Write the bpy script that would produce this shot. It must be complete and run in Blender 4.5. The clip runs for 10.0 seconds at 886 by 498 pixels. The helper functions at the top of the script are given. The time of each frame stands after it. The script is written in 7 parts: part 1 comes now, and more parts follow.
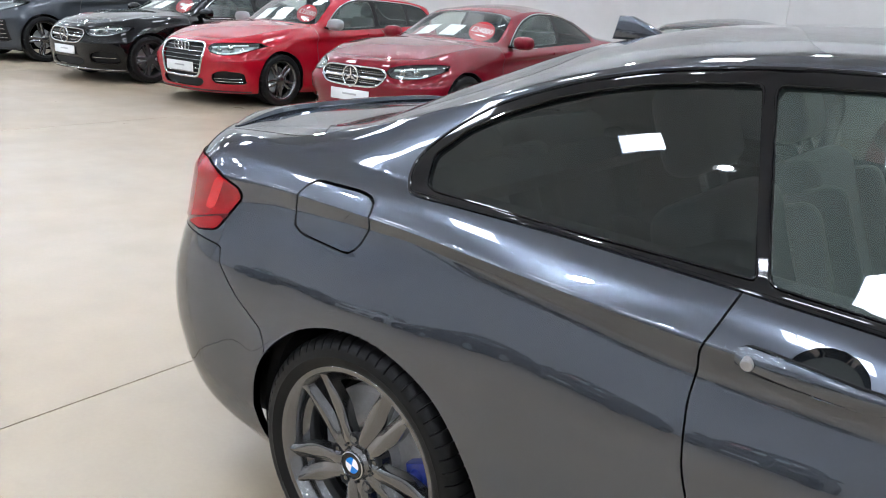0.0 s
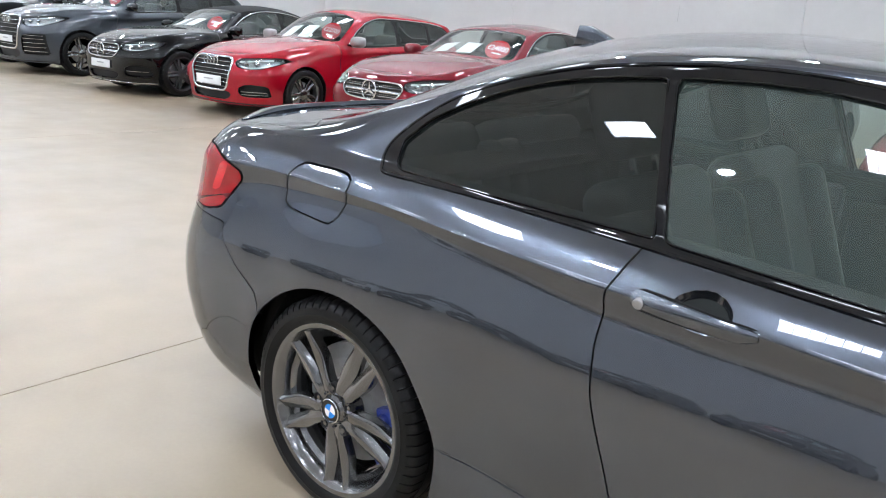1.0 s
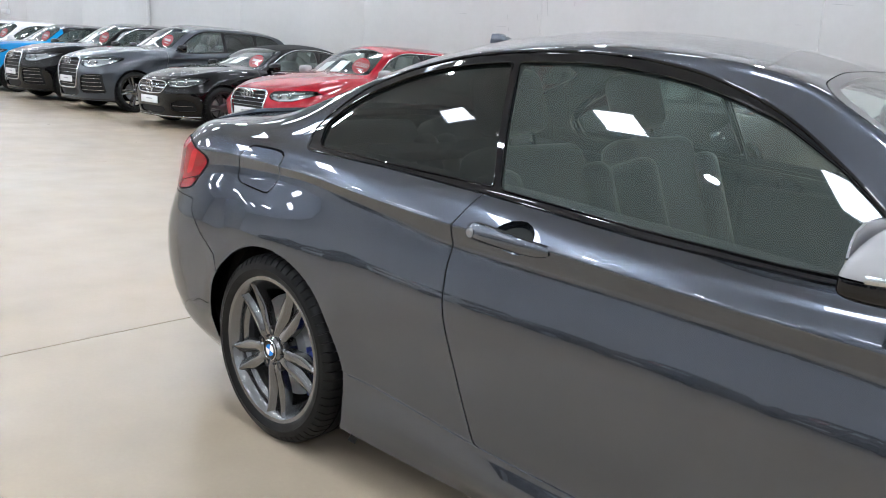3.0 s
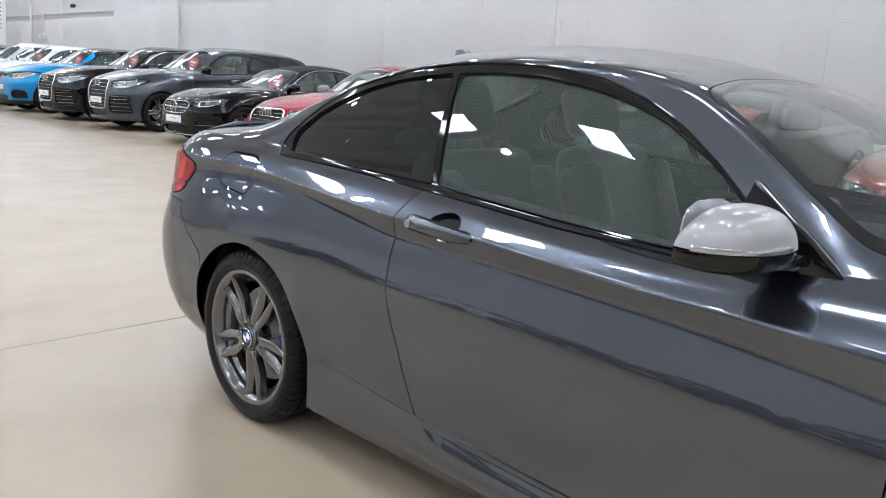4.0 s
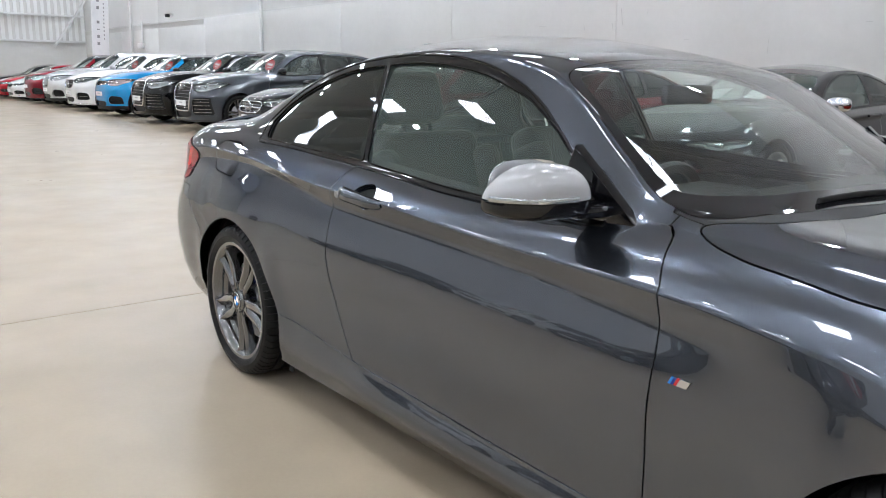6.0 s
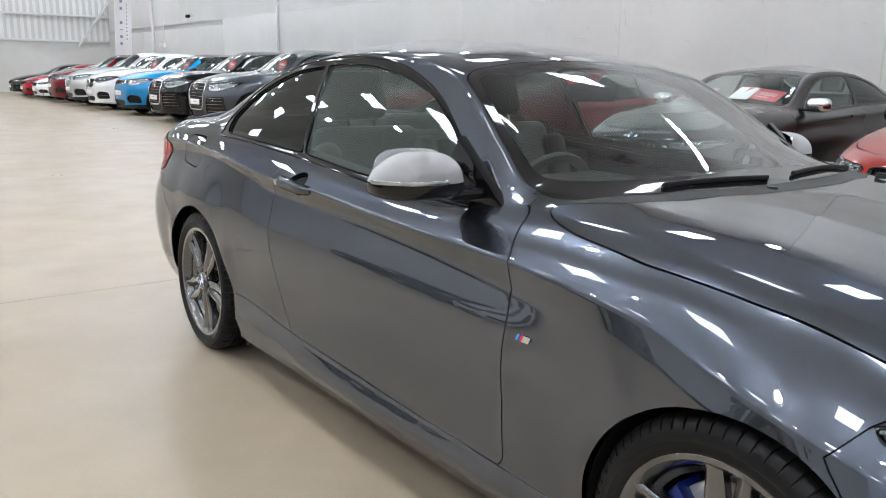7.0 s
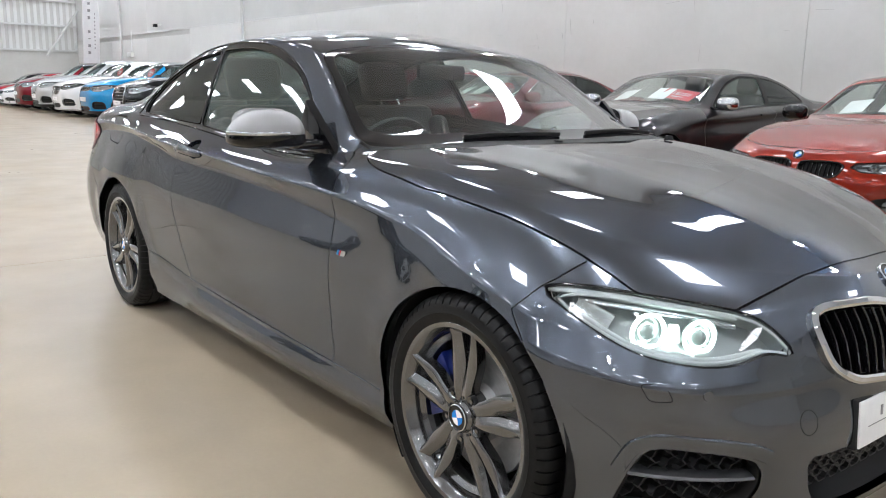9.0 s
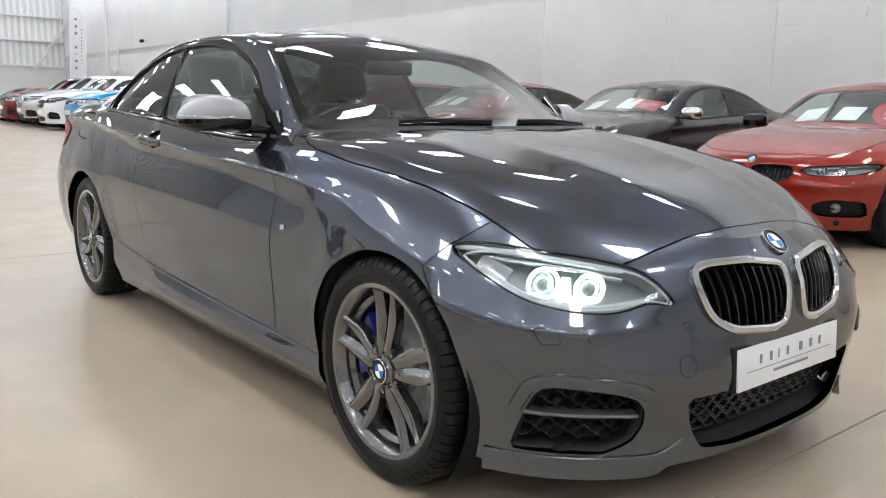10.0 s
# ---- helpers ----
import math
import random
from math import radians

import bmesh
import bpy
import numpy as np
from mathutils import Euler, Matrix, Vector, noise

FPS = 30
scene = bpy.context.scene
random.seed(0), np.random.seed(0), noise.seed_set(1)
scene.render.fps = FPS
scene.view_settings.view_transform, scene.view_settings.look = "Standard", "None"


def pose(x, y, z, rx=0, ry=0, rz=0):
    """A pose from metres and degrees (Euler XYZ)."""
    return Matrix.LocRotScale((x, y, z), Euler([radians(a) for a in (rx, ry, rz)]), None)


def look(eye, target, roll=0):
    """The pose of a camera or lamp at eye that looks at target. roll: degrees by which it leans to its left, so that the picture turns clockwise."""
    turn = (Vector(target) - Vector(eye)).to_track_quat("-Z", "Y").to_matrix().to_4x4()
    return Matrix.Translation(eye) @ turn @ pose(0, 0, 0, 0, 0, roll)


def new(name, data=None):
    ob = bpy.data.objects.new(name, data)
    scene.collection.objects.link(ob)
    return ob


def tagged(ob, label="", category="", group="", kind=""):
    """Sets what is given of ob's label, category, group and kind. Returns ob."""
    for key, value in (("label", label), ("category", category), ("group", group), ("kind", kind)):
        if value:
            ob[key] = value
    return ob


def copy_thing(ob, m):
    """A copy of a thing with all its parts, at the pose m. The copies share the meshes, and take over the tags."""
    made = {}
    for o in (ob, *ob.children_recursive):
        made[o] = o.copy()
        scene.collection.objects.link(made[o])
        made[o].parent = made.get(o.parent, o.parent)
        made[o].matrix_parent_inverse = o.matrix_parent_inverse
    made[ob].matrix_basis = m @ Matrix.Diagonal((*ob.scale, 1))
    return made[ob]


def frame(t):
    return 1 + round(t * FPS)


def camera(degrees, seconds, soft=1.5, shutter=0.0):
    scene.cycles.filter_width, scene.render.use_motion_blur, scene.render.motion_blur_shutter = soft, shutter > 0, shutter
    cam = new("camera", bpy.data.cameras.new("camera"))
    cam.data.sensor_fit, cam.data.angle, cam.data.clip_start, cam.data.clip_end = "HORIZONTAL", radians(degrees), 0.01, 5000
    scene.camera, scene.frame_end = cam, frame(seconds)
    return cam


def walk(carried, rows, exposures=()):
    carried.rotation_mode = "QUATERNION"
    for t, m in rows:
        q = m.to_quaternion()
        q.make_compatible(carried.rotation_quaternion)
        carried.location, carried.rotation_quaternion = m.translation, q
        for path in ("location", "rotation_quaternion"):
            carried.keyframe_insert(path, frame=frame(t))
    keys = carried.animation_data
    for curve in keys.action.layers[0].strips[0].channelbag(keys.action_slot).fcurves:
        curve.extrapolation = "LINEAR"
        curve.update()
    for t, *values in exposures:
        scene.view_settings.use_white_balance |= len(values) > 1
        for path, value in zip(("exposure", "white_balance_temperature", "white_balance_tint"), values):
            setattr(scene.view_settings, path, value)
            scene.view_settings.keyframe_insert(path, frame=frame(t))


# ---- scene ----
cam = camera(57.6, 10.0, soft=1.0)
PATH = [
    (0, (1.146, -2.094, 1.376), (0.002, -0.562, 0.79), 3.6),
    (0.5, (1.295, -2.164, 1.36), (0.107, -0.653, 0.805), 4.0),
    (1, (1.454, -2.235, 1.35), (0.247, -0.734, 0.808), 4.1),
    (1.5, (1.627, -2.246, 1.344), (0.391, -0.761, 0.828), 4.3),
    (2, (1.808, -2.245, 1.33), (0.543, -0.778, 0.836), 4.1),
    (2.5, (1.932, -2.282, 1.293), (0.637, -0.834, 0.815), 3.5),
    (4, (2.431, -2.323, 1.249), (1.046, -0.939, 0.839), 2.83),
    (4.5, (2.558, -2.328, 1.26), (1.148, -0.966, 0.862), 2.44),
    (5, (2.699, -2.323, 1.253), (1.265, -0.991, 0.844), 2.12),
    (6.5, (3.245, -2.112, 1.248), (1.682, -0.941, 0.818), 0.7),
    (7, (3.469, -2.089, 1.253), (1.901, -0.923, 0.824), 0.9),
    (7.5, (3.701, -2.058, 1.248), (2.133, -0.89, 0.825), 0.8),
    (8, (3.868, -2.064, 1.21), (2.31, -0.882, 0.793), 0.8),
    (8.5, (4.011, -2.08, 1.164), (2.465, -0.88, 0.753), 0.9),
    (9, (4.163, -2.08, 1.143), (2.626, -0.865, 0.743), 1.0),
    (9.5, (4.331, -2.062, 1.108), (2.799, -0.834, 0.725), 1.2),
    (10, (4.44, -2.066, 1.046), (2.913, -0.825, 0.69), 1.2),
]
walk(cam, [(t, look(eye, target, roll)) for t, eye, target, roll in PATH],
     exposures=[(0, 0.24, 6150, 10), (1.5, 0.22, 6190, 10), (2.7, 0.13, 6230, 10), (4.5, 0.02, 6310, 10), (7, 0.03, 6440, 10), (10, 0.05, 6560, 10)])

# ---- world, light ----
ROOF = 7.6                      # underside of the hall's roof sheets
WEST, EAST, SOUTH, NORTH = -41.0, 17.0, -21.0, 9.5
world = bpy.data.worlds.new("world")
world.use_nodes = True
scene.world = world
sky = world.node_tree.nodes.new("ShaderNodeTexSky")
sky.sky_type, sky.sun_disc, sky.sun_elevation, sky.sun_rotation = "NISHITA", False, radians(40), radians(200)
world.node_tree.links.new(sky.outputs[0], world.node_tree.nodes["Background"].inputs[0])
world.node_tree.nodes["Background"].inputs[1].default_value = 0.1
DAYLIGHT = 19.6                 # glow of the translucent rooflight sheets
LAMP_GLOW = 330.0                # glow of the high bay lamps


# ---- materials ----
def material(name, colour=(0.5, 0.5, 0.5), rough=0.5, metal=0.0, coat=0.0, **more):
    m = bpy.data.materials.new(name)
    m.use_nodes = True
    b = m.node_tree.nodes["Principled BSDF"]
    b.inputs["Base Color"].default_value = (*colour, 1)
    b.inputs["Roughness"].default_value = rough
    b.inputs["Metallic"].default_value = metal
    b.inputs["Coat Weight"].default_value = coat
    b.inputs["Coat Roughness"].default_value = 0.012
    for key, value in more.items():
        b.inputs[key.replace("_", " ")].default_value = value
    return m


def add(m, kind, **values):
    n = m.node_tree.nodes.new(kind)
    for key, value in values.items():
        n.inputs[key.replace("_", " ")].default_value = value
    return n


def wire(m, a, b):
    m.node_tree.links.new(a, b)


def mottled(m, colour_a, colour_b, scale, fine, bump=0.1, rough=None, distance=0.002, detail=6.0):
    """Two scales of colour change, a fine relief and, if asked, uneven gloss."""
    b = m.node_tree.nodes["Principled BSDF"]
    co = add(m, "ShaderNodeTexCoord")
    big = add(m, "ShaderNodeTexNoise", Scale=scale, Detail=detail, Roughness=0.6)
    small = add(m, "ShaderNodeTexNoise", Scale=fine, Detail=min(4.0, detail), Roughness=0.7)
    both = add(m, "ShaderNodeMath")
    both.operation = "MULTIPLY_ADD"
    both.inputs[1].default_value = 0.35
    ramp = add(m, "ShaderNodeValToRGB")
    ramp.color_ramp.elements[0].position, ramp.color_ramp.elements[1].position = 0.45, 0.9
    ramp.color_ramp.elements[0].color, ramp.color_ramp.elements[1].color = (*colour_a, 1), (*colour_b, 1)
    for n in (big, small):
        wire(m, co.outputs["Object"], n.inputs["Vector"])
    wire(m, small.outputs[0], both.inputs[0])
    wire(m, big.outputs[0], both.inputs[2])
    wire(m, both.outputs[0], ramp.inputs[0])
    wire(m, ramp.outputs[0], b.inputs["Base Color"])
    if bump:
        relief = add(m, "ShaderNodeBump", Strength=bump, Distance=distance)
        wire(m, small.outputs[0], relief.inputs["Height"])
        wire(m, relief.outputs[0], b.inputs["Normal"])
    if rough:
        span = add(m, "ShaderNodeMapRange", From_Min=0.35, From_Max=0.7, To_Min=rough[0], To_Max=rough[1])
        wire(m, big.outputs[0], span.inputs[0])
        wire(m, span.outputs[0], b.inputs["Roughness"])
    return m


def paint(name, colour, metal=0.5, rough=0.35, flake=0.12, gloss=1.5):
    """Metallic car paint: base coat with fine flakes under a clear coat."""
    m = material(name, colour, rough, metal, 1.0)
    b = m.node_tree.nodes["Principled BSDF"]
    b.inputs["Coat IOR"].default_value = gloss
    b.inputs["Specular IOR Level"].default_value = 0.05
    co = add(m, "ShaderNodeTexCoord")
    cells = add(m, "ShaderNodeTexVoronoi", Scale=1500.0)
    wire(m, co.outputs["Object"], cells.inputs["Vector"])
    hsv = add(m, "ShaderNodeHueSaturation", Color=(*colour, 1))
    span = add(m, "ShaderNodeMapRange", To_Min=1 - flake, To_Max=1 + flake)
    wire(m, cells.outputs["Color"], span.inputs[0])
    wire(m, span.outputs[0], hsv.inputs["Value"])
    wire(m, hsv.outputs[0], b.inputs["Base Color"])
    return m


def pane(name, tint, gloss=1.0, haze=0.0):
    """Thin window glass: clear, tinted, with its surface mirror and a pale haze for dirt and reflected light."""
    m = bpy.data.materials.new(name)
    m.use_nodes = True
    m.node_tree.nodes.remove(m.node_tree.nodes["Principled BSDF"])
    out = m.node_tree.nodes["Material Output"]
    clear = add(m, "ShaderNodeBsdfTransparent", Color=(*tint, 1))
    mirror = add(m, "ShaderNodeBsdfGlossy", Roughness=0.0, Color=(gloss, gloss, gloss, 1))
    facing = add(m, "ShaderNodeLayerWeight", Blend=0.5)
    steep = add(m, "ShaderNodeMath")
    steep.operation = "POWER"
    steep.inputs[1].default_value = 5.0
    fresnel = add(m, "ShaderNodeMath")
    fresnel.operation = "MULTIPLY_ADD"
    fresnel.inputs[1].default_value, fresnel.inputs[2].default_value = 0.92, 0.08
    wire(m, facing.outputs["Facing"], steep.inputs[0])
    wire(m, steep.outputs[0], fresnel.inputs[0])
    mix = add(m, "ShaderNodeMixShader")
    # Greenish diffuse colour mixed in to stand for reflected wall and roof.
    film = add(m, "ShaderNodeMixShader", Fac=haze)
    veil = add(m, "ShaderNodeBsdfDiffuse", Color=(0.55, 0.76, 0.70, 1))
    wire(m, clear.outputs[0], film.inputs[1])
    wire(m, veil.outputs[0], film.inputs[2])
    wire(m, fresnel.outputs[0], mix.inputs[0])
    wire(m, film.outputs[0], mix.inputs[1])
    wire(m, mirror.outputs[0], mix.inputs[2])
    wire(m, mix.outputs[0], out.inputs[0])
    return m


def glow(name, colour, strength):
    m = material(name, colour, 0.5)
    b = m.node_tree.nodes["Principled BSDF"]
    b.inputs["Emission Color"].default_value = (*colour, 1)
    b.inputs["Emission Strength"].default_value = strength
    return m


GREY_PAINT = paint("mineral_grey_paint", (0.076, 0.087, 0.109), 0.95, 0.25, 0.25, 1.74)
GREY_PAINT.node_tree.nodes["Principled BSDF"].inputs["Specular Tint"].default_value = (0.12, 0.12, 0.12, 1)
GLOSS_BLACK = material("gloss_black_trim", (0.004, 0.004, 0.005), 0.04)
MATT_BLACK = material("matt_black_plastic", (0.014, 0.014, 0.015), 0.55)
RUBBER = mottled(material("tyre_rubber", rough=0.6), (0.004, 0.004, 0.0045), (0.009, 0.009, 0.009), 9, 160, 0.25, (0.40, 0.62))
CHROME = material("chrome", (0.66, 0.67, 0.69), 0.05, 1.0)
SATIN_SILVER = material("satin_silver_paint", (0.29, 0.285, 0.29), 0.38, 0.3, 0.8)
RIM_GREY = material("ferric_grey_alloy", (0.15, 0.149, 0.150), 0.20, 0.9, 1.0)
RIM_SILVER = material("silver_alloy", (0.5, 0.5, 0.51), 0.28, 0.85, 0.5)
RIM_DARK = material("dark_alloy", (0.05, 0.05, 0.052), 0.3, 0.6, 0.5)
DISC_STEEL = mottled(material("brake_disc_steel", metal=0.6, rough=0.32), (0.48, 0.47, 0.46), (0.64, 0.64, 0.64), 14, 90, 0.1)
CALIPER_BLUE = material("blue_caliper_paint", (0.006, 0.02, 0.17), 0.3, 0, 0.7)
LINER = mottled(material("wheel_liner", rough=0.85), (0.008, 0.008, 0.008), (0.02, 0.02, 0.02), 6, 60, 0.2)
CABIN = material("cabin_trim", (0.016, 0.0175, 0.017), 0.8)
LEATHER = material("black_leather", (0.020, 0.0225, 0.0215), 0.45)
SIDE_GLASS = pane("side_glass", (0.80, 0.88, 0.84), 1.0, 0.055)
DARK_GLASS = pane("privacy_glass", (0.15, 0.18, 0.172), 0.85, 0.008)
FRONT_GLASS = pane("windscreen_glass", (0.82, 0.90, 0.87), 1.0, 0.002)
FAINT_PRINT = material("faint_grey_print", (0.42, 0.42, 0.43), 0.6)
LENS = pane("clear_lens", (0.92, 0.95, 0.95), 0.6)
RED_LENS = material("red_lamp_lens", (0.30, 0.001, 0.005), 0.05)
RED_BRIGHT = material("bright_red_lens", (0.62, 0.004, 0.012), 0.06)
RED_LENS_DARK = material("dark_red_lamp_lens", (0.10, 0.001, 0.003), 0.06)
AMBER = material("amber_reflector", (0.6, 0.16, 0.01), 0.2, 0, 0.8)
LAMP_BOWL = material("lamp_bowl", (0.55, 0.57, 0.58), 0.2, 0.9)
LAMP_DARK = material("lamp_housing", (0.34, 0.355, 0.36), 0.3, 0.5)
MESH_GREY = material("dark_grey_mesh", (0.030, 0.030, 0.032), 0.4)
PARKED_BOWL = material("dark_lamp_bowl", (0.26, 0.27, 0.28), 0.2, 0.6)
BRIGHT_BOWL = material("bright_lamp_bowl", (0.66, 0.68, 0.70), 0.24, 0.55)
LED_WHITE = material("white_lamp_strip", (0.72, 0.74, 0.76), 0.25, 0.2, 0.6)
LAMP_CLEAR = material("clear_light_guide", (0.5, 0.53, 0.54), 0.12, 0, 0.6)
VENT_SATIN = material("satin_grey_blade", (0.10, 0.10, 0.105), 0.4, 0.4)
WALL_SCUFF = material("wall_scuff", (0.42, 0.41, 0.40), 0.8)
LAMP_RING = glow("lit_lamp_ring", (0.80, 1.0, 0.93), 9.0)
BEAM_LENS = material("projector_lens", (0.4, 0.45, 0.45), 0.03, 0.4, 1.0)
for dull, level in ((MATT_BLACK, 0.25), (RUBBER, 0.2), (LINER, 0.15), (RED_LENS, 0.3), (CABIN, 0.2), (LEATHER, 0.3), (GLOSS_BLACK, 0.5)):
    dull.node_tree.nodes["Principled BSDF"].inputs["Specular IOR Level"].default_value = level
PLATE_WHITE = mottled(material("white_plate", rough=0.3), (0.74, 0.74, 0.75), (0.84, 0.84, 0.84), 5, 60, 0)
INK_GREY = material("grey_ink", (0.24, 0.24, 0.25), 0.5)
BADGE_BLUE = material("badge_blue", (0.01, 0.19, 0.60), 0.15, 0, 1.0)
BADGE_WHITE = material("badge_white", (0.8, 0.8, 0.8), 0.15, 0, 1.0)
BADGE_RED = material("badge_red", (0.55, 0.01, 0.02), 0.2, 0, 1.0)
BADGE_NAVY = material("badge_navy", (0.01, 0.03, 0.22), 0.2, 0, 1.0)
TAG_RED = mottled(material("red_price_sticker", rough=0.4), (0.46, 0.010, 0.018), (0.52, 0.016, 0.024), 4, 40, 0)
PAPER = mottled(material("white_paper", rough=0.7), (0.76, 0.76, 0.77), (0.84, 0.84, 0.84), 5, 60, 0)
"""The hall."""
CONCRETE = material("polished_concrete", (0.478, 0.394, 0.294), 0.32)


def clouded(m, colour, wide, fine, low, high):
    """Soft clouds of tone at two scales, with no hard outline."""
    co = add(m, "ShaderNodeTexCoord")
    hsv = add(m, "ShaderNodeHueSaturation", Color=(*colour, 1))
    tones = []
    for scale, a, b in ((wide, low, high), (wide * 3.7, 0.95, 1.05), (fine, 0.96, 1.04)):
        n = add(m, "ShaderNodeTexNoise", Scale=scale, Detail=2.0, Roughness=0.4)
        span = add(m, "ShaderNodeMapRange", From_Min=0.25, From_Max=0.75, To_Min=a, To_Max=b)
        wire(m, co.outputs["Object"], n.inputs["Vector"])
        wire(m, n.outputs[0], span.inputs[0])
        tones.append(span)
    tone = tones[0].outputs[0]
    for other in tones[1:]:
        both = add(m, "ShaderNodeMath")
        both.operation = "MULTIPLY"
        wire(m, tone, both.inputs[0])
        wire(m, other.outputs[0], both.inputs[1])
        tone = both.outputs[0]
    wire(m, tone, hsv.inputs["Value"])
    wire(m, hsv.outputs[0], m.node_tree.nodes["Principled BSDF"].inputs["Base Color"])
    return m


def cast_floor(m, tan, pale):
    """Polished concrete: wide drifts from tan to pale, finer clouds, uneven gloss."""
    b = m.node_tree.nodes["Principled BSDF"]
    co = add(m, "ShaderNodeTexCoord")

    def cloud(scale, low, high, detail=4.0, rough=0.55):
        n = add(m, "ShaderNodeTexNoise", Scale=scale, Detail=detail, Roughness=rough)
        span = add(m, "ShaderNodeMapRange", From_Min=0.22, From_Max=0.78, To_Min=low, To_Max=high)
        wire(m, co.outputs["Object"], n.inputs["Vector"])
        wire(m, n.outputs[0], span.inputs[0])
        return span.outputs[0]
    drift = add(m, "ShaderNodeMix")
    drift.data_type = "RGBA"
    drift.inputs[6].default_value, drift.inputs[7].default_value = (*tan, 1), (*pale, 1)
    wire(m, cloud(0.42, 0.0, 1.0), drift.inputs[0])
    tone = cloud(3.6, 0.96, 1.03, 2.0)
    for other in (cloud(1.3, 0.86, 1.10, 3.0), cloud(6.0, 0.985, 1.015, 1.0), cloud(60.0, 0.975, 1.02, 2.0)):
        both = add(m, "ShaderNodeMath")
        both.operation = "MULTIPLY"
        wire(m, tone, both.inputs[0])
        wire(m, other, both.inputs[1])
        tone = both.outputs[0]
    hsv = add(m, "ShaderNodeHueSaturation")
    wire(m, drift.outputs[2], hsv.inputs["Color"])
    wire(m, tone, hsv.inputs["Value"])
    wire(m, hsv.outputs[0], b.inputs["Base Color"])
    wire(m, cloud(2.3, 0.26, 0.40), b.inputs["Roughness"])


cast_floor(CONCRETE, (0.372, 0.288, 0.192), (0.404, 0.342, 0.260))
clouded(CABIN, (0.016, 0.0175, 0.017), 3.0, 9.0, 0.85, 1.15)
clouded(LEATHER, (0.020, 0.0225, 0.0215), 3.0, 9.0, 0.8, 1.2)
JOINT = material("joint_filler", (0.07, 0.062, 0.05), 0.9)
WALL_PAINT = mottled(material("white_painted_concrete", rough=0.75), (0.575, 0.566, 0.548), (0.645, 0.635, 0.617), 0.5, 7, 0.15)
CLADDING = mottled(material("white_wall_cladding", rough=0.5), (0.72, 0.72, 0.71), (0.8, 0.8, 0.79), 0.6, 20, 0.05)
STEEL_WHITE = material("white_painted_steel", (0.66, 0.66, 0.65), 0.45)
# Unseen roof: pale blue tint put in to brighten and cool the paint's reflections.
ROOF_SHEET = mottled(material("roof_sheet", rough=0.6), (0.71, 0.77, 0.86), (0.76, 0.82, 0.91), 0.7, 12, 0)
ROOFLIGHT = glow("rooflight_sheet", (0.90, 0.955, 1.03), DAYLIGHT)
HIGH_BAY = glow("high_bay_lamp", (0.93, 0.98, 1.05), LAMP_GLOW)
BANNER = mottled(material("banner_cloth", rough=0.8), (0.68, 0.68, 0.70), (0.78, 0.78, 0.79), 2, 60, 0.1)
# Unseen wall: its pale tone is chosen to lift the paint's reflections.
SIDE_WALL = mottled(material("pale_unseen_wall", rough=0.8), (0.67, 0.68, 0.70), (0.74, 0.75, 0.77), 0.6, 9, 0.1)
SHUTTER = mottled(material("cream_shutter", rough=0.55), (0.55, 0.53, 0.47), (0.64, 0.62, 0.56), 1.5, 30, 0.05)


# ---- mesh helpers ----
def mesh_of(name, verts, faces, mat, smooth=False, normals=None):
    me = bpy.data.meshes.new(name)
    me.from_pydata([tuple(v) for v in verts], [], [tuple(f) for f in faces])
    me.materials.append(mat)
    if smooth or normals is not None:
        me.polygons.foreach_set("use_smooth", [True] * len(me.polygons))
    if normals is not None:
        me.normals_split_custom_set_from_vertices([tuple(n) for n in normals])
    me.update()
    return me


def put(name, me, parent=None, label="", m=None):
    ob = new(name, me)
    if parent:
        ob.parent = parent
    if m is not None:
        ob.matrix_basis = m
    return tagged(ob, label)


def part(name, bm, mat, parent, label="", m=None, smooth=True, angle=35):
    """One mesh object from a bmesh, smooth but for its sharp edges."""
    me = bpy.data.meshes.new(name)
    if smooth:
        for fa in bm.faces:
            fa.smooth = True
        for e in bm.edges:
            if len(e.link_faces) == 2 and e.calc_face_angle(0) > radians(angle):
                e.smooth = False
    bm.to_mesh(me)
    bm.free()
    me.materials.append(mat)
    return put(name, me, parent, label, m)


def box(size, centre=(0, 0, 0), bevel=0.0, segments=2, turn=None):
    bm = bmesh.new()
    bmesh.ops.create_cube(bm, size=1)
    for v in bm.verts:
        v.co = Vector((v.co.x * size[0], v.co.y * size[1], v.co.z * size[2]))
    if bevel:
        bmesh.ops.bevel(bm, geom=bm.edges[:], offset=bevel, segments=segments, affect="EDGES", profile=0.5)
    if turn:
        bmesh.ops.transform(bm, matrix=turn, verts=bm.verts)
    bmesh.ops.translate(bm, vec=centre, verts=bm.verts)
    return bm


def lathe(profile, steps=48, axis="y", closed=False):
    """A profile of (radius, along) turned about the axis through the origin."""
    bm = bmesh.new()
    rings = []
    for r, a in profile:
        ring = []
        for k in range(steps):
            c, s = math.cos(2 * math.pi * k / steps), math.sin(2 * math.pi * k / steps)
            ring.append(bm.verts.new({"y": (r * c, a, r * s), "z": (r * c, r * s, a), "x": (a, r * c, r * s)}[axis]))
        rings.append(ring)
    pairs = list(zip(rings, rings[1:])) + ([(rings[-1], rings[0])] if closed else [])
    for p, q in pairs:
        for k in range(steps):
            bm.faces.new((p[k], p[(k + 1) % steps], q[(k + 1) % steps], q[k]))
    bmesh.ops.recalc_face_normals(bm, faces=bm.faces)
    return bm


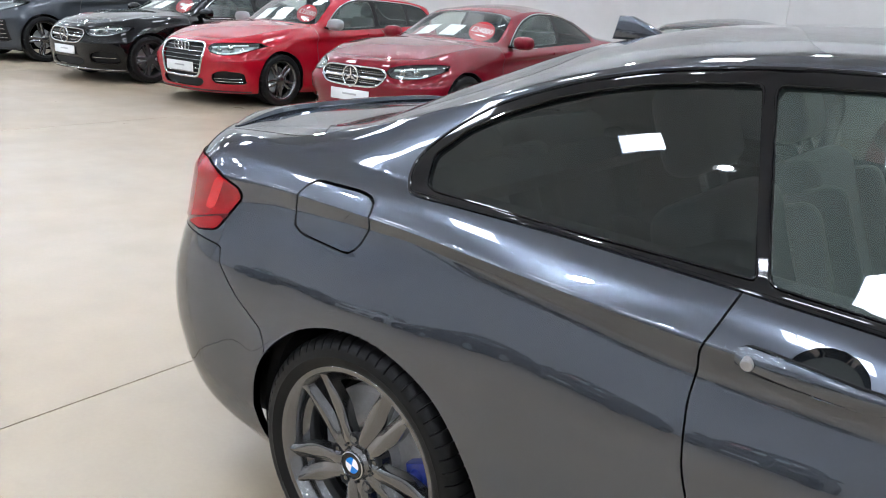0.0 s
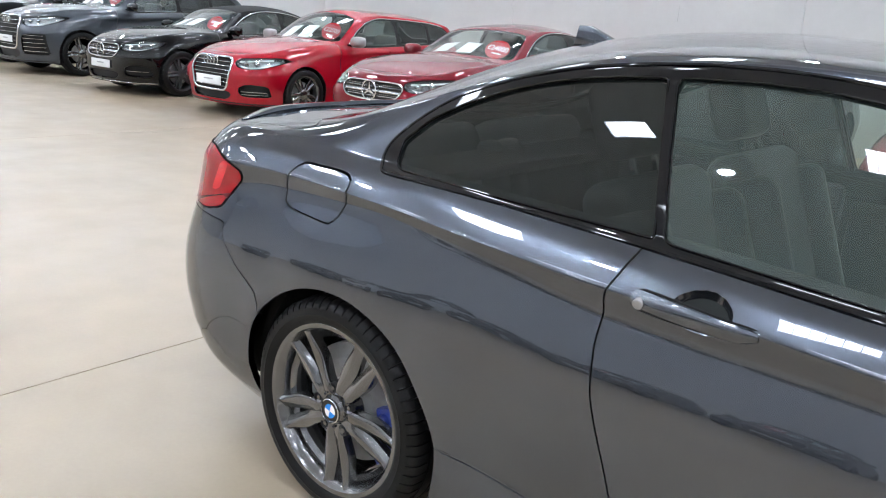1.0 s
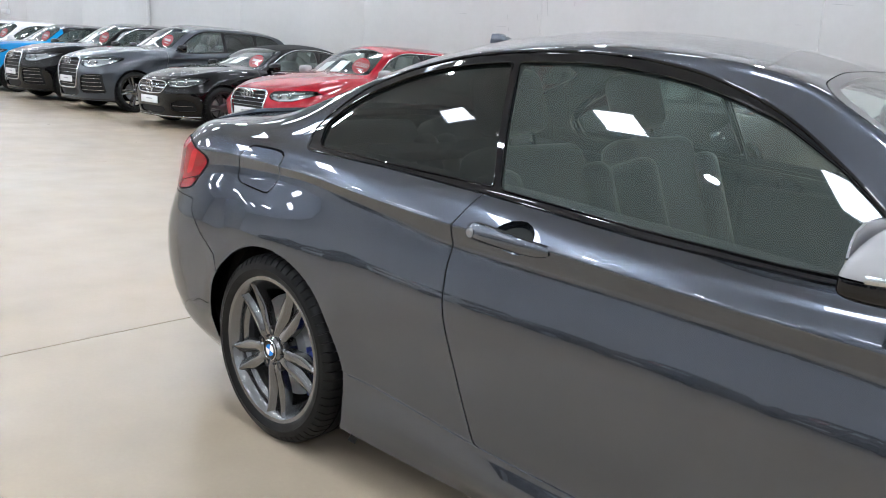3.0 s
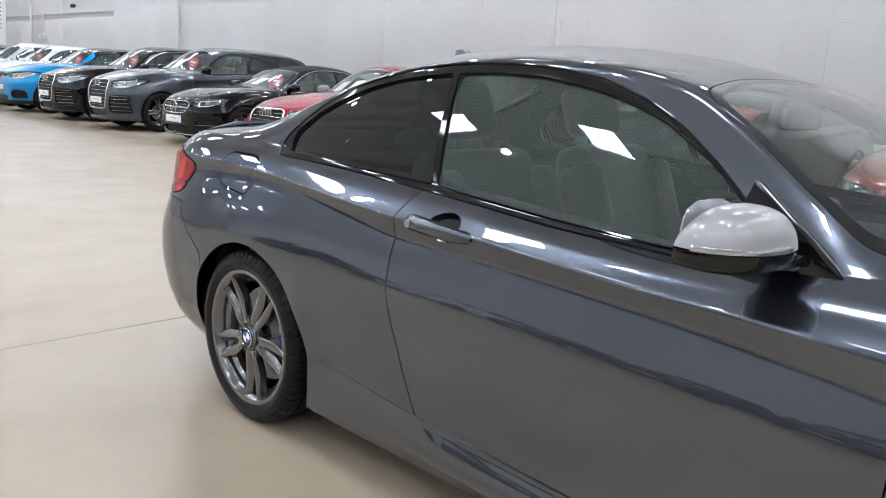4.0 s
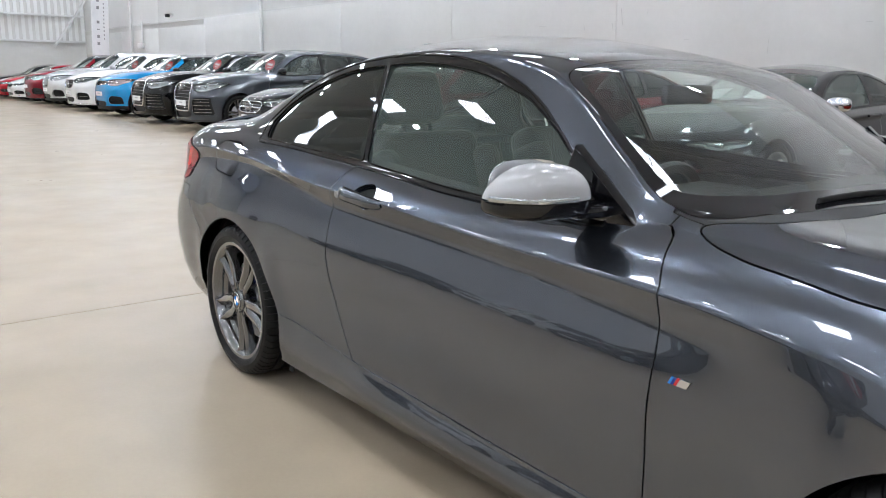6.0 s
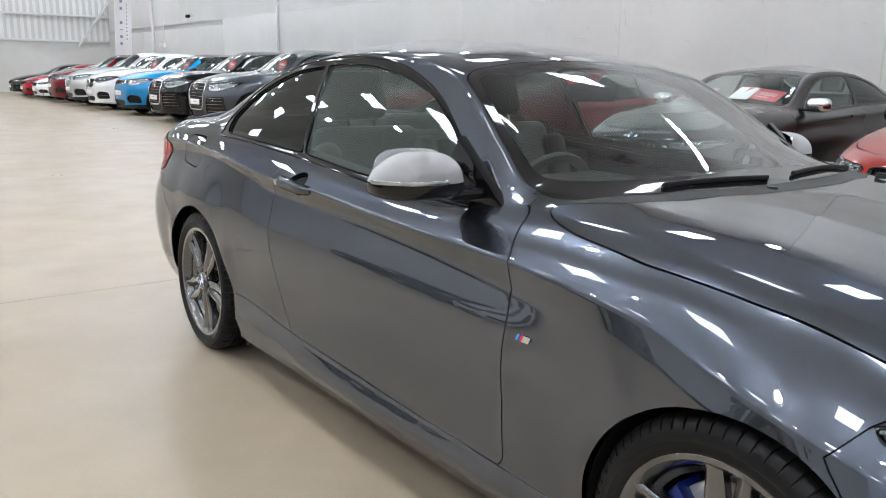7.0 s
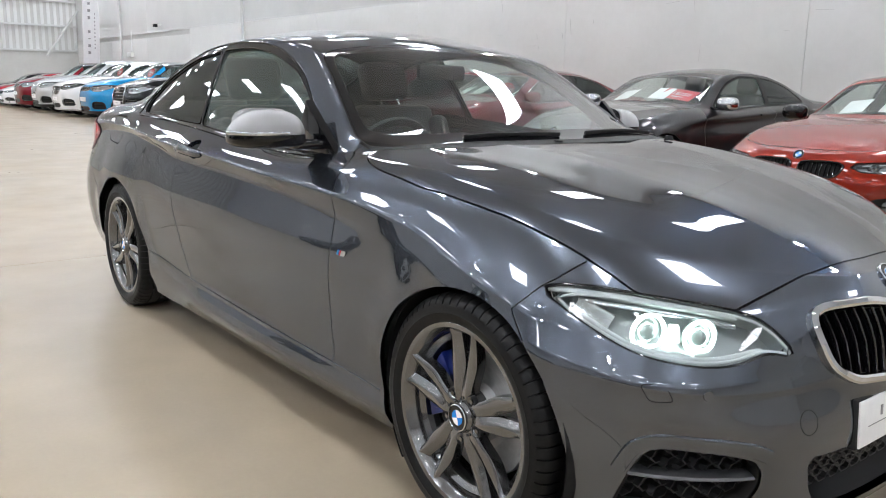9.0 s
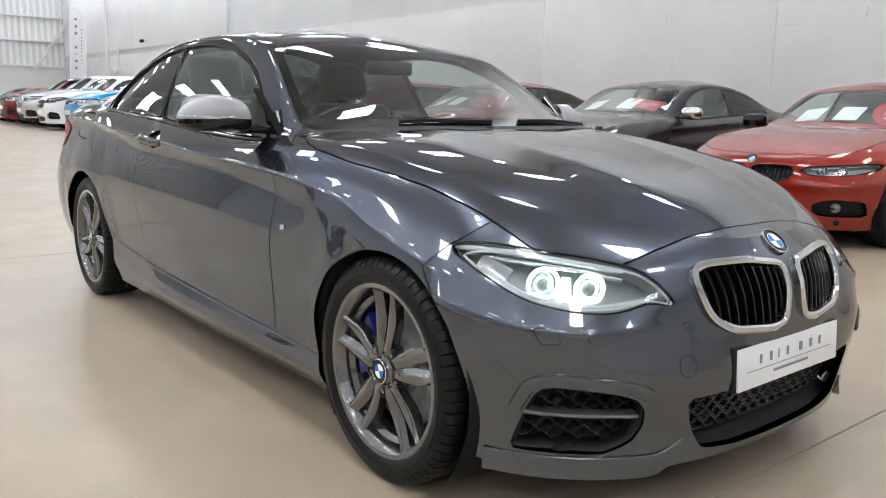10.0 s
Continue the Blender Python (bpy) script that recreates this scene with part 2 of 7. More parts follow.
def sweep(points, ups, width, height, closed=True, lift=0.0, size=None):
    """A bar of rounded section along a line: width across, height along ups, both times size."""
    bm = bmesh.new()
    pts, ups = [Vector(p) for p in points], [Vector(u) for u in ups]
    n, rings = len(pts), []
    section = [(-0.5, 0), (-0.42, 0.7), (-0.2, 1), (0.2, 1), (0.42, 0.7), (0.5, 0), (0.4, -0.6), (-0.4, -0.6)]
    for k in range(n):
        ahead = (pts[(k + 1) % n] - pts[k - 1]) if closed or 0 < k < n - 1 else (pts[min(k + 1, n - 1)] - pts[max(k - 1, 0)])
        across = ahead.cross(ups[k]).normalized()
        f = size[k] if size is not None else 1.0
        rings.append([bm.verts.new(pts[k] + across * width * a * f + ups[k] * (height * b * f + lift)) for a, b in section])
    for k in range(n if closed else n - 1):
        p, q = rings[k], rings[(k + 1) % n]
        for j in range(len(section)):
            bm.faces.new((p[j], p[(j + 1) % len(section)], q[(j + 1) % len(section)], q[j]))
    if not closed:
        bm.faces.new(rings[0][::-1])
        bm.faces.new(rings[-1])
    bmesh.ops.recalc_face_normals(bm, faces=bm.faces)
    return bm


def slab(outline, depth, bevel=0.0, axis="z"):
    """A flat outline given thickness: its face lies at 0, its back at -depth."""
    bm = bmesh.new()
    turn = {"z": lambda a, b, d: (a, b, d), "y": lambda a, b, d: (a, -d, b), "x": lambda a, b, d: (d, a, b)}[axis]
    front = [bm.verts.new(turn(a, b, 0)) for a, b in outline]
    back = [bm.verts.new(turn(a, b, -depth)) for a, b in outline]
    face = bm.faces.new(front)
    bm.faces.new(back[::-1])
    n = len(outline)
    for k in range(n):
        bm.faces.new((front[k], back[k], back[(k + 1) % n], front[(k + 1) % n]))
    bmesh.ops.recalc_face_normals(bm, faces=bm.faces)
    if bevel:
        bmesh.ops.bevel(bm, geom=list(face.edges), offset=bevel, segments=2, affect="EDGES", profile=0.5)
    return bm


def joined(*bms):
    out = bmesh.new()
    for bm in bms:
        me = bpy.data.meshes.new("piece")
        bm.to_mesh(me)
        bm.free()
        out.from_mesh(me)
        bpy.data.meshes.remove(me)
    return out


def moved(bm, m):
    bmesh.ops.transform(bm, matrix=m, verts=bm.verts)
    return bm


def lettering(text, size, mat, name, parent, m):
    cu = bpy.data.curves.new(name, "FONT")
    cu.body, cu.size, cu.align_x, cu.align_y, cu.extrude = text, size, "CENTER", "CENTER", 0.0006
    ob = bpy.data.objects.new("text_source", cu)
    scene.collection.objects.link(ob)
    me = bpy.data.meshes.new_from_object(ob.evaluated_get(bpy.context.evaluated_depsgraph_get()))
    bpy.data.objects.remove(ob)
    me.materials.clear()
    me.materials.append(mat)
    return put(name, me, parent, "", m)


# ---- curved car bodies ----
def curve(*pts):
    """A smooth curve through (x, value) pairs, with no overshoot."""
    xs, ys = np.array(pts, float).T
    d = np.diff(ys) / np.diff(xs)
    m = np.r_[d[0], np.where(d[1:] * d[:-1] > 0, 2 * d[1:] * d[:-1] / np.where(np.abs(d[1:] + d[:-1]) > 1e-9, d[1:] + d[:-1], 1), 0), d[-1]]

    def value(x):
        x = np.clip(np.asarray(x, float), xs[0], xs[-1])
        k = np.clip(np.searchsorted(xs, x) - 1, 0, len(xs) - 2)
        h = xs[k + 1] - xs[k]
        t = (x - xs[k]) / h
        return (ys[k] * (1 + 2 * t) * (1 - t) ** 2 + h * m[k] * t * (1 - t) ** 2 + ys[k + 1] * t * t * (3 - 2 * t) + h * m[k + 1] * t * t * (t - 1))
    return value


def rounded(pts, times=3):
    """A closed outline with its corners cut round."""
    p = np.array(pts, float)
    for _ in range(times):
        q = np.roll(p, -1, 0)
        p = np.stack([0.8 * p + 0.2 * q, 0.2 * p + 0.8 * q], 1).reshape(-1, 2)
    return p


def corners(pts, r=0.03, steps=4):
    """A closed outline whose corners are rounded over the length r."""
    p, out = np.array(pts, float), []
    for a, b, c in zip(np.roll(p, 1, 0), p, np.roll(p, -1, 0)):
        u, w = a - b, c - b
        lu, lw = np.linalg.norm(u), np.linalg.norm(w)
        s, e = b + u / lu * min(r, 0.46 * lu), b + w / lw * min(r, 0.46 * lw)
        for t in np.linspace(0, 1, steps):
            out.append((1 - t) ** 2 * s + 2 * t * (1 - t) * b + t * t * e)
    return np.array(out)


def inside(poly, a, b):
    """Signed distance from points (a, b) to a closed outline, negative inside."""
    p = np.array(poly, float)
    q = np.roll(p, -1, 0)
    best, odd = np.full(a.shape, 1e9), np.zeros(a.shape, bool)
    for (x0, y0), (x1, y1) in zip(p, q):
        dx, dy = x1 - x0, y1 - y0
        t = np.clip(((a - x0) * dx + (b - y0) * dy) / (dx * dx + dy * dy + 1e-15), 0, 1)
        best = np.minimum(best, (a - x0 - t * dx) ** 2 + (b - y0 - t * dy) ** 2)
        if y0 != y1:
            odd ^= ((y0 > b) != (y1 > b)) & (a < dx * (b - y0) / dy + x0)
    return np.where(odd, -1, 1) * np.sqrt(best)


BELT, RAIL, CENTRE = 8, 12, 18


def honeycomb(cells, rx, rz, wall, depth):
    """Hexagon cells set in a sheet that faces +x: each has a front rim and walls that run back."""
    bm = bmesh.new()
    for c in cells:
        rings_c = []
        for k, back in ((1.0, 0.0), (1.0 - wall, 0.0), (1.0 - wall, depth)):
            rings_c.append([bm.verts.new((c[0] - back, c[1] + rx * k * math.cos(a), c[2] + rz * k * math.sin(a))) for a in np.linspace(0, 2 * math.pi, 7)[:-1]])
        for p, q in zip(rings_c, rings_c[1:]):
            for j in range(6):
                bm.faces.new((p[j], p[(j + 1) % 6], q[(j + 1) % 6], q[j]))
    bmesh.ops.recalc_face_normals(bm, faces=bm.faces)
    return bm


class Skin:
    """One half (y from 0 outwards) of a car's outer surface, lofted through lengthwise lines and cut into panels."""

    def __init__(self, spec, dense=1.0):
        s = spec
        nose, tail = s["nose"], s["tail"]
        x_end, x_start = max(nose), min(tail)
        lf, lr = s["corner_front"], s["corner_rear"]
        q = np.linspace(0, 0.86, max(6, int(26 * dense)))

        def off(n, length):
            return length * (1 - (1 - q ** n) ** (1 / n))
        fronts, nr = s["round_front"], s["round_rear"]
        df, dr = off(fronts[4], lf), off(nr, lr)
        mid = np.linspace(x_start + dr[-1], x_end - df[-1], max(30, int((x_end - x_start) / (0.021 / dense))))
        x0 = np.r_[x_start + dr, mid[1:-1], x_end - df[::-1]]
        rows = []
        for k, (zc, wc) in enumerate(s["lines"]):
            f0, r0 = x_end - lf - 0.1, x_start + lr + 0.1
            x = np.where(x0 > f0, f0 + (x0 - f0) * (nose[k] - f0) / (x_end - f0), np.where(x0 < r0, r0 + (x0 - r0) * (tail[k] - r0) / (x_start - r0), x0))
            nf = fronts[k]
            ef, er = np.clip((x_end - x0) / lf, 0, 1), np.clip((x0 - x_start) / lr, 0, 1)
            cap = (1 - (1 - ef) ** nf) ** (1 / nf) * (1 - (1 - er) ** nr) ** (1 / nr)
            z, w = zc(x), wc(x)
            if k < BELT:
                for cx, r, flare in s["arches"]:
                    gap = np.hypot(x - cx, z - s["axle"]) - r
                    w = w + flare * np.exp(-(gap / 0.07) ** 2) * np.clip((z - 0.2) / 0.2, 0, 1)
            rows.append(np.stack([x, w * cap, z], 1))
        belt = rows[BELT]
        xb = belt[:, 0]
        share = np.clip(belt[:, 1] / np.maximum(s["lines"][BELT][1](xb), 1e-6), 0, 1)
        yr, zr, zm = s["rail"][1](xb) * share, s["rail"][0](xb), s["centre"](xb)
        zr, zm = belt[:, 2] + (zr - belt[:, 2]) * np.clip(share * 1.4, 0, 1), belt[:, 2] + (zm - belt[:, 2]) * np.clip(share * 1.4, 0, 1)
        yr = np.minimum(yr, belt[:, 1])
        bulge = 0.013 * np.clip((zr - belt[:, 2]) / 0.3, 0, 1)
        house = (np.clip((xb - s["house"][0]) / 0.25, 0, 1) * np.clip((s["house"][1] - xb) / 0.15, 0, 1))[:, None]
        for t in (0.25, 0.5, 0.75, 1.0):
            rows.append(np.stack([xb, belt[:, 1] + (yr - belt[:, 1]) * t + bulge * 4 * t * (1 - t), belt[:, 2] + (zr - belt[:, 2]) * t], 1))
        for fy in (0.85, 0.68, 0.5, 0.34, 0.17, 0.0):
            rows.append(np.stack([xb, yr * fy, zr + (zm - zr) * (1 - fy ** 2.1)], 1))
        net = np.array(rows)
        chord = np.linalg.norm(np.diff(net, axis=0), axis=2)[..., None] + 1e-6
        slope = np.diff(net, axis=0) / chord
        count = [max(2, int(c * dense)) for c in (3, 4, 7, 7, 7, 5, 4, 6, 5, 5, 5, 5, 5, 5, 5, 5, 5, 5)]
        grid, vs = [], []
        for k in range(CENTRE):
            def tangent(j, side):
                if j in s["sharp"] or j == 0:
                    return slope[min(j, CENTRE - 1)] if side > 0 or j == 0 else slope[j - 1]
                if j == CENTRE:
                    return np.stack([0 * slope[-1][:, 0], slope[-1][:, 1], 0 * slope[-1][:, 0]], 1)
                a, b = chord[j - 1], chord[j]
                soft = (slope[j - 1] * b + slope[j] * a) / (a + b)
                if j in (BELT, RAIL):
                    firm = 0.25 + 0.75 * house
                    return (1 - firm) * soft + firm * (slope[j] if side > 0 else slope[j - 1])
                return soft
            t0, t1, h = tangent(k, 1), tangent(k + 1, -1), chord[k]
            for t in np.linspace(0, 1, count[k], endpoint=False):
                grid.append(net[k] * (1 + 2 * t) * (1 - t) ** 2 + h * t0 * t * (1 - t) ** 2 + net[k + 1] * t * t * (3 - 2 * t) + h * t1 * t * t * (t - 1))
                vs.append(k + t)
        grid.append(net[CENTRE])
        vs.append(CENTRE)
        grid = np.array(grid)
        grid[..., 1] = np.maximum(grid[..., 1], 0)
        for bulge_fn in s.get("relief", ()):
            grid = bulge_fn(grid, np.array(vs))
        du, dv = np.gradient(grid, axis=1), np.gradient(grid, axis=0)
        nrm = np.cross(dv, du)
        nrm[-1, :, 1] = 0
        nrm[:, 0, 1] = nrm[:, -1, 1] = 0
        size = np.linalg.norm(nrm, axis=2, keepdims=True)
        nrm = np.where(size > 1e-9, nrm / np.maximum(size, 1e-12), (0, 0, 1))
        rows_n, cols = grid.shape[:2]
        self.shape = (rows_n, cols)
        self.P = [tuple(p) for p in grid.reshape(-1, 3)]
        self.N = [tuple(p) for p in nrm.reshape(-1, 3)]
        self.V = list(np.repeat(vs, cols))
        self.base_P, self.base_N, self.base_V = grid.reshape(-1, 3), nrm.reshape(-1, 3), np.repeat(vs, cols)
        idx = np.arange(rows_n * cols).reshape(rows_n, cols)
        self.faces = [tuple(f) for f in np.stack([idx[:-1, :-1], idx[:-1, 1:], idx[1:, 1:], idx[1:, :-1]], -1).reshape(-1, 4).tolist()]
        self.edges = {}

    def split(self, faces, field):
        """Cut faces along field = 0: those inside (negative) and those outside."""
        P = np.array(self.P)
        val = field(P[:, 0], P[:, 1], P[:, 2], np.array(self.V))
        neg = (val < 0).tolist()
        val = val.tolist()
        ins, outs, cutv = [], [], {}

        def middle(a, b):
            key = (a, b) if a < b else (b, a)
            if key not in cutv:
                a, b = key
                t = val[a] / (val[a] - val[b])
                t = min(max(t, 0.0), 1.0)
                self.P.append(tuple(self.P[a][i] * (1 - t) + self.P[b][i] * t for i in range(3)))
                n = [self.N[a][i] * (1 - t) + self.N[b][i] * t for i in range(3)]
                ln = math.sqrt(sum(c * c for c in n)) or 1.0
                self.N.append(tuple(c / ln for c in n))
                self.V.append(self.V[a] * (1 - t) + self.V[b] * t)
                cutv[key] = len(self.P) - 1
            return cutv[key]
        for f in faces:
            c = sum(neg[i] for i in f)
            if c == len(f):
                ins.append(f)
            elif c == 0:
                outs.append(f)
            else:
                p, o = [], []
                for i, a in enumerate(f):
                    b = f[(i + 1) % len(f)]
                    (p if neg[a] else o).append(a)
                    if neg[a] != neg[b]:
                        mv = middle(a, b)
                        p.append(mv)
                        o.append(mv)
                if len(p) > 2:
                    ins.append(tuple(p))
                if len(o) > 2:
                    outs.append(tuple(o))
        return ins, outs

    def take(self, field, gap=0.0025):
        """Lift a panel out of what is left of the skin, with a shut line round it."""
        got, _ = self.split(self.faces, lambda x, y, z, v: field(x, y, z, v) + gap)
        _, self.faces = self.split(self.faces, lambda x, y, z, v: field(x, y, z, v) - gap)
        return got

    def mesh(self, name, faces, mat, sides=(1,), depth=0.012, push=0.0, edge=None, ease=None):
        """A panel's mesh on the sides asked for (1: left, y up; -1: right), turned in along its rim by depth."""
        # Rims default to black: the shade inside the shut lines, put into colour.
        edge = edge or MATT_BLACK
        used = sorted({i for f in faces for i in f})
        at = {g: n for n, g in enumerate(used)}
        P, N = np.array([self.P[i] for i in used]), np.array([self.N[i] for i in used])
        P = P + N * push
        if ease:
            order, share = ease
            upright = np.ptp(P[:, 1]) < 0.3
            X, Y = P[:, 0] - P[:, 0].mean(), P[:, 2] - P[:, 2].mean() if upright else P[:, 1]
            terms = [(i, j) for i in range(order + 1) for j in range(order + 1) if i + j <= order]
            fair = np.empty_like(N)
            for axis in range(3):
                own = [(i, j) for i, j in terms if upright or j % 2 == (axis == 1)]
                A = np.stack([X ** i * Y ** j for i, j in own], 1)
                fair[:, axis] = A @ np.linalg.lstsq(A, N[:, axis], rcond=None)[0]
            N = N * (1 - share) + fair * share
            N = N / np.linalg.norm(N, axis=1, keepdims=True)
        F = [tuple(at[i] for i in f) for f in faces]
        count = {}
        for f in F:
            for i, a in enumerate(f):
                b = f[(i + 1) % len(f)]
                count[(a, b)] = count.get((a, b), 0) + 1
        rim = [(a, b) for a, b in count if (b, a) not in count and not (abs(P[a][1]) < 1e-5 and abs(P[b][1]) < 1e-5)]
        verts, norms, out, flange = [], [], [], []
        for side in sides:
            base = len(verts)
            k = np.array([1, side, 1])
            verts += list(P * k)
            norms += list(N * k)
            out += [tuple(base + i for i in (f if side < 0 else f[::-1])) for f in F]
            if depth:
                low = {}
                for a, b in rim:
                    across = np.cross(P[b] - P[a], N[a])
                    across = across / (np.linalg.norm(across) + 1e-9)
                    for i in (a, b):
                        if i not in low:
                            low[i] = len(verts)
                            verts += [P[i] * k, (P[i] - N[i] * depth) * k]
                            norms += [across * k, across * k]
                    quad = (low[a], low[a] + 1, low[b] + 1, low[b])
                    out.append(quad if side < 0 else quad[::-1])
                    flange.append(len(out) - 1)
        me = mesh_of(name, verts, out, mat, True, norms)
        if flange and edge:
            me.materials.append(edge)
            for i in flange:
                me.polygons[i].material_index = 1
        return me

    def near(self, axis, a, b, want):
        """The place and normal of the surface seen along an axis at (a, b)."""
        P, N = self.base_P, self.base_N
        i, j = {"y": (0, 2), "x": (1, 2), "z": (0, 1)}[axis]
        ok = want(P[:, 0], P[:, 1], P[:, 2], self.base_V)
        d = np.where(ok, (P[:, i] - a) ** 2 + (P[:, j] - b) ** 2, 1e9)
        k = np.argpartition(d, 4)[:4]
        w = 1 / (d[k] + 1e-7)
        w = w / w.sum()
        n = (N[k] * w[:, None]).sum(0)
        n = n / np.linalg.norm(n)
        c = (P[k] * w[:, None]).sum(0)
        rest = np.array([a, b]) - c[[i, j]]
        other = 3 - i - j
        if abs(n[other]) > 0.2:
            c[other] -= (n[i] * rest[0] + n[j] * rest[1]) / n[other]
        c[[i, j]] = a, b
        return Vector(c), Vector(n)


FRONT = lambda x, y, z, v: (x > 2.5) & (v < 9)
SIDE = lambda x, y, z, v: (v <= RAIL)
TOP = lambda x, y, z, v: (v >= 8)


# ---- the hall ----
def wall_box(name, lo, hi, mat, label=""):
    c = [(a + b) / 2 for a, b in zip(lo, hi)]
    d = [b - a for a, b in zip(lo, hi)]
    return tagged(part(name, box(d, c), mat, None, smooth=False), label or name.replace("_", " "), "wall", kind="structure")


def corrugated(length, height, pitch=0.2, depth=0.035):
    """A trapezoid sheet standing along x, its face towards -y."""
    xs, ys = [], []
    for k in range(int(length / pitch)):
        for fx, fy in ((0, 0), (0.5, 0), (0.62, 1), (0.88, 1)):
            xs.append((k + fx) * pitch)
            ys.append(-fy * depth)
    n = len(xs)
    verts = [(x, y, 0) for x, y in zip(xs, ys)] + [(x, y, height) for x, y in zip(xs, ys)]
    return verts, [(i, i + 1, n + i + 1, n + i) for i in range(n - 1)]


def build_hall():
    # floor: cast bays with sawn joints
    bed = part("floor", box((EAST - WEST, NORTH - SOUTH, 0.1), ((EAST + WEST) / 2, (NORTH + SOUTH) / 2, -0.062)), JOINT, None, smooth=False)
    tagged(bed, "pale beige polished concrete hall floor with sawn joints", "floor", kind="structure")
    xs = [WEST, -36.2, -31.2, -26.2, -21.3, -16.4, -11.5, -6.53, -1.29, 3.32, 8.2, 13.1, EAST]
    ys = [SOUTH, -13.0, -5.4, NORTH]
    for x0, x1 in zip(xs, xs[1:]):
        for y0, y1 in zip(ys, ys[1:]):
            bm = box((x1 - x0 - 0.007, y1 - y0 - 0.007, 0.012), ((x0 + x1) / 2, (y0 + y1) / 2, -0.006))
            part("floor_bay", bm, CONCRETE, bed, smooth=False)
    # long wall: painted concrete panels below, cladding above
    back = wall_box("wall_north", (WEST, NORTH, 0), (EAST, NORTH + 0.25, ROOF + 0.8), WALL_PAINT, "white painted concrete panel wall with metal cladding above")
    joints = [-40.9 + 0.0, -35.1, -30.35, -25.6, -20.95, -16.25, -11.5, -6.8, -2.05, 2.65, 7.35, 12.0, EAST]
    for n, (x0, x1) in enumerate(zip(joints, joints[1:])):
        top = 3.0 if x0 > -26 else 2.8
        part("wall_panel", box((x1 - x0 - 0.004, 0.06, top), ((x0 + x1) / 2, NORTH - 0.03, top / 2), 0.006), WALL_PAINT, back)
    for x0, x1 in zip(joints[::2], joints[2::2]):
        part("cladding_panel", box((x1 - x0 - 0.01, 0.02, ROOF - 3.0), ((x0 + x1) / 2, NORTH - 0.01, 3.0 + (ROOF - 3.0) / 2 + 0.02), 0.003), CLADDING, back)
    for x in (-33.5, -20.9):
        part("downpipe", moved(lathe([(0.055, 0.0), (0.055, ROOF)], 14, "z"), pose(x, NORTH - 0.14, 0)), STEEL_WHITE, back)
    part("flashing", box((EAST - WEST, 0.03, 0.05), ((EAST + WEST) / 2, NORTH - 0.045, 3.02)), STEEL_WHITE, back)
    rng = random.Random(7)
    for k in range(26):
        x, z, a = rng.uniform(-9, 7), rng.uniform(1.5, 2.9), rng.choice((0, 0, 3, -4, 80, 97)) + rng.uniform(-6, 6)
        part("scuff", box((rng.uniform(0.05, 0.3), 0.002, rng.uniform(0.003, 0.008))), WALL_SCUFF, back, "", pose(x, NORTH - 0.0612, z, 0, a, 0), smooth=False)
    # far gable: masonry plinth, corrugated sheet and rails
    gable = wall_box("wall_west", (WEST - 0.25, SOUTH, 0), (WEST, NORTH, ROOF + 0.8), WALL_PAINT, "far gable wall with white corrugated sheet over a plinth")
    part("plinth", box((0.12, 7.9, 2.45), (WEST + 0.06, NORTH - 3.95, 1.225)), WALL_PAINT, gable)
    v, f = corrugated(NORTH - SOUTH - 0.1, ROOF - 0.1, 0.30, 0.14)
    put("corrugated_sheet", mesh_of("corrugated_sheet", v, f, CLADDING), gable, "", pose(WEST + 0.03, NORTH - 0.05, 0.05, 0, 0, -90))
    for z in (2.47, 3.7, 4.9, 6.1, 7.2):
        part("sheeting_rail", box((0.12, NORTH - SOUTH - 0.1, 0.10), (WEST + 0.14, (NORTH + SOUTH) / 2, z), 0.01), STEEL_WHITE, gable)
    for y in (NORTH - 8.0, -4.6):
        part("column", joined(box((0.02, 0.2, ROOF), (WEST + 0.32, y, ROOF / 2)), box((0.26, 0.012, ROOF), (WEST + 0.2, y, ROOF / 2)), box((0.02, 0.2, ROOF), (WEST + 0.08, y, ROOF / 2))), STEEL_WHITE, gable)
    part("brace", moved(lathe([(0.06, 0), (0.06, 6.2)], 12, "z"), pose(WEST + 0.35, NORTH - 1.6, 2.2, -35, 0, 0)), STEEL_WHITE, gable)
    for k in range(11):
        part("shutter_slat", box((0.05, 5.6, 0.26), (WEST + 0.12, -1.7, 0.14 + 0.275 * k), 0.012), SHUTTER, gable)
    # walls behind the camera, unseen: place and paleness chosen to lighten hall and reflections
    wall_box("wall_south", (WEST, SOUTH - 0.25, 0), (EAST, SOUTH, ROOF + 0.8), SIDE_WALL, "plain unseen side wall, pale to lighten reflections")
    wall_box("wall_east", (EAST, SOUTH, 0), (EAST + 0.25, NORTH, ROOF + 0.8), WALL_PAINT, "plain unseen end wall, white to lighten the hall")
    # roof with daylight sheets and lamps
    span = []
    x = -39.84
    while x < EAST - 1.5:
        span.append(x)
        x += 3.97
    roof = bmesh.new()
    # The two southernmost rows are unseen, added at like spacing to light the car's side.
    strips = [(y - 0.56, y + 0.56) for y in (-16.7, -11.7, -6.69, -1.65, 3.35, 7.9)]
    edges_y = [SOUTH] + [e for s in strips for e in s] + [NORTH]
    for k in range(0, len(edges_y), 2):
        piece = box((EAST - WEST, edges_y[k + 1] - edges_y[k], 0.06), ((EAST + WEST) / 2, (edges_y[k] + edges_y[k + 1]) / 2, ROOF + 0.03))
        roof = joined(roof, piece)
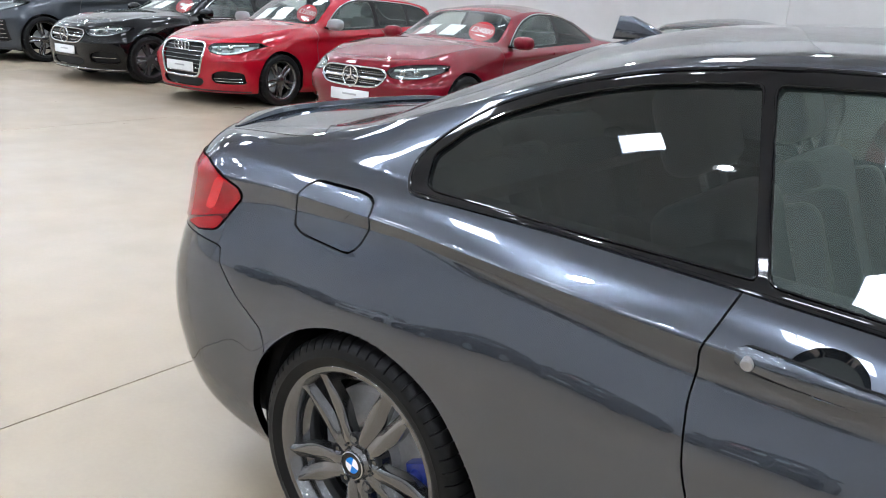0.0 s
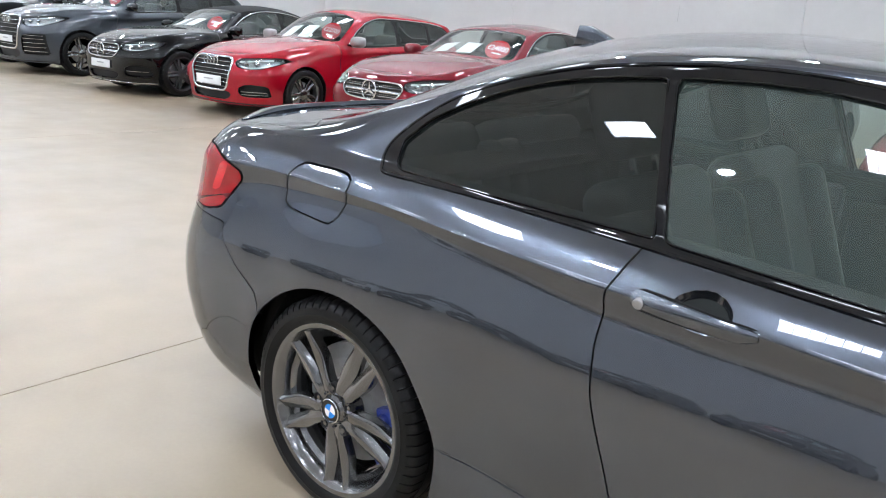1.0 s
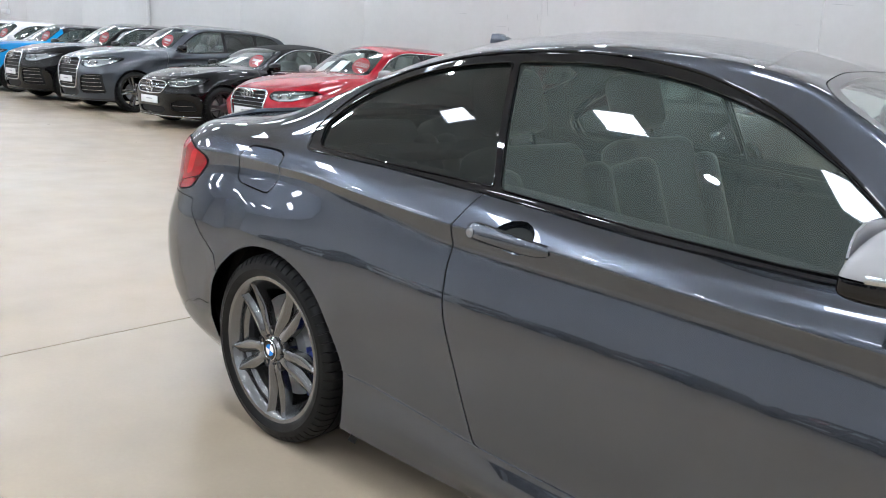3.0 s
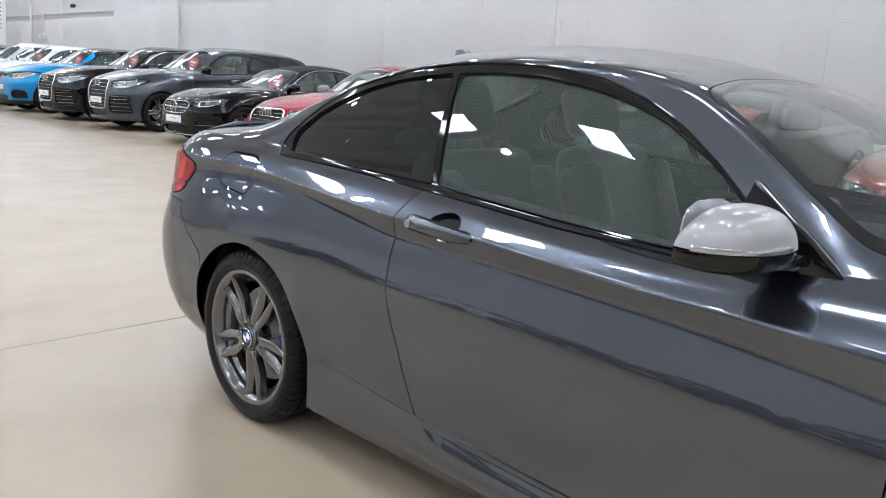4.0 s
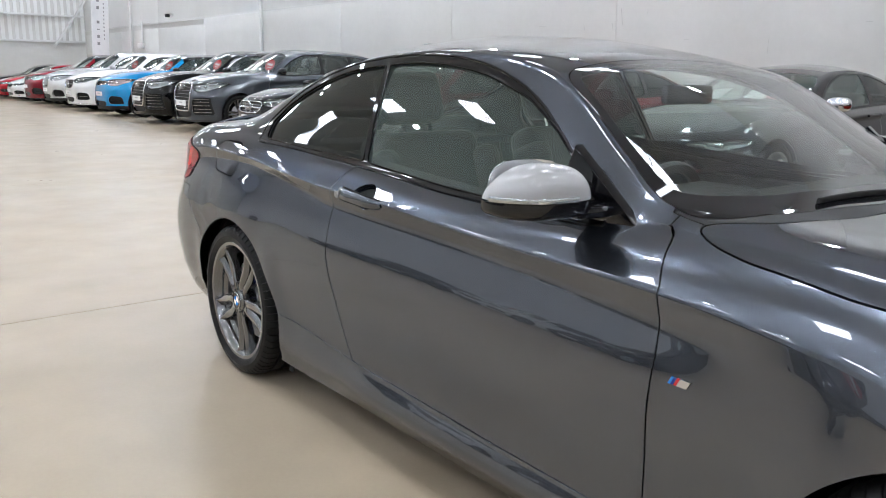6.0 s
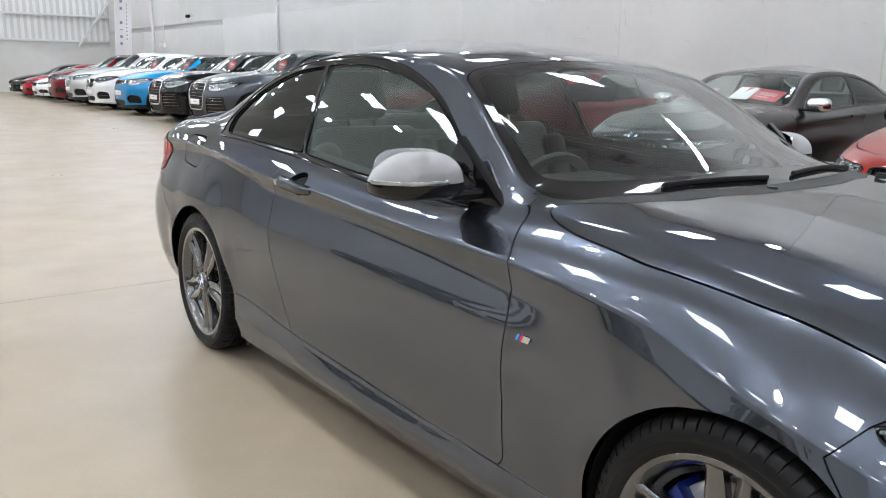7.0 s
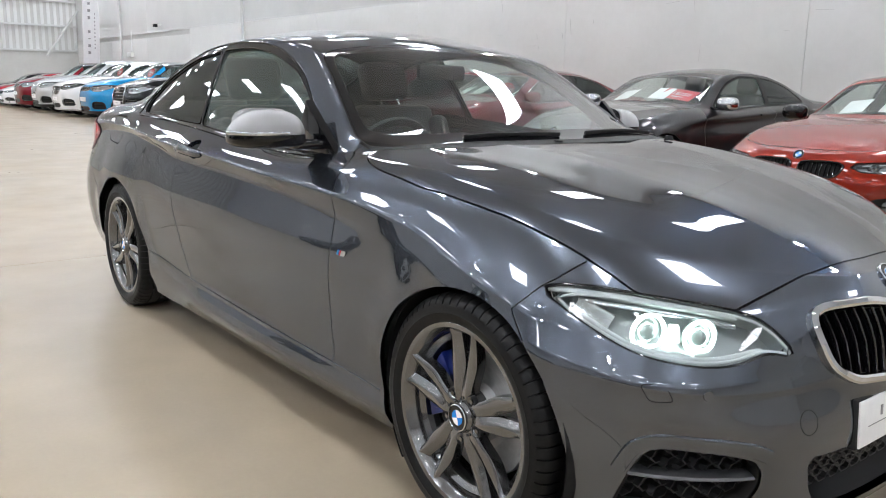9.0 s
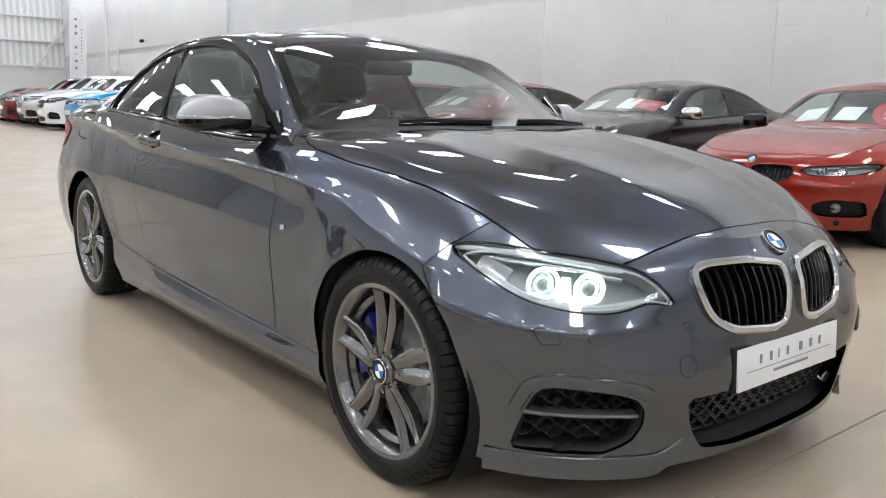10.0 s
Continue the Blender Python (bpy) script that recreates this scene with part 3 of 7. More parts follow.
    for y0, y1 in strips:
        for x0, x1 in zip([WEST] + [s + 0.88 for s in span], span + [EAST]):
            if x1 > x0:
                roof = joined(roof, box((x1 - x0, y1 - y0, 0.06), ((x0 + x1) / 2, (y0 + y1) / 2, ROOF + 0.03)))
    tagged(part("ceiling", roof, ROOF_SHEET, None, smooth=False), "unseen roof sheeting with daylight strips, pale blue to brighten reflections", "ceiling", kind="structure")
    light = None
    for y0, y1 in strips:
        for x in span:
            if light is None:
                bm = bmesh.new()
                for k in range(6):
                    for yy in (-0.28, 0.28):
                        bm = joined(bm, box((0.133, 0.53, 0.02), (-0.44 + (k + 0.5) * 0.88 / 6, yy, 0.008 * (k % 2))))
                light = tagged(part("rooflight", bm, ROOFLIGHT, None, m=pose(x + 0.44, (y0 + y1) / 2, ROOF + 0.04), smooth=False), "ribbed translucent rooflight sheet glowing with daylight", "rooflight", "rooflights in the roof")
            else:
                copy_thing(light, pose(x + 0.44, (y0 + y1) / 2, ROOF + 0.04))
    lamp = part("high_bay_light", lathe([(0.0, 0.16), (0.09, 0.16), (0.11, 0.1), (0.2, 0.06), (0.21, 0.0), (0.19, 0.0), (0.18, 0.03), (0.0, 0.035)], 24, "z"), STEEL_WHITE, None, m=pose(-1.9, -7.3, ROOF - 0.9))
    tagged(lamp, "round white high bay lamp hanging from the roof", "lamp", "high bay lamps")
    part("lens", lathe([(0.0, 0.022), (0.115, 0.022), (0.115, 0.016), (0.0, 0.016)], 24, "z"), HIGH_BAY, lamp, "glowing lamp lens")
    part("suspension", moved(lathe([(0.008, 0), (0.008, 0.76)], 8, "z"), pose(0, 0, 0.15)), STEEL_WHITE, lamp)
    # Lamps known only as mirrored dots; rows multiplied to brighten the hall.
    for k in range(-9, 5):
        for y in (-12.4, -7.3, -2.4, 8.5):
            if (k, y) != (0, -7.3):
                copy_thing(lamp, pose(-1.9 + 3.97 * k, y, ROOF - 0.9))


def build_wall_fittings():
    eye = tagged(new("security_camera"), "small dark grey security camera on a wall bracket", "camera")
    part("housing", box((0.24, 0.12, 0.12), (0, -0.22, 0), 0.02), MATT_BLACK, eye)
    part("bracket", box((0.05, 0.22, 0.05), (0, -0.1, 0.03), 0.01), STEEL_WHITE, eye)
    part("lens", moved(lathe([(0.0, -0.02), (0.04, -0.02), (0.045, 0.0)], 16, "x"), pose(0.13, -0.22, 0)), GLOSS_BLACK, eye)
    eye.matrix_basis = pose(-28.6, NORTH - 0.06, 3.22)
    box_ob = tagged(new("junction_box"), "small white junction box on the wall", "junction box")
    part("body", box((0.55, 0.14, 0.2), (0, -0.07, 0), 0.015), STEEL_WHITE, box_ob)
    part("conduit", moved(lathe([(0.015, 0), (0.015, 0.9)], 10, "z"), pose(0.1, -0.03, 0.1)), STEEL_WHITE, box_ob)
    box_ob.matrix_basis = pose(-32.3, NORTH - 0.06, 2.17)


def build_banner():
    top = tagged(new("feather_banner"), "tall white feather banner with dark lettering bars by the wall", "banner")
    top.location = (-36.5, NORTH - 1.1, 0)
    edge = [(0, 0.5), (0.82, 0.5), (0.84, 3.6), (0.78, 4.1), (0.62, 4.4), (0.38, 4.55), (0.1, 4.6), (0, 4.55)]
    cloth = part("cloth", slab(edge, 0.012, axis="y"), BANNER, top)
    part("pole", lathe([(0.014, 0), (0.014, 4.65)], 10, "z"), STEEL_WHITE, top)
    part("base", box((0.7, 0.7, 0.03), (0, 0, 0.015), 0.008), MATT_BLACK, top)
    z = 2.1
    for k, n in enumerate((0.2, 0.2, 0.07, 0.2, 0.0, 0.22, 0.2, 0.16)):
        if n:
            part("lettering_bar", box((0.13, 0.006, n * 0.55), (0.33, -0.004, z)), INK_GREY, cloth)
        z += 0.28
    for k in range(10):
        part("small_lettering_bar", box((0.05, 0.006, 0.06), (0.62, -0.004, 2.3 + 0.15 * k)), INK_GREY, cloth)
    top.matrix_basis = pose(-35.9, NORTH - 1.2, 0, 0, 3, 35) @ Matrix.Diagonal((1.05, 1, 1.1, 1))


# ---- wheels ----
def tyre_mesh(r, w, rim, blocks=64):
    """Tyre with three grooves round its tread and slots cut across the shoulders. Its outer face looks towards -y."""
    h = w / 2
    bm = bmesh.new()
    wall = [(rim - 0.004, -0.80), (rim + 0.006, -0.92), (rim + 0.02, -0.985), (rim + 0.030, -0.998), (rim + 0.034, -1.012), (rim + 0.037, -1.0), (r - 0.034, -0.995), (r - 0.028, -0.985)]
    shoulder = [(r - 0.020, -0.955), (r - 0.008, -0.87), (r - 0.002, -0.76)]
    tread = [(r, -0.47), (r - 0.008, -0.46), (r - 0.008, -0.40), (r, -0.39), (r, -0.05), (r - 0.008, -0.04), (r - 0.008, 0.04), (r, 0.05), (r, 0.39), (r - 0.008, 0.40), (r - 0.008, 0.46), (r, 0.47)]
    rings = []
    for k in range(blocks):
        for part_of, cut in ((0.0, 0.0), (0.84, 0.0), (0.86, 0.007), (0.98, 0.007)):
            a = 2 * math.pi * (k + part_of) / blocks
            ring = []
            for n, (pr, py) in enumerate(wall + shoulder + tread + [(p, -q) for p, q in shoulder[::-1]] + [(p, -q) for p, q in wall[::-1]]):
                on = len(wall) <= n < len(wall) + 4 or len(wall) + len(shoulder) + 11 <= n < len(wall) + 2 * len(shoulder) + 12
                lean = 0.35 * (py + 0.9) / blocks * (1 if on else 0)
                rr = pr - (cut if on else 0)
                ring.append(bm.verts.new((rr * math.cos(a + lean), py * h, rr * math.sin(a + lean))))
            rings.append(ring)
    for p, q in zip(rings, rings[1:] + rings[:1]):
        for j in range(len(p) - 1):
            bm.faces.new((p[j], p[j + 1], q[j + 1], q[j]))
    bmesh.ops.recalc_face_normals(bm, faces=bm.faces)
    return bm


def blade(r0, r1, sgn, angle, wide=1.0):
    """One blade of a double spoke: joined with its twin at the hub, bulging half way out, with a ridge between two facets and a pointed foot on the rim."""
    bm = bmesh.new()
    rows = []
    outer = curve((0, 0.030), (0.25, 0.038), (0.5, 0.0490), (0.6, 0.0505), (0.8, 0.0490), (0.93, 0.053), (1.0, 0.066))
    inner = curve((0, 0.0005), (0.40, 0.0008), (0.52, 0.003), (0.75, 0.0105), (0.92, 0.015), (1.0, 0.0125))
    crest = curve((0, 0.60), (0.3, 0.50), (0.52, 0.42), (0.75, 0.56), (1.0, 0.72))
    rise = curve((0, 0.004), (0.18, -0.001), (0.5, 0.0035), (0.8, 0.0005), (1.0, -0.008))
    for k in range(17):
        t = k / 16
        a, b, y = float(inner(t)) * wide, float(outer(t)) * wide, float(rise(t))
        f = float(crest(t))
        sunk = 0.004 + 0.010 * min(1.0, max(0.0, (t - 0.1) / 0.4))
        row = []
        for at, d in ((0.0, 0.034), (0.0, sunk), (f * 0.5, sunk * 0.5), (f - 0.05, 0.0008), (f + 0.05, 0.0), (0.86, 0.0035), (0.97, 0.0065), (1.0, 0.012), (1.0, 0.034)):
            row.append(bm.verts.new((r0 + (r1 - r0) * t, y + d, sgn * (a + at * (b - a)))))
        rows.append(row)
    for p, q in zip(rows, rows[1:]):
        for j in range(8):
            bm.faces.new((p[j], p[j + 1], q[j + 1], q[j]))
    for row in (rows[0], rows[-1]):
        bm.faces.new(row)
    bmesh.ops.recalc_face_normals(bm, faces=bm.faces)
    return moved(bm, Matrix.Rotation(angle, 4, "Y"))


WHEELS = {}


def roundel(parent, radius, m):
    """A round badge: chrome and black ring, four quarters in blue and white."""
    ring = part("badge", lathe([(radius, 0.004), (radius, -0.003), (radius * 0.94, -0.005), (radius * 0.9, -0.003), (0, -0.003)], 40), GLOSS_BLACK, parent, "round badge with blue and white quarters", m)
    part("rim_ring", lathe([(radius * 1.02, 0.002), (radius * 1.02, -0.005), (radius * 0.94, -0.006), (radius * 0.94, -0.002)], 40), CHROME, ring)
    part("inner_ring", lathe([(radius * 0.66, -0.002), (radius * 0.66, -0.005), (radius * 0.60, -0.005), (radius * 0.60, -0.002)], 32), CHROME, ring)
    for k in range(4):
        pts = [(0, 0)] + [(radius * 0.6 * math.cos(a), radius * 0.6 * math.sin(a)) for a in np.linspace(k * math.pi / 2, (k + 1) * math.pi / 2, 9)]
        part("badge_quarter", moved(slab(pts, 0.002, axis="y"), pose(0, -0.0042, 0)), BADGE_BLUE if k % 2 else BADGE_WHITE, ring)
    return ring


def build_wheel(style, r, w, rim, metal, detailed, turn=0.0, grip=0.0):
    """A wheel about its own centre, outer face towards -y. Parts: tyre, spokes, disc, caliper, cap."""
    h = w / 2
    barrel = lathe([(rim + 0.012, -h * 0.86), (rim + 0.013, -h * 0.9), (rim + 0.008, -h * 0.935), (rim - 0.004, -h * 0.92), (rim - 0.016, -h * 0.80), (rim - 0.024, -h * 0.62), (rim - 0.03, h * 0.2), (rim - 0.02, h * 0.8), (rim + 0.01, h * 0.85)], 64 if detailed else 40)
    wheel = part("wheel", barrel, metal, None)
    part("tyre", tyre_mesh(r, w, rim, 64 if detailed else 30), RUBBER, wheel, "black low profile tyre")
    if detailed:
        top = -h * 0.84
        part("rim_step", lathe([(rim - 0.026, -h * 0.60), (rim - 0.030, -h * 0.57), (rim - 0.040, -h * 0.50), (rim - 0.042, -h * 0.2), (rim - 0.034, h * 0.3)], 64), metal, wheel)
        for k in range(5):
            a = turn + k * 2 * math.pi / 5
            for sgn in (-1, 1):
                bm = blade(0.036, rim + 0.001, sgn, a)
                part("spoke_blade", moved(bm, pose(0, top, 0)), metal, wheel)
            part("spoke_stud", moved(lathe([(0.0, -0.0005), (0.0035, -0.0005), (0.004, 0.003)], 10), Matrix.Rotation(a, 4, "Y") @ pose(0.049, top + 0.0005, 0)), MATT_BLACK, wheel)
        part("hub", lathe([(0.0, top - 0.004), (0.036, top - 0.004), (0.040, top + 0.002), (0.046, top + 0.010), (0.072, top + 0.018), (0.074, top + 0.05), (0.0, top + 0.05)], 40), metal, wheel)
        for k in range(5):
            a = turn + (k + 0.5) * 2 * math.pi / 5
            at = pose(0.0625 * math.cos(a), top + 0.0025, -0.0625 * math.sin(a))
            pocket = part("bolt_pocket", moved(lathe([(0.0160, 0.012), (0.0160, -0.0005), (0.0145, -0.001), (0.0138, 0.004), (0.0, 0.005)], 20), at), MATT_BLACK, wheel, "dark wheel bolt pocket")
            part("wheel_bolt", moved(lathe([(0.0, 0.001), (0.004, 0.0005), (0.0065, 0.001), (0.0080, 0.005)], 6), at), RIM_GREY, pocket)
        cap = part("badge", lathe([(0.034, 0.004), (0.034, -0.003), (0.031, -0.005), (0.029, -0.003), (0, -0.003)], 32), GLOSS_BLACK, wheel, "round hub cap badge in blue and white", pose(0, top - 0.006, 0))
        part("rim_ring", lathe([(0.0350, 0.002), (0.0350, -0.004), (0.0325, -0.0055), (0.0315, -0.003)], 32), CHROME, cap)
        for k in range(4):
            pts = [(0, 0)] + [(0.02 * math.cos(b), 0.02 * math.sin(b)) for b in np.linspace(k * math.pi / 2, (k + 1) * math.pi / 2, 8)]
            part("badge_quarter", moved(slab(pts, 0.002, axis="y"), pose(0, -0.0042, 0)), BADGE_BLUE if k % 2 else BADGE_WHITE, cap)
        disc = part("brake_disc", lathe([(0.070, 0.0), (0.170, 0.0), (0.170, 0.024), (0.070, 0.024)], 56, closed=True), DISC_STEEL, wheel, m=pose(0, -0.022, 0))
        for rr in (0.100, 0.128, 0.154):
            part("disc_groove", lathe([(rr - 0.0012, -0.0004), (rr, -0.0009), (rr + 0.0012, -0.0004)], 48), DISC_STEEL, disc)
        part("disc_bell", lathe([(0.0, -0.055), (0.066, -0.055), (0.076, -0.048), (0.079, -0.020), (0.088, -0.019), (0.09, 0.02), (0.0, 0.02)], 40), DISC_STEEL, wheel)
        part("backing_plate", lathe([(0.0, 0.03), (0.178, 0.03), (0.185, 0.022)], 40), LINER, wheel)
        hold = Matrix.Rotation(-grip, 4, "Y")
        arc = [(0.186 * math.cos(b), 0.186 * math.sin(b)) for b in np.linspace(-0.56, 0.56, 12)] + [(0.118 * math.cos(b), 0.118 * math.sin(b)) for b in np.linspace(0.50, -0.50, 9)]
        caliper = part("brake_caliper", moved(slab(arc, 0.075, 0.008, "y"), hold @ pose(0, -0.052, 0)), CALIPER_BLUE, wheel, "blue painted brake caliper")
        for b in (-0.3, 0.3):
            part("piston_boss", moved(lathe([(0.0, -0.010), (0.014, -0.009), (0.019, -0.002), (0.021, 0.004)], 18), hold @ pose(0.150 * math.cos(b), -0.052, 0.150 * math.sin(b))), CALIPER_BLUE, caliper)
    else:
        top = -h * 0.72
        count, sgns = (5, (-1, 1)) if style == "double" else (8, (-1, 1))
        for k in range(count):
            a = turn + k * 2 * math.pi / count
            for sgn in sgns:
                bm = blade(0.03, rim - 0.004, sgn, a, 1.0 if style == "double" else 0.62)
                part("spoke_blade", moved(bm, pose(0, top, 0)), metal, wheel)
        part("hub", lathe([(0.0, top - 0.018), (0.036, top - 0.018), (0.07, top), (0.07, top + 0.05), (0, top + 0.05)], 20), metal, wheel)
        part("brake_disc", lathe([(0.0, 0.0), (0.16, 0.0), (0.16, 0.02), (0.0, 0.02)], 28), DISC_STEEL, wheel)
    return wheel


def wheel_for(car, x, y, r, w, rim, style, metal, detailed, turn, grip=0.0):
    """A wheel of the car at (x, y); the first of each make is the pattern for the rest."""
    key = (style, r, w, rim, metal.name, detailed)
    m = pose(x, y, r, 0, 0, 0 if y < 0 else 180) @ Matrix.Rotation(turn, 4, "Y")
    if key not in WHEELS:
        WHEELS[key] = build_wheel(style, r, w, rim, metal, detailed, 0.0, grip + turn)
        ob = WHEELS[key]
        ob.matrix_basis = m
    else:
        ob = copy_thing(WHEELS[key], m)
    ob.parent = car
    return ob


# ---- the grey coupe: rear axle at x = 0, front towards +x, centre line on y = 0 ----
def hood_creases(grid, vs):
    """Two soft ridges along the bonnet that run together towards the grille."""
    x, y = grid[..., 0], grid[..., 1]
    line = 0.40 - 0.16 * np.clip((x - 2.2) / 1.0, 0, 1)
    fade = np.clip((x - 2.15) / 0.3, 0, 1) * np.clip((3.25 - x) / 0.2, 0, 1) * (vs[:, None] > 8.3)
    grid[..., 2] += 0.010 * fade * np.clip(1 - np.abs(y - line + 0.05) / 0.13, 0, 1) ** 1.2
    return grid


def nose_taper(grid, vs):
    """Draws the nose back on either side of the badge, from the kidneys to the corners of the bumper."""
    x, y, z = grid[..., 0], grid[..., 1], grid[..., 2]
    soft = lambda t: np.clip(t, 0, 1) ** 2 * (3 - 2 * np.clip(t, 0, 1))
    across = soft((y - 0.08) / 0.32) * (1 - 0.6 * soft((y - 0.50) / 0.32))
    height = soft((z - 0.36) / 0.18) * soft((0.86 - z) / 0.16)
    grid[..., 0] -= 0.040 * across * height * soft((x - 2.85) / 0.3)
    return grid


COUPE = dict(
    nose=[3.385, 3.393, 3.396, 3.40, 3.402, 3.40, 3.39, 3.362, 3.307],
    tail=[-0.87, -0.93, -0.965, -0.985, -0.99, -0.972, -0.932, -0.917, -0.912],
    corner_front=0.80, corner_rear=0.55, round_front=[2.7, 2.7, 2.8, 3.05, 3.4, 3.6, 3.0, 2.8, 2.5], round_rear=3.3,
    house=(-0.35, 2.1), arches=[(0.02, 0.345, 0.012), (2.695, 0.337, 0.012)], axle=0.315, sharp=(2, 5, 6),
    lines=[
        (curve((-0.95, 0.25), (-0.4, 0.17), (0.4, 0.148), (1.2, 0.143), (2.2, 0.15), (2.9, 0.165), (3.4, 0.165)), curve((-0.95, 0.74), (-0.3, 0.78), (0.4, 0.832), (0.9, 0.822), (2.2, 0.82), (2.9, 0.84), (3.4, 0.84))),
        (curve((-0.95, 0.32), (-0.4, 0.24), (0.4, 0.235), (1.2, 0.215), (2.2, 0.22), (2.9, 0.205), (3.4, 0.20)), curve((-0.95, 0.80), (-0.3, 0.83), (0.4, 0.851), (0.7, 0.853), (1.0, 0.864), (2.2, 0.86), (2.9, 0.855), (3.4, 0.85))),
        (curve((-0.95, 0.40), (-0.4, 0.34), (0.36, 0.352), (0.9, 0.312), (1.6, 0.288), (2.1, 0.282), (2.9, 0.27), (3.4, 0.25)), curve((-0.95, 0.83), (-0.3, 0.86), (0.4, 0.850), (1.2, 0.842), (2.1, 0.846), (2.9, 0.86), (3.4, 0.855))),
        (curve((-0.95, 0.48), (-0.3, 0.47), (0.4, 0.48), (1.2, 0.46), (2.1, 0.45), (2.9, 0.36), (3.4, 0.335)), curve((-0.95, 0.845), (-0.3, 0.876), (0.4, 0.872), (1.2, 0.866), (2.1, 0.866), (2.9, 0.868), (3.4, 0.85))),
        (curve((-0.95, 0.575), (-0.3, 0.66), (0.4, 0.67), (1.2, 0.65), (2.1, 0.61), (2.9, 0.47), (3.4, 0.43)), curve((-0.95, 0.84), (-0.3, 0.878), (0.4, 0.882), (1.2, 0.875), (2.1, 0.874), (2.9, 0.868), (3.4, 0.85))),
        (curve((-0.95, 0.72), (-0.3, 0.875), (0.07, 0.885), (0.32, 0.866), (0.5, 0.846), (0.76, 0.814), (1.28, 0.800), (1.66, 0.782), (2.06, 0.752), (2.4, 0.72), (2.9, 0.57), (3.4, 0.515)), curve((-0.95, 0.80), (-0.3, 0.812), (0.07, 0.826), (0.5, 0.837), (0.9, 0.838), (1.5, 0.838), (2.06, 0.846), (2.4, 0.861), (2.9, 0.86), (3.4, 0.835))),
        (curve((-0.95, 0.885), (-0.3, 0.922), (0.07, 0.914), (0.48, 0.888), (0.76, 0.870), (1.0, 0.866), (1.27, 0.850), (1.5, 0.836), (2.07, 0.815), (2.4, 0.785), (2.9, 0.65), (3.4, 0.585)), curve((-0.95, 0.785), (-0.3, 0.818), (0.07, 0.836), (0.5, 0.856), (0.9, 0.861), (1.5, 0.862), (2.07, 0.858), (2.5, 0.848), (2.9, 0.846), (3.4, 0.81))),
        (curve((-0.95, 0.945), (-0.3, 0.955), (0.1, 0.948), (0.5, 0.922), (0.9, 0.904), (1.5, 0.874), (2.0, 0.868), (2.4, 0.84), (2.9, 0.72), (3.4, 0.645)), curve((-0.95, 0.745), (-0.3, 0.785), (0.1, 0.803), (0.5, 0.817), (0.9, 0.822), (1.5, 0.828), (2.0, 0.822), (2.5, 0.812), (2.9, 0.806), (3.4, 0.76))),
        (curve((-0.95, 0.985), (-0.5, 0.998), (0.0, 0.992), (0.5, 0.966), (0.9, 0.948), (1.3, 0.922), (1.65, 0.908), (1.95, 0.926), (2.3, 0.915), (2.7, 0.862), (3.0, 0.79), (3.2, 0.735), (3.4, 0.69)), curve((-0.95, 0.66), (-0.4, 0.70), (0.0, 0.735), (0.5, 0.752), (0.9, 0.752), (1.6, 0.752), (1.95, 0.742), (2.3, 0.735), (2.7, 0.715), (3.0, 0.69), (3.3, 0.63))),
    ],
    rail=(curve((-0.95, 0.992), (-0.5, 1.022), (-0.3, 1.05), (0.0, 1.135), (0.3, 1.228), (0.6, 1.29), (0.95, 1.312), (1.25, 1.298), (1.45, 1.262), (1.6, 1.19), (1.8, 1.055), (1.95, 0.968), (2.1, 0.955), (2.4, 0.935), (2.8, 0.868), (3.1, 0.785), (3.3, 0.715)),
          curve((-0.95, 0.55), (-0.5, 0.57), (-0.2, 0.60), (0.1, 0.605), (0.5, 0.585), (1.0, 0.57), (1.45, 0.572), (1.6, 0.60), (1.8, 0.655), (1.95, 0.69), (2.1, 0.62), (2.3, 0.55), (2.8, 0.50), (3.1, 0.42), (3.3, 0.35))),
    centre=curve((-0.95, 1.0), (-0.6, 1.038), (-0.42, 1.055), (-0.1, 1.2), (0.2, 1.31), (0.5, 1.367), (0.8, 1.384), (1.1, 1.367), (1.3, 1.335), (1.45, 1.292), (1.8, 1.14), (2.15, 0.995), (2.27, 0.963), (2.4, 0.95), (2.8, 0.885), (3.1, 0.80), (3.3, 0.715)),
    relief=(hood_creases, nose_taper),
)


def both_sides(skin, name, faces, mat, car, label="", depth=0.012, push=0.0, ease=None):
    """A panel on each side of the car, each an object of its own."""
    return [put(name, skin.mesh(name, faces, mat, (side,), depth, push, None, ease), car, label) for side in (-1, 1)]


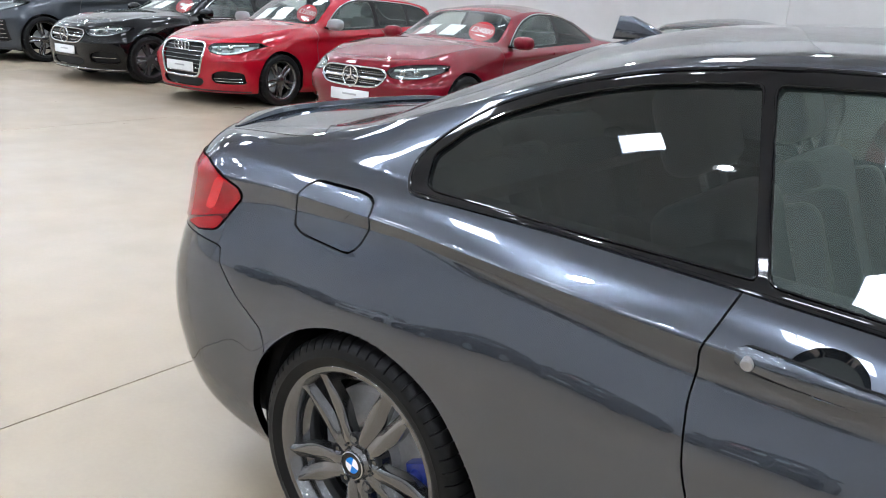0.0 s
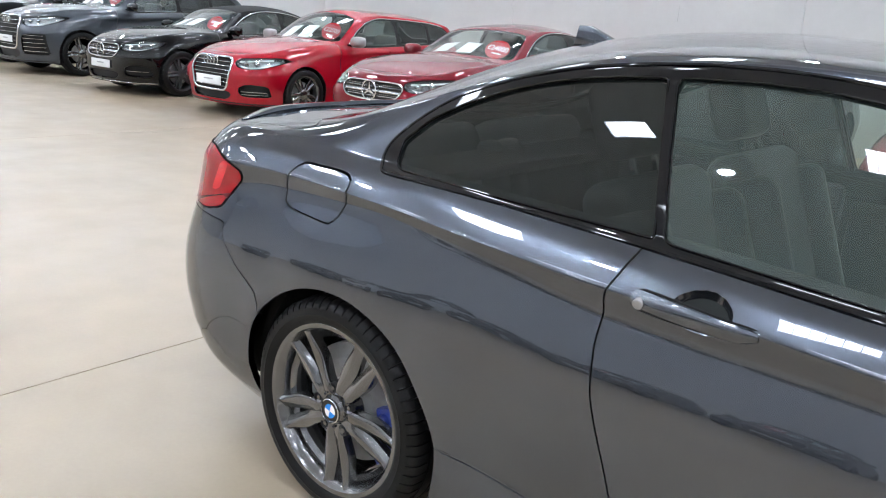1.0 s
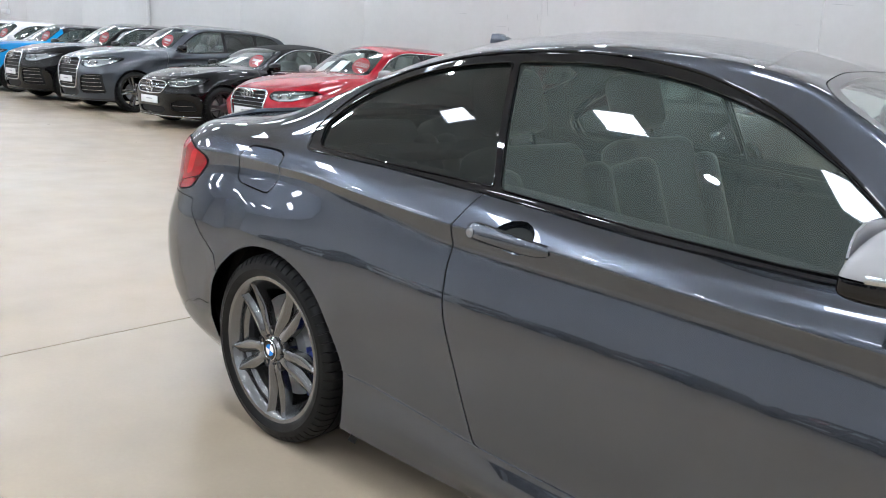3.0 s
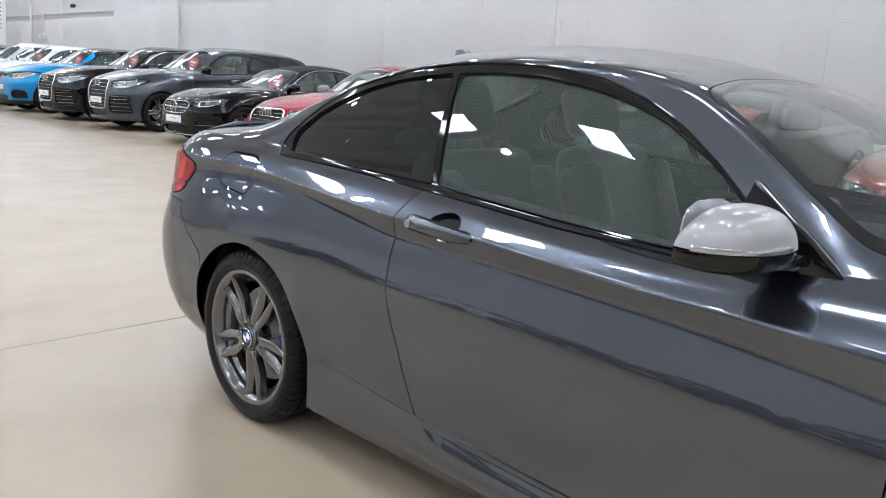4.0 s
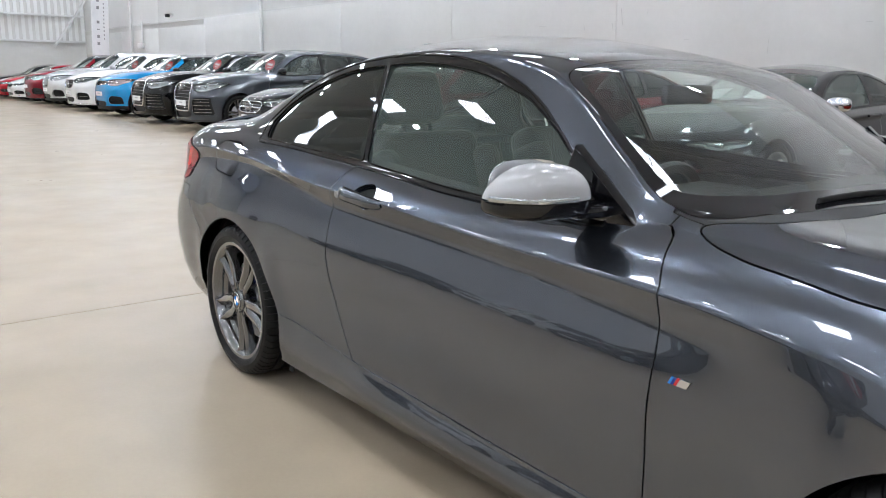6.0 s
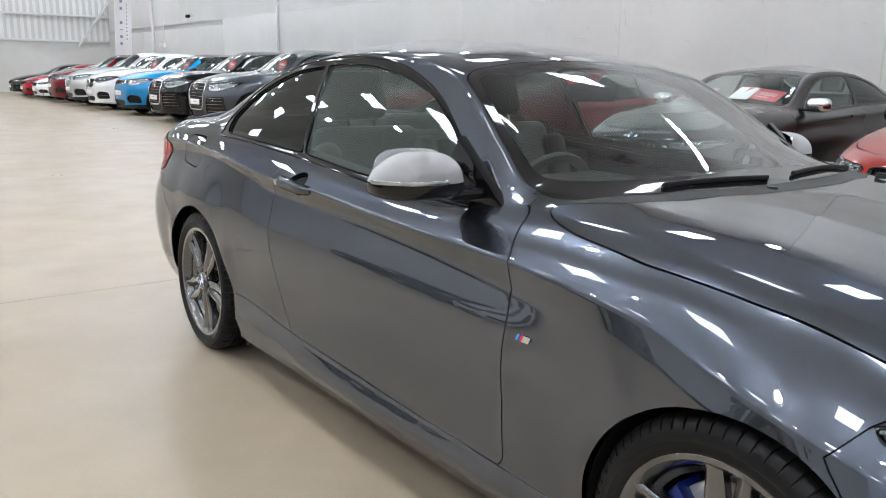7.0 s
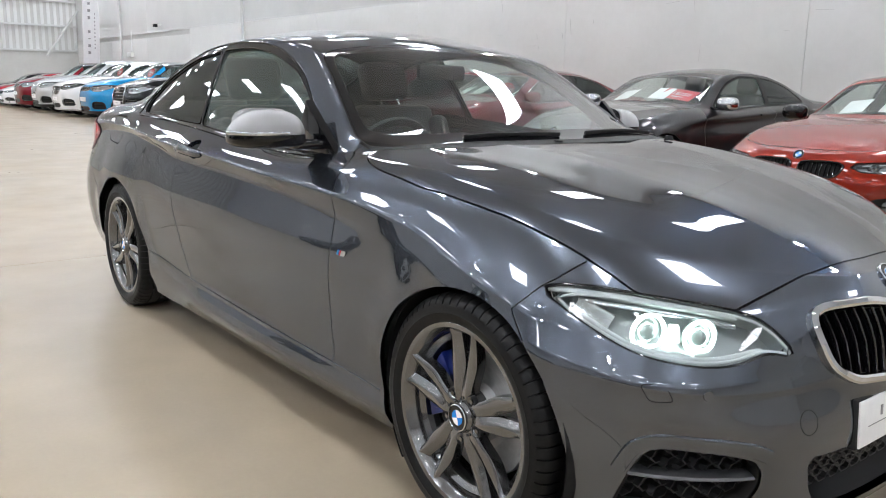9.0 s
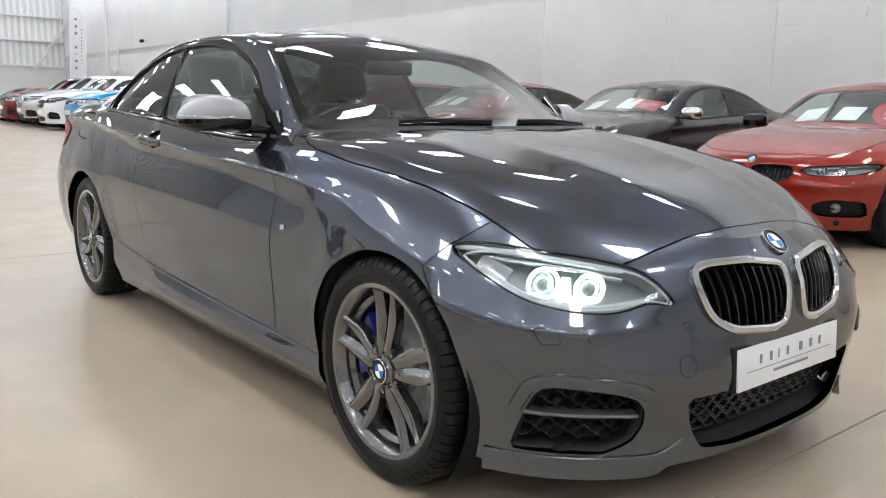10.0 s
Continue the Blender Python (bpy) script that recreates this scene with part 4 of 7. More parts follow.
def cabin_seat(name, x, y, width, rear=False):
    """A leather seat with cushion, leaned back and headrest, standing in the car."""
    s = tagged(new(name), "dark leather car seat with stitched bolsters", "car seat")
    part("cushion", box((0.5, width, 0.16), (0.0, 0, 0.30), 0.05, 4), LEATHER, s)
    back = Matrix.Translation((-0.23, 0, 0.34)) @ Matrix.Rotation(radians(-20), 4, "Y")
    part("backrest", moved(box((0.15, width * 0.94, 0.62), (0, 0, 0.29), 0.055, 4), back), LEATHER, s)
    for sgn in (-1, 1):
        part("bolster", moved(box((0.18, 0.10, 0.50), (0.05, sgn * (width * 0.44), 0.27), 0.045, 4), back), LEATHER, s)
    if not rear:
        part("headrest", moved(box((0.11, 0.27, 0.2), (-0.01, 0, 0.74), 0.045, 4), back), LEATHER, s)
        for sgn in (-1, 1):
            part("headrest_post", moved(box((0.012, 0.012, 0.12), (0, sgn * 0.06, 0.62)), back), CHROME, s)
        part("seat_base", box((0.44, width * 0.8, 0.12), (0, 0, 0.16), 0.02), CABIN, s)
    else:
        part("seat_base", box((0.44, width * 0.98, 0.20), (0, 0, 0.13), 0.02), CABIN, s)
    s.matrix_basis = pose(x, y, 0.12)
    return s


def build_coupe():
    sk = Skin(COUPE, 1.0)
    car = tagged(new("coupe_car"), "dark metallic grey two-door coupe parked on the hall floor, headlamps lit", "car")
    low = lambda v: 8.6 - v
    # openings for the wheels
    for cx, r, _ in COUPE["arches"]:
        back = 1.085 if cx < 1 else 1.02
        well = lambda x, y, z, v: np.maximum(np.hypot(np.where(x < cx, (x - cx) / back, x - cx), z - 0.318) - r, np.maximum(0.55 - y, v - 7))
        sk.take(well, 0.0)
    # glass house
    dlo = corners([(0.045, 0.977), (0.022, 1.0), (0.022, 1.045), (0.078, 1.108), (0.17, 1.172), (0.35, 1.237), (0.5, 1.272), (0.65, 1.292), (0.8, 1.302), (0.95, 1.303), (1.1, 1.293), (1.25, 1.268), (1.4, 1.217), (1.5, 1.165), (1.62, 1.085), (1.74, 0.99), (1.86, 0.905), (1.6, 0.902), (1.25, 0.914), (0.8, 0.944), (0.4, 0.964), (0.07, 0.972)], 0.05)
    band = lambda x, y, z, v: np.maximum(inside(dlo, x, z), np.maximum(7.6 - v, np.maximum(v - RAIL, 0.30 - y)))
    trim = sk.take(band, 0.0005)
    quarter = corners([(0.075, 0.995), (0.062, 1.05), (0.125, 1.112), (0.21, 1.158), (0.32, 1.202), (0.41, 1.228), (0.50, 1.247), (0.60, 1.26), (0.714, 1.270), (0.801, 0.960), (0.4, 0.972), (0.11, 0.983)], 0.014)
    door_glass = corners([(0.735, 1.271), (0.9, 1.277), (1.03, 1.273), (1.16, 1.257), (1.25, 1.241), (1.35, 1.212), (1.445, 1.18), (1.59, 1.10), (1.685, 1.03), (1.775, 0.95), (1.80, 0.915), (1.545, 0.913), (1.215, 0.928), (0.822, 0.957)], 0.02)
    for outline, mat, name, label in ((quarter, DARK_GLASS, "quarter_window", "dark tinted rear quarter window"), (door_glass, SIDE_GLASS, "door_window", "clear door window")):
        glass, trim = sk.split(trim, lambda x, y, z, v: inside(outline, x, z))
        for ob in both_sides(sk, name, glass, mat, car, label, 0.004, -0.006, (2, 0.95)):
            ob.visible_shadow = False
    surrounds = both_sides(sk, "window_trim", trim, GLOSS_BLACK, car, "gloss black window surround", 0.02, 0.002)
    house_at = lambda x, y, z, v: (v > 7.6) & (v <= RAIL)
    for side, ob in zip((-1, 1), surrounds):
        for outline, width, inset in ((dlo, 0.009, 0.0), (quarter, 0.006, 0.0), (door_glass, 0.006, 0.0)):
            edge = [sk.near("y", a, b, house_at) for a, b in outline]
            part("seal", sweep([Vector((p.x, side * p.y, p.z)) for p, n in edge], [Vector((n.x, side * n.y, n.z)) for p, n in edge], width, 0.005), GLOSS_BLACK, ob, "thin glossy window seal")
    screen = corners([(1.44, 0.0), (1.445, 0.30), (1.475, 0.50), (1.52, 0.567), (1.62, 0.592), (1.80, 0.642), (1.965, 0.688), (2.03, 0.69), (2.10, 0.64), (2.17, 0.50), (2.225, 0.30), (2.25, 0.0), (2.1, -0.3), (1.5, -0.3)], 0.04)
    glass = sk.take(lambda x, y, z, v: np.maximum(inside(screen, x, y), 9.8 - v), 0.0015)
    inner = corners([(1.47, 0.0), (1.475, 0.30), (1.50, 0.49), (1.54, 0.535), (1.63, 0.562), (1.82, 0.612), (1.94, 0.635), (2.0, 0.60), (2.08, 0.48), (2.135, 0.28), (2.16, 0.0), (2.0, -0.3), (1.55, -0.3)], 0.05)
    clear, frit = sk.split(glass, lambda x, y, z, v: inside(inner, x, y))
    put("windscreen", sk.mesh("windscreen", clear, FRONT_GLASS, (1, -1), 0.004, ease=(3, 0.95)), car, "clear windscreen").visible_shadow = False
    put("windscreen_border", sk.mesh("windscreen_border", frit, GLOSS_BLACK, (1, -1), 0.012), car, "black windscreen border")
    rear = rounded([(-0.47, 0.0), (-0.46, 0.35), (-0.40, 0.52), (-0.2, 0.53), (0.05, 0.52), (0.20, 0.48), (0.245, 0.3), (0.25, 0.0), (0.2, -0.3), (-0.4, -0.3)], 1)
    glass = sk.take(lambda x, y, z, v: np.maximum(inside(rear, x, y), 9.8 - v), 0.002)
    put("rear_window", sk.mesh("rear_window", glass, DARK_GLASS, (1, -1), 0.006), car, "dark tinted rear window").visible_shadow = False
    # lamps
    head = corners([(0.808, 0.692), (0.779, 0.708), (0.735, 0.711), (0.66, 0.697), (0.56, 0.680), (0.485, 0.660), (0.447, 0.627), (0.412, 0.566), (0.43, 0.570), (0.455, 0.577), (0.49, 0.585), (0.53, 0.575), (0.57, 0.567), (0.636, 0.565), (0.71, 0.577), (0.752, 0.594), (0.785, 0.634)], 0.03)
    lamp = sk.take(lambda x, y, z, v: np.maximum(inside(head, y, z), np.maximum(2.6 - x, v - 8.9)), 0.002)
    tail = [(-1.2, 0.935), (-0.66, 0.935), (-0.56, 0.915), (-0.475, 0.893), (-0.455, 0.873), (-0.50, 0.82), (-0.54, 0.77), (-0.63, 0.752), (-1.2, 0.745)]
    tlamp = sk.take(lambda x, y, z, v: np.maximum(inside(tail, x, z), np.maximum(0.45 - y, v - 8)), 0.002)
    dark, red = sk.split(tlamp, lambda x, y, z, v: np.abs(z - 0.80 - 0.25 * (x + 0.55)) - 0.007)
    for side in (-1, 1):
        t = put("tail_lamp", sk.mesh("tail_lamp", red, RED_LENS, (side,), 0.03, 0.004), car, "red tail lamp")
        put("lamp_band", sk.mesh("lamp_band", dark, RED_LENS_DARK, (side,), 0.03, 0.002), t)
        glim, _ = sk.split(red, lambda x, y, z, v: np.maximum(np.abs(x + 0.585 - 0.55 * (z - 0.84)) - 0.022, np.maximum(z - 0.905, 0.812 - z)))
        put("light_bar", sk.mesh("light_bar", glim, RED_BRIGHT, (side,), 0.0, 0.0048), t, "brighter red light bar")
    # bumper openings and the grille
    kidney = corners([(0.034, 0.60), (0.036, 0.645), (0.17, 0.662), (0.30, 0.659), (0.342, 0.646), (0.345, 0.592), (0.322, 0.534), (0.258, 0.499), (0.11, 0.488), (0.052, 0.496), (0.037, 0.54)], 0.028)
    grille = sk.take(lambda x, y, z, v: np.maximum(inside(kidney, y, z), np.maximum(3.0 - x, v - 8)), 0.0)
    duct = corners([(0.418, 0.347), (0.0, 0.347), (-0.1, 0.347), (-0.1, 0.182), (0.0, 0.182), (0.22, 0.186), (0.34, 0.199), (0.388, 0.26)], 0.02)
    mouth = sk.take(lambda x, y, z, v: np.maximum(inside(duct, y, z), np.maximum(3.0 - x, v - 8)), 0.0)
    vent = corners([(0.757, 0.216), (0.757, 0.32), (0.750, 0.384), (0.728, 0.399), (0.63, 0.386), (0.562, 0.368), (0.532, 0.337), (0.526, 0.29), (0.545, 0.245), (0.60, 0.214)], 0.014)
    cheek = sk.take(lambda x, y, z, v: np.maximum(inside(vent, y, z), np.maximum(2.9 - x, v - 8)), 0.0)
    # painted panels
    door = [(0.80, 0.99), (0.775, 0.90), (0.757, 0.85), (0.752, 0.76), (0.768, 0.65), (0.815, 0.50), (0.862, 0.33), (0.87, 0.307), (1.2, 0.296), (1.6, 0.284), (2.045, 0.279), (2.065, 0.30), (2.075, 0.45), (2.08, 0.68), (2.068, 0.83), (2.03, 0.915), (1.97, 0.95), (1.9, 0.99)]
    panel = sk.take(lambda x, y, z, v: np.maximum(inside(door, x, z), np.maximum(v - 8.6, 0.5 - y)), 0.002)
    _, panel = sk.split(panel, lambda x, y, z, v: (np.hypot((x - 0.953) / 0.060, (z - 0.868) / 0.039) - 1) * 0.05)
    doors = both_sides(sk, "door", panel, GREY_PAINT, car)
    flap = corners([(-0.247, 0.915), (-0.222, 0.957), (-0.06, 0.957), (-0.01, 0.948), (-0.002, 0.905), (-0.024, 0.845), (-0.05, 0.822), (-0.22, 0.832), (-0.258, 0.85)], 0.022)
    cap = sk.take(lambda x, y, z, v: np.maximum(inside(flap, x, z), np.maximum(v - 9, 0.5 - y)), 0.0026)
    both_sides(sk, "fuel_flap", cap, GREY_PAINT, car)[1].name = "flap_blank"
    rear_bumper = [(-1.3, 0.738), (-0.50, 0.738), (-0.495, 0.70), (-0.40, 0.63), (-0.295, 0.575), (-0.28, 0.5), (-0.2, 0.0), (-1.3, 0.0)]
    bump = sk.take(lambda x, y, z, v: np.maximum(inside(rear_bumper, x, z), v - 8), 0.0015)
    put("rear_bumper", sk.mesh("rear_bumper", bump, GREY_PAINT, (1, -1), 0.02), car)
    lid = lambda x, y, z, v: np.maximum(inside([(-1.3, -0.5), (-1.3, 0.63), (-0.73, 0.625), (-0.45, 0.635), (-0.36, 0.62), (-0.42, 0.54), (-0.478, 0.4), (-0.485, -0.5)], x, y), 0.74 - z)
    put("boot_lid", sk.mesh("boot_lid", sk.take(lid, 0.002), GREY_PAINT, (1, -1), 0.02), car)
    sill = lambda x, y, z, v: np.maximum(v - 2.0, np.maximum(x - 2.45, 0.2 - x))
    for side, skirt in zip((-1, 1), both_sides(sk, "side_skirt", sk.take(sill, 0.0025), GREY_PAINT, car)):
        run = [sk.near("y", x, float(COUPE["lines"][2][0](x)) - 0.006, lambda x_, y_, z_, v_: v_ <= 3) for x in np.linspace(0.385, 2.33, 60)]
        part("skirt_edge", sweep([Vector((p.x, side * p.y, p.z)) - Vector((n.x, side * n.y, n.z)) * 0.0006 for p, n in run], [Vector((n.x, side * n.y, n.z)) for p, n in run], 0.005, 0.0022, closed=False), GREY_PAINT, skirt, "rounded upper edge of the skirt")
    hood_edge = corners([(2.06, 0.70), (2.075, 0.735), (2.13, 0.762), (2.21, 0.777), (2.42, 0.784), (2.667, 0.758), (2.837, 0.734), (2.978, 0.705), (3.088, 0.674), (3.16, 0.605), (3.221, 0.528), (3.230, 0.46), (3.248, 0.2), (3.254, 0.0), (3.254, -0.2), (2.25, -0.2), (2.312, 0.0), (2.30, 0.2), (2.258, 0.43), (2.185, 0.59)], 0.03)
    lid = sk.take(lambda x, y, z, v: np.maximum(inside(hood_edge, x, y), 6.6 - v), 0.002)
    put("bonnet", sk.mesh("bonnet", lid, GREY_PAINT, (1, -1), 0.02, ease=(5, 0.6)), car)
    nose_edge = [(3.6, 0.9), (3.0, 0.80), (2.928, 0.715), (2.908, 0.70), (2.874, 0.655), (2.86, 0.64), (2.98, 0.5), (3.0, 0.0), (3.6, 0.0)]
    bump = sk.take(lambda x, y, z, v: inside(nose_edge, x, z), 0.0015)
    put("front_bumper", sk.mesh("front_bumper", bump, GREY_PAINT, (1, -1), 0.02), car)
    cowl = sk.take(lambda x, y, z, v: np.maximum(np.maximum(1.98 - x, y - 0.70), 9.0 - v), 0.001)
    put("cowl", sk.mesh("cowl", cowl, MATT_BLACK, (1, -1), 0.02), car, "black plastic scuttle under the windscreen")
    wing = lambda x, y, z, v: np.maximum(2.0 - x, v - RAIL)
    both_sides(sk, "front_wing", sk.take(wing, 0.0015), GREY_PAINT, car)
    top = sk.take(lambda x, y, z, v: np.maximum(RAIL + 0.02 - v, np.maximum(x - 1.6, 0.1 - x)), 0.0)
    put("roof", sk.mesh("roof", top, GREY_PAINT, (1, -1), 0.0, ease=(5, 0.7)), car)
    tray = sk.take(lambda x, y, z, v: np.maximum(RAIL + 0.02 - v, x - 0.1), 0.0)
    put("rear_deck", sk.mesh("rear_deck", tray, GREY_PAINT, (1, -1), 0.0), car)
    both_sides(sk, "side_frame", sk.faces, GREY_PAINT, car, "", 0.015)

    # inner shell seen through the glass and the shut lines
    inn = Skin(COUPE, 0.6)
    wells = lambda x, y, z, v: np.minimum(np.minimum(np.hypot(x - 0.02, z - 0.318) - 0.385, np.hypot(x - 2.695, z - 0.318) - 0.362), 9)
    inn.take(lambda x, y, z, v: np.maximum(wells(x, y, z, v), v - 7), 0.0)
    inn.take(lambda x, y, z, v: np.maximum(inside(dlo, x, z), np.maximum(8.2 - v, v - RAIL + 0.1)), 0.0)
    inn.take(lambda x, y, z, v: np.maximum(inside(screen, x, y), 9.8 - v), 0.0)
    inn.take(lambda x, y, z, v: np.maximum(inside(rear, x, y), 9.8 - v), 0.0)
    inn.take(lambda x, y, z, v: np.maximum(inside(head, y, z), np.maximum(2.6 - x, v - 8.9)), 0.0)
    inn.take(lambda x, y, z, v: np.maximum(np.maximum(inside(kidney, y, z), 3.0 - x), v - 8), 0.0)
    inn.take(lambda x, y, z, v: np.maximum(np.maximum(inside(duct, y, z), 3.0 - x), v - 8), 0.0)
    inn.take(lambda x, y, z, v: np.maximum(np.maximum(inside(vent, y, z), 2.9 - x), v - 8), 0.0)
    put("inner_shell", inn.mesh("inner_shell", inn.faces, CABIN, (1, -1), 0.0, -0.016), car, "dark cabin lining")

    # head lamps: bowl, lit rings, lenses, clear cover
    def front_at(y, z):
        return sk.near("x", y, z, FRONT)
    for side in (-1, 1):
        k = Vector((1, side, 1))
        cover = put("head_lamp", sk.mesh("head_lamp", lamp, LENS, (side,), 0.004), car, "lit head lamp behind a clear cover")
        cover.visible_shadow = False
        put("lamp_bowl", sk.mesh("lamp_bowl", lamp, LAMP_DARK, (side,), -0.054, -0.058, LAMP_DARK), cover)
        def inlaid(name, pts, sink, width, height, mat, closed=False, label="", shift=1.0):
            """A strip set behind the lamp's cover along points of the front."""
            line = [front_at(a + float(np.interp(a, (0.70, 0.812), (0.04, -0.004))) * shift, b + 0.008 * shift) for a, b in pts]
            inward = [p - n * sink for p, n in line]
            bm = sweep([Vector((p.x, side * p.y, p.z)) for p in inward], [Vector((n.x, side * n.y, n.z)) for _, n in line], width, height, closed)
            return part(name, bm, mat, cover, label)
        inlaid("lamp_bezel", head, 0.003, 0.007, 0.002, GLOSS_BLACK, True, "", 0.0)
        for y, z, r in ((0.692, 0.640, 0.040), (0.601, 0.630, 0.037)):
            p, n = front_at(y, z)
            at = p - n * 0.036
            aim = Matrix.Translation((at.x, side * at.y, at.z)) @ Vector((0.93, side * 0.36, 0)).to_track_quat("-Y", "Z").to_matrix().to_4x4()
            ring = [(r * math.cos(t), 0, r * max(-0.80, math.sin(t))) for t in np.linspace(0, 2 * math.pi, 33)[:-1]]
            part("lit_ring", moved(sweep(ring, [(0, -1, 0)] * 32, 0.0085, 0.005), aim), LAMP_RING, cover, "glowing white ring")
            part("ring_bowl", moved(lathe([(0.044, -0.004), (0.036, 0.004), (0.034, 0.014)], 28), aim), LAMP_DARK, cover)
            part("projector_lens", moved(lathe([(0.0, -0.012), (0.010, -0.010), (0.018, -0.004), (0.024, 0.006), (0.034, 0.009), (0.036, 0.014)], 28), aim), BEAM_LENS, cover)
        inlaid("lit_bridge", [(0.616, 0.630), (0.600, 0.629)], 0.03, 0.042, 0.006, LAMP_RING)
        centre_h = head.mean(0)
        inlaid("light_guide", [centre_h + (p_ - centre_h) * np.array([0.955, 0.83]) for p_ in head[::2]], 0.010, 0.008, 0.004, LAMP_CLEAR, True, "clear light guide round the lamp", 0.0)
        inlaid("lamp_brow", list(zip(np.linspace(0.785, 0.475, 12), curve((0, 0.693), (0.3, 0.690), (0.6, 0.676), (1, 0.650))(np.linspace(0, 1, 12)))), 0.012, 0.016, 0.006, LAMP_CLEAR, False, "clear light guide")
        inlaid("lamp_brow", list(zip(np.linspace(0.74, 0.48, 12), curve((0, 0.684), (0.4, 0.672), (0.7, 0.660), (1, 0.636))(np.linspace(0, 1, 12)))), 0.026, 0.016, 0.006, LAMP_BOWL)
        inlaid("lamp_sill", list(zip(np.linspace(0.765, 0.455, 12), curve((0, 0.648), (0.15, 0.608), (0.35, 0.582), (0.6, 0.574), (1, 0.584))(np.linspace(0, 1, 12)))), 0.014, 0.014, 0.006, LAMP_CLEAR)
        inlaid("side_reflector", list(zip(np.linspace(0.765, 0.715, 5), np.linspace(0.664, 0.636, 5))), 0.024, 0.055, 0.006, LAMP_BOWL)
        inlaid("amber_strip", list(zip(np.linspace(0.766, 0.752, 3), np.linspace(0.664, 0.648, 3))), 0.022, 0.016, 0.004, AMBER)
        # kidney
        edge = [front_at(a, b) for a, b in kidney]
        sp = [Vector((p.x, side * p.y, p.z)) for p, n in edge]
        sn = [Vector((n.x, side * n.y, n.z)) for p, n in edge]
        frame_ob = part("kidney_grille", sweep(sp, sn, 0.024, 0.014), CHROME, car, "chrome kidney grille surround with black bars")
        put("grille_back", sk.mesh("grille_back", grille, MATT_BLACK, (side,), 0.0, -0.06), frame_ob)
        for y in np.linspace(0.06, 0.30, 9):
            zs = [z for z in np.linspace(0.47, 0.68, 43) if inside(kidney, np.array([y]), np.array([z]))[0] < -0.006]
            if len(zs) > 3:
                line = [front_at(y - 0.012 * (1 - (z - zs[0]) / (zs[-1] - zs[0])), z) for z in np.linspace(zs[0], zs[-1], 7)]
                part("grille_bar", sweep([Vector(((p - n * 0.016).x, side * (p - n * 0.016).y, (p - n * 0.016).z)) for p, n in line], [Vector((n.x, side * n.y, n.z)) for p, n in line], 0.009, 0.014, closed=False), GLOSS_BLACK, frame_ob)
        # cheek vents
        back = put("cheek_vent", sk.mesh("cheek_vent", cheek, MATT_BLACK, (side,), 0.0, -0.07), car, "black mesh vent in the bumper")
        edge = [front_at(a, b) for a, b in vent]
        part("vent_frame", sweep([Vector((p.x, side * p.y, p.z)) - Vector((n.x, side * n.y, n.z)) * 0.03 for p, n in edge], [Vector((n.x, side * n.y, n.z)) for p, n in edge], 0.022, 0.022), MATT_BLACK, back)
        line = [front_at(a, b) for a, b in zip(np.linspace(0.755, 0.545, 9), np.linspace(0.318, 0.314, 9))]
        part("vent_blade", sweep([Vector((p.x, side * p.y, p.z)) - Vector((n.x, side * n.y, n.z)) * 0.02 for p, n in line], [Vector((0, 0, 1))] * 9, 0.05, 0.007, closed=False), VENT_SATIN, back, "dark satin vent blade")
        cells = []
        for r_, z in enumerate(np.arange(0.262, 0.40, 0.0195)):
            for y in np.arange(0.53 + 0.0245 * (r_ % 2), 0.78, 0.049):
                if inside(vent, np.array([y]), np.array([z]))[0] < 0.004:
                    p, n = front_at(y, z)
                    cells.append((p.x - 0.045, side * (p.y - 0.012), z))
        part("vent_mesh", honeycomb(cells, 0.0325, 0.0185, 0.16, 0.02), MESH_GREY, back, smooth=False)
        line = [front_at(a, b) for a, b in corners([(0.772, 0.30), (0.768, 0.36), (0.762, 0.400), (0.731, 0.417), (0.62, 0.404), (0.552, 0.386), (0.500, 0.355)], 0.03)[4:-4]]
        part("vent_brow", sweep([Vector((p.x, side * p.y, p.z)) for p, n in line], [Vector((n.x, side * n.y, n.z)) for p, n in line], 0.034, 0.008, closed=False), GREY_PAINT, back, "painted ridge over the vent")
        bm, rows_l = bmesh.new(), []
        for t in np.linspace(0, 1, 19):
            y, rise = 0.785 - 0.375 * t, max(0.0, (t - 0.8) / 0.2) ** 1.5
            p, n = front_at(y, 0.205)
            h = Vector((n.x, n.y, 0)).normalized()
            top, bottom = 0.207 + 0.034 * rise, 0.150 + 0.055 * rise
            rows_l.append([bm.verts.new(Vector((p.x, side * p.y, z)) + Vector((h.x, side * h.y, 0)) * d) for d, z in ((-0.03, top + 0.002), (0.004, top), (0.007, top - 0.003), (0.009, bottom + 0.003), (0.006, bottom), (-0.04, bottom + 0.004))])
        for p_, q_ in zip(rows_l, rows_l[1:]):
            for j_ in range(6):
                bm.faces.new((p_[j_], p_[(j_ + 1) % 6], q_[(j_ + 1) % 6], q_[j_]))
        bm.faces.new(rows_l[0])
        bm.faces.new(rows_l[-1])
        bmesh.ops.recalc_face_normals(bm, faces=bm.faces)
        part("front_lip", bm, GREY_PAINT, back, "painted splitter lip")
        cover_line = [front_at(a, b) for a, b in corners([(0.761, 0.535), (0.726, 0.538), (0.715, 0.501), (0.749, 0.499)], 0.008)]
        part("washer_cover", sweep([Vector((p.x, side * p.y, p.z)) for p, n in cover_line], [Vector((n.x, side * n.y, n.z)) for p, n in cover_line], 0.0022, 0.0006), MATT_BLACK, car, "outline of the lamp washer cover")
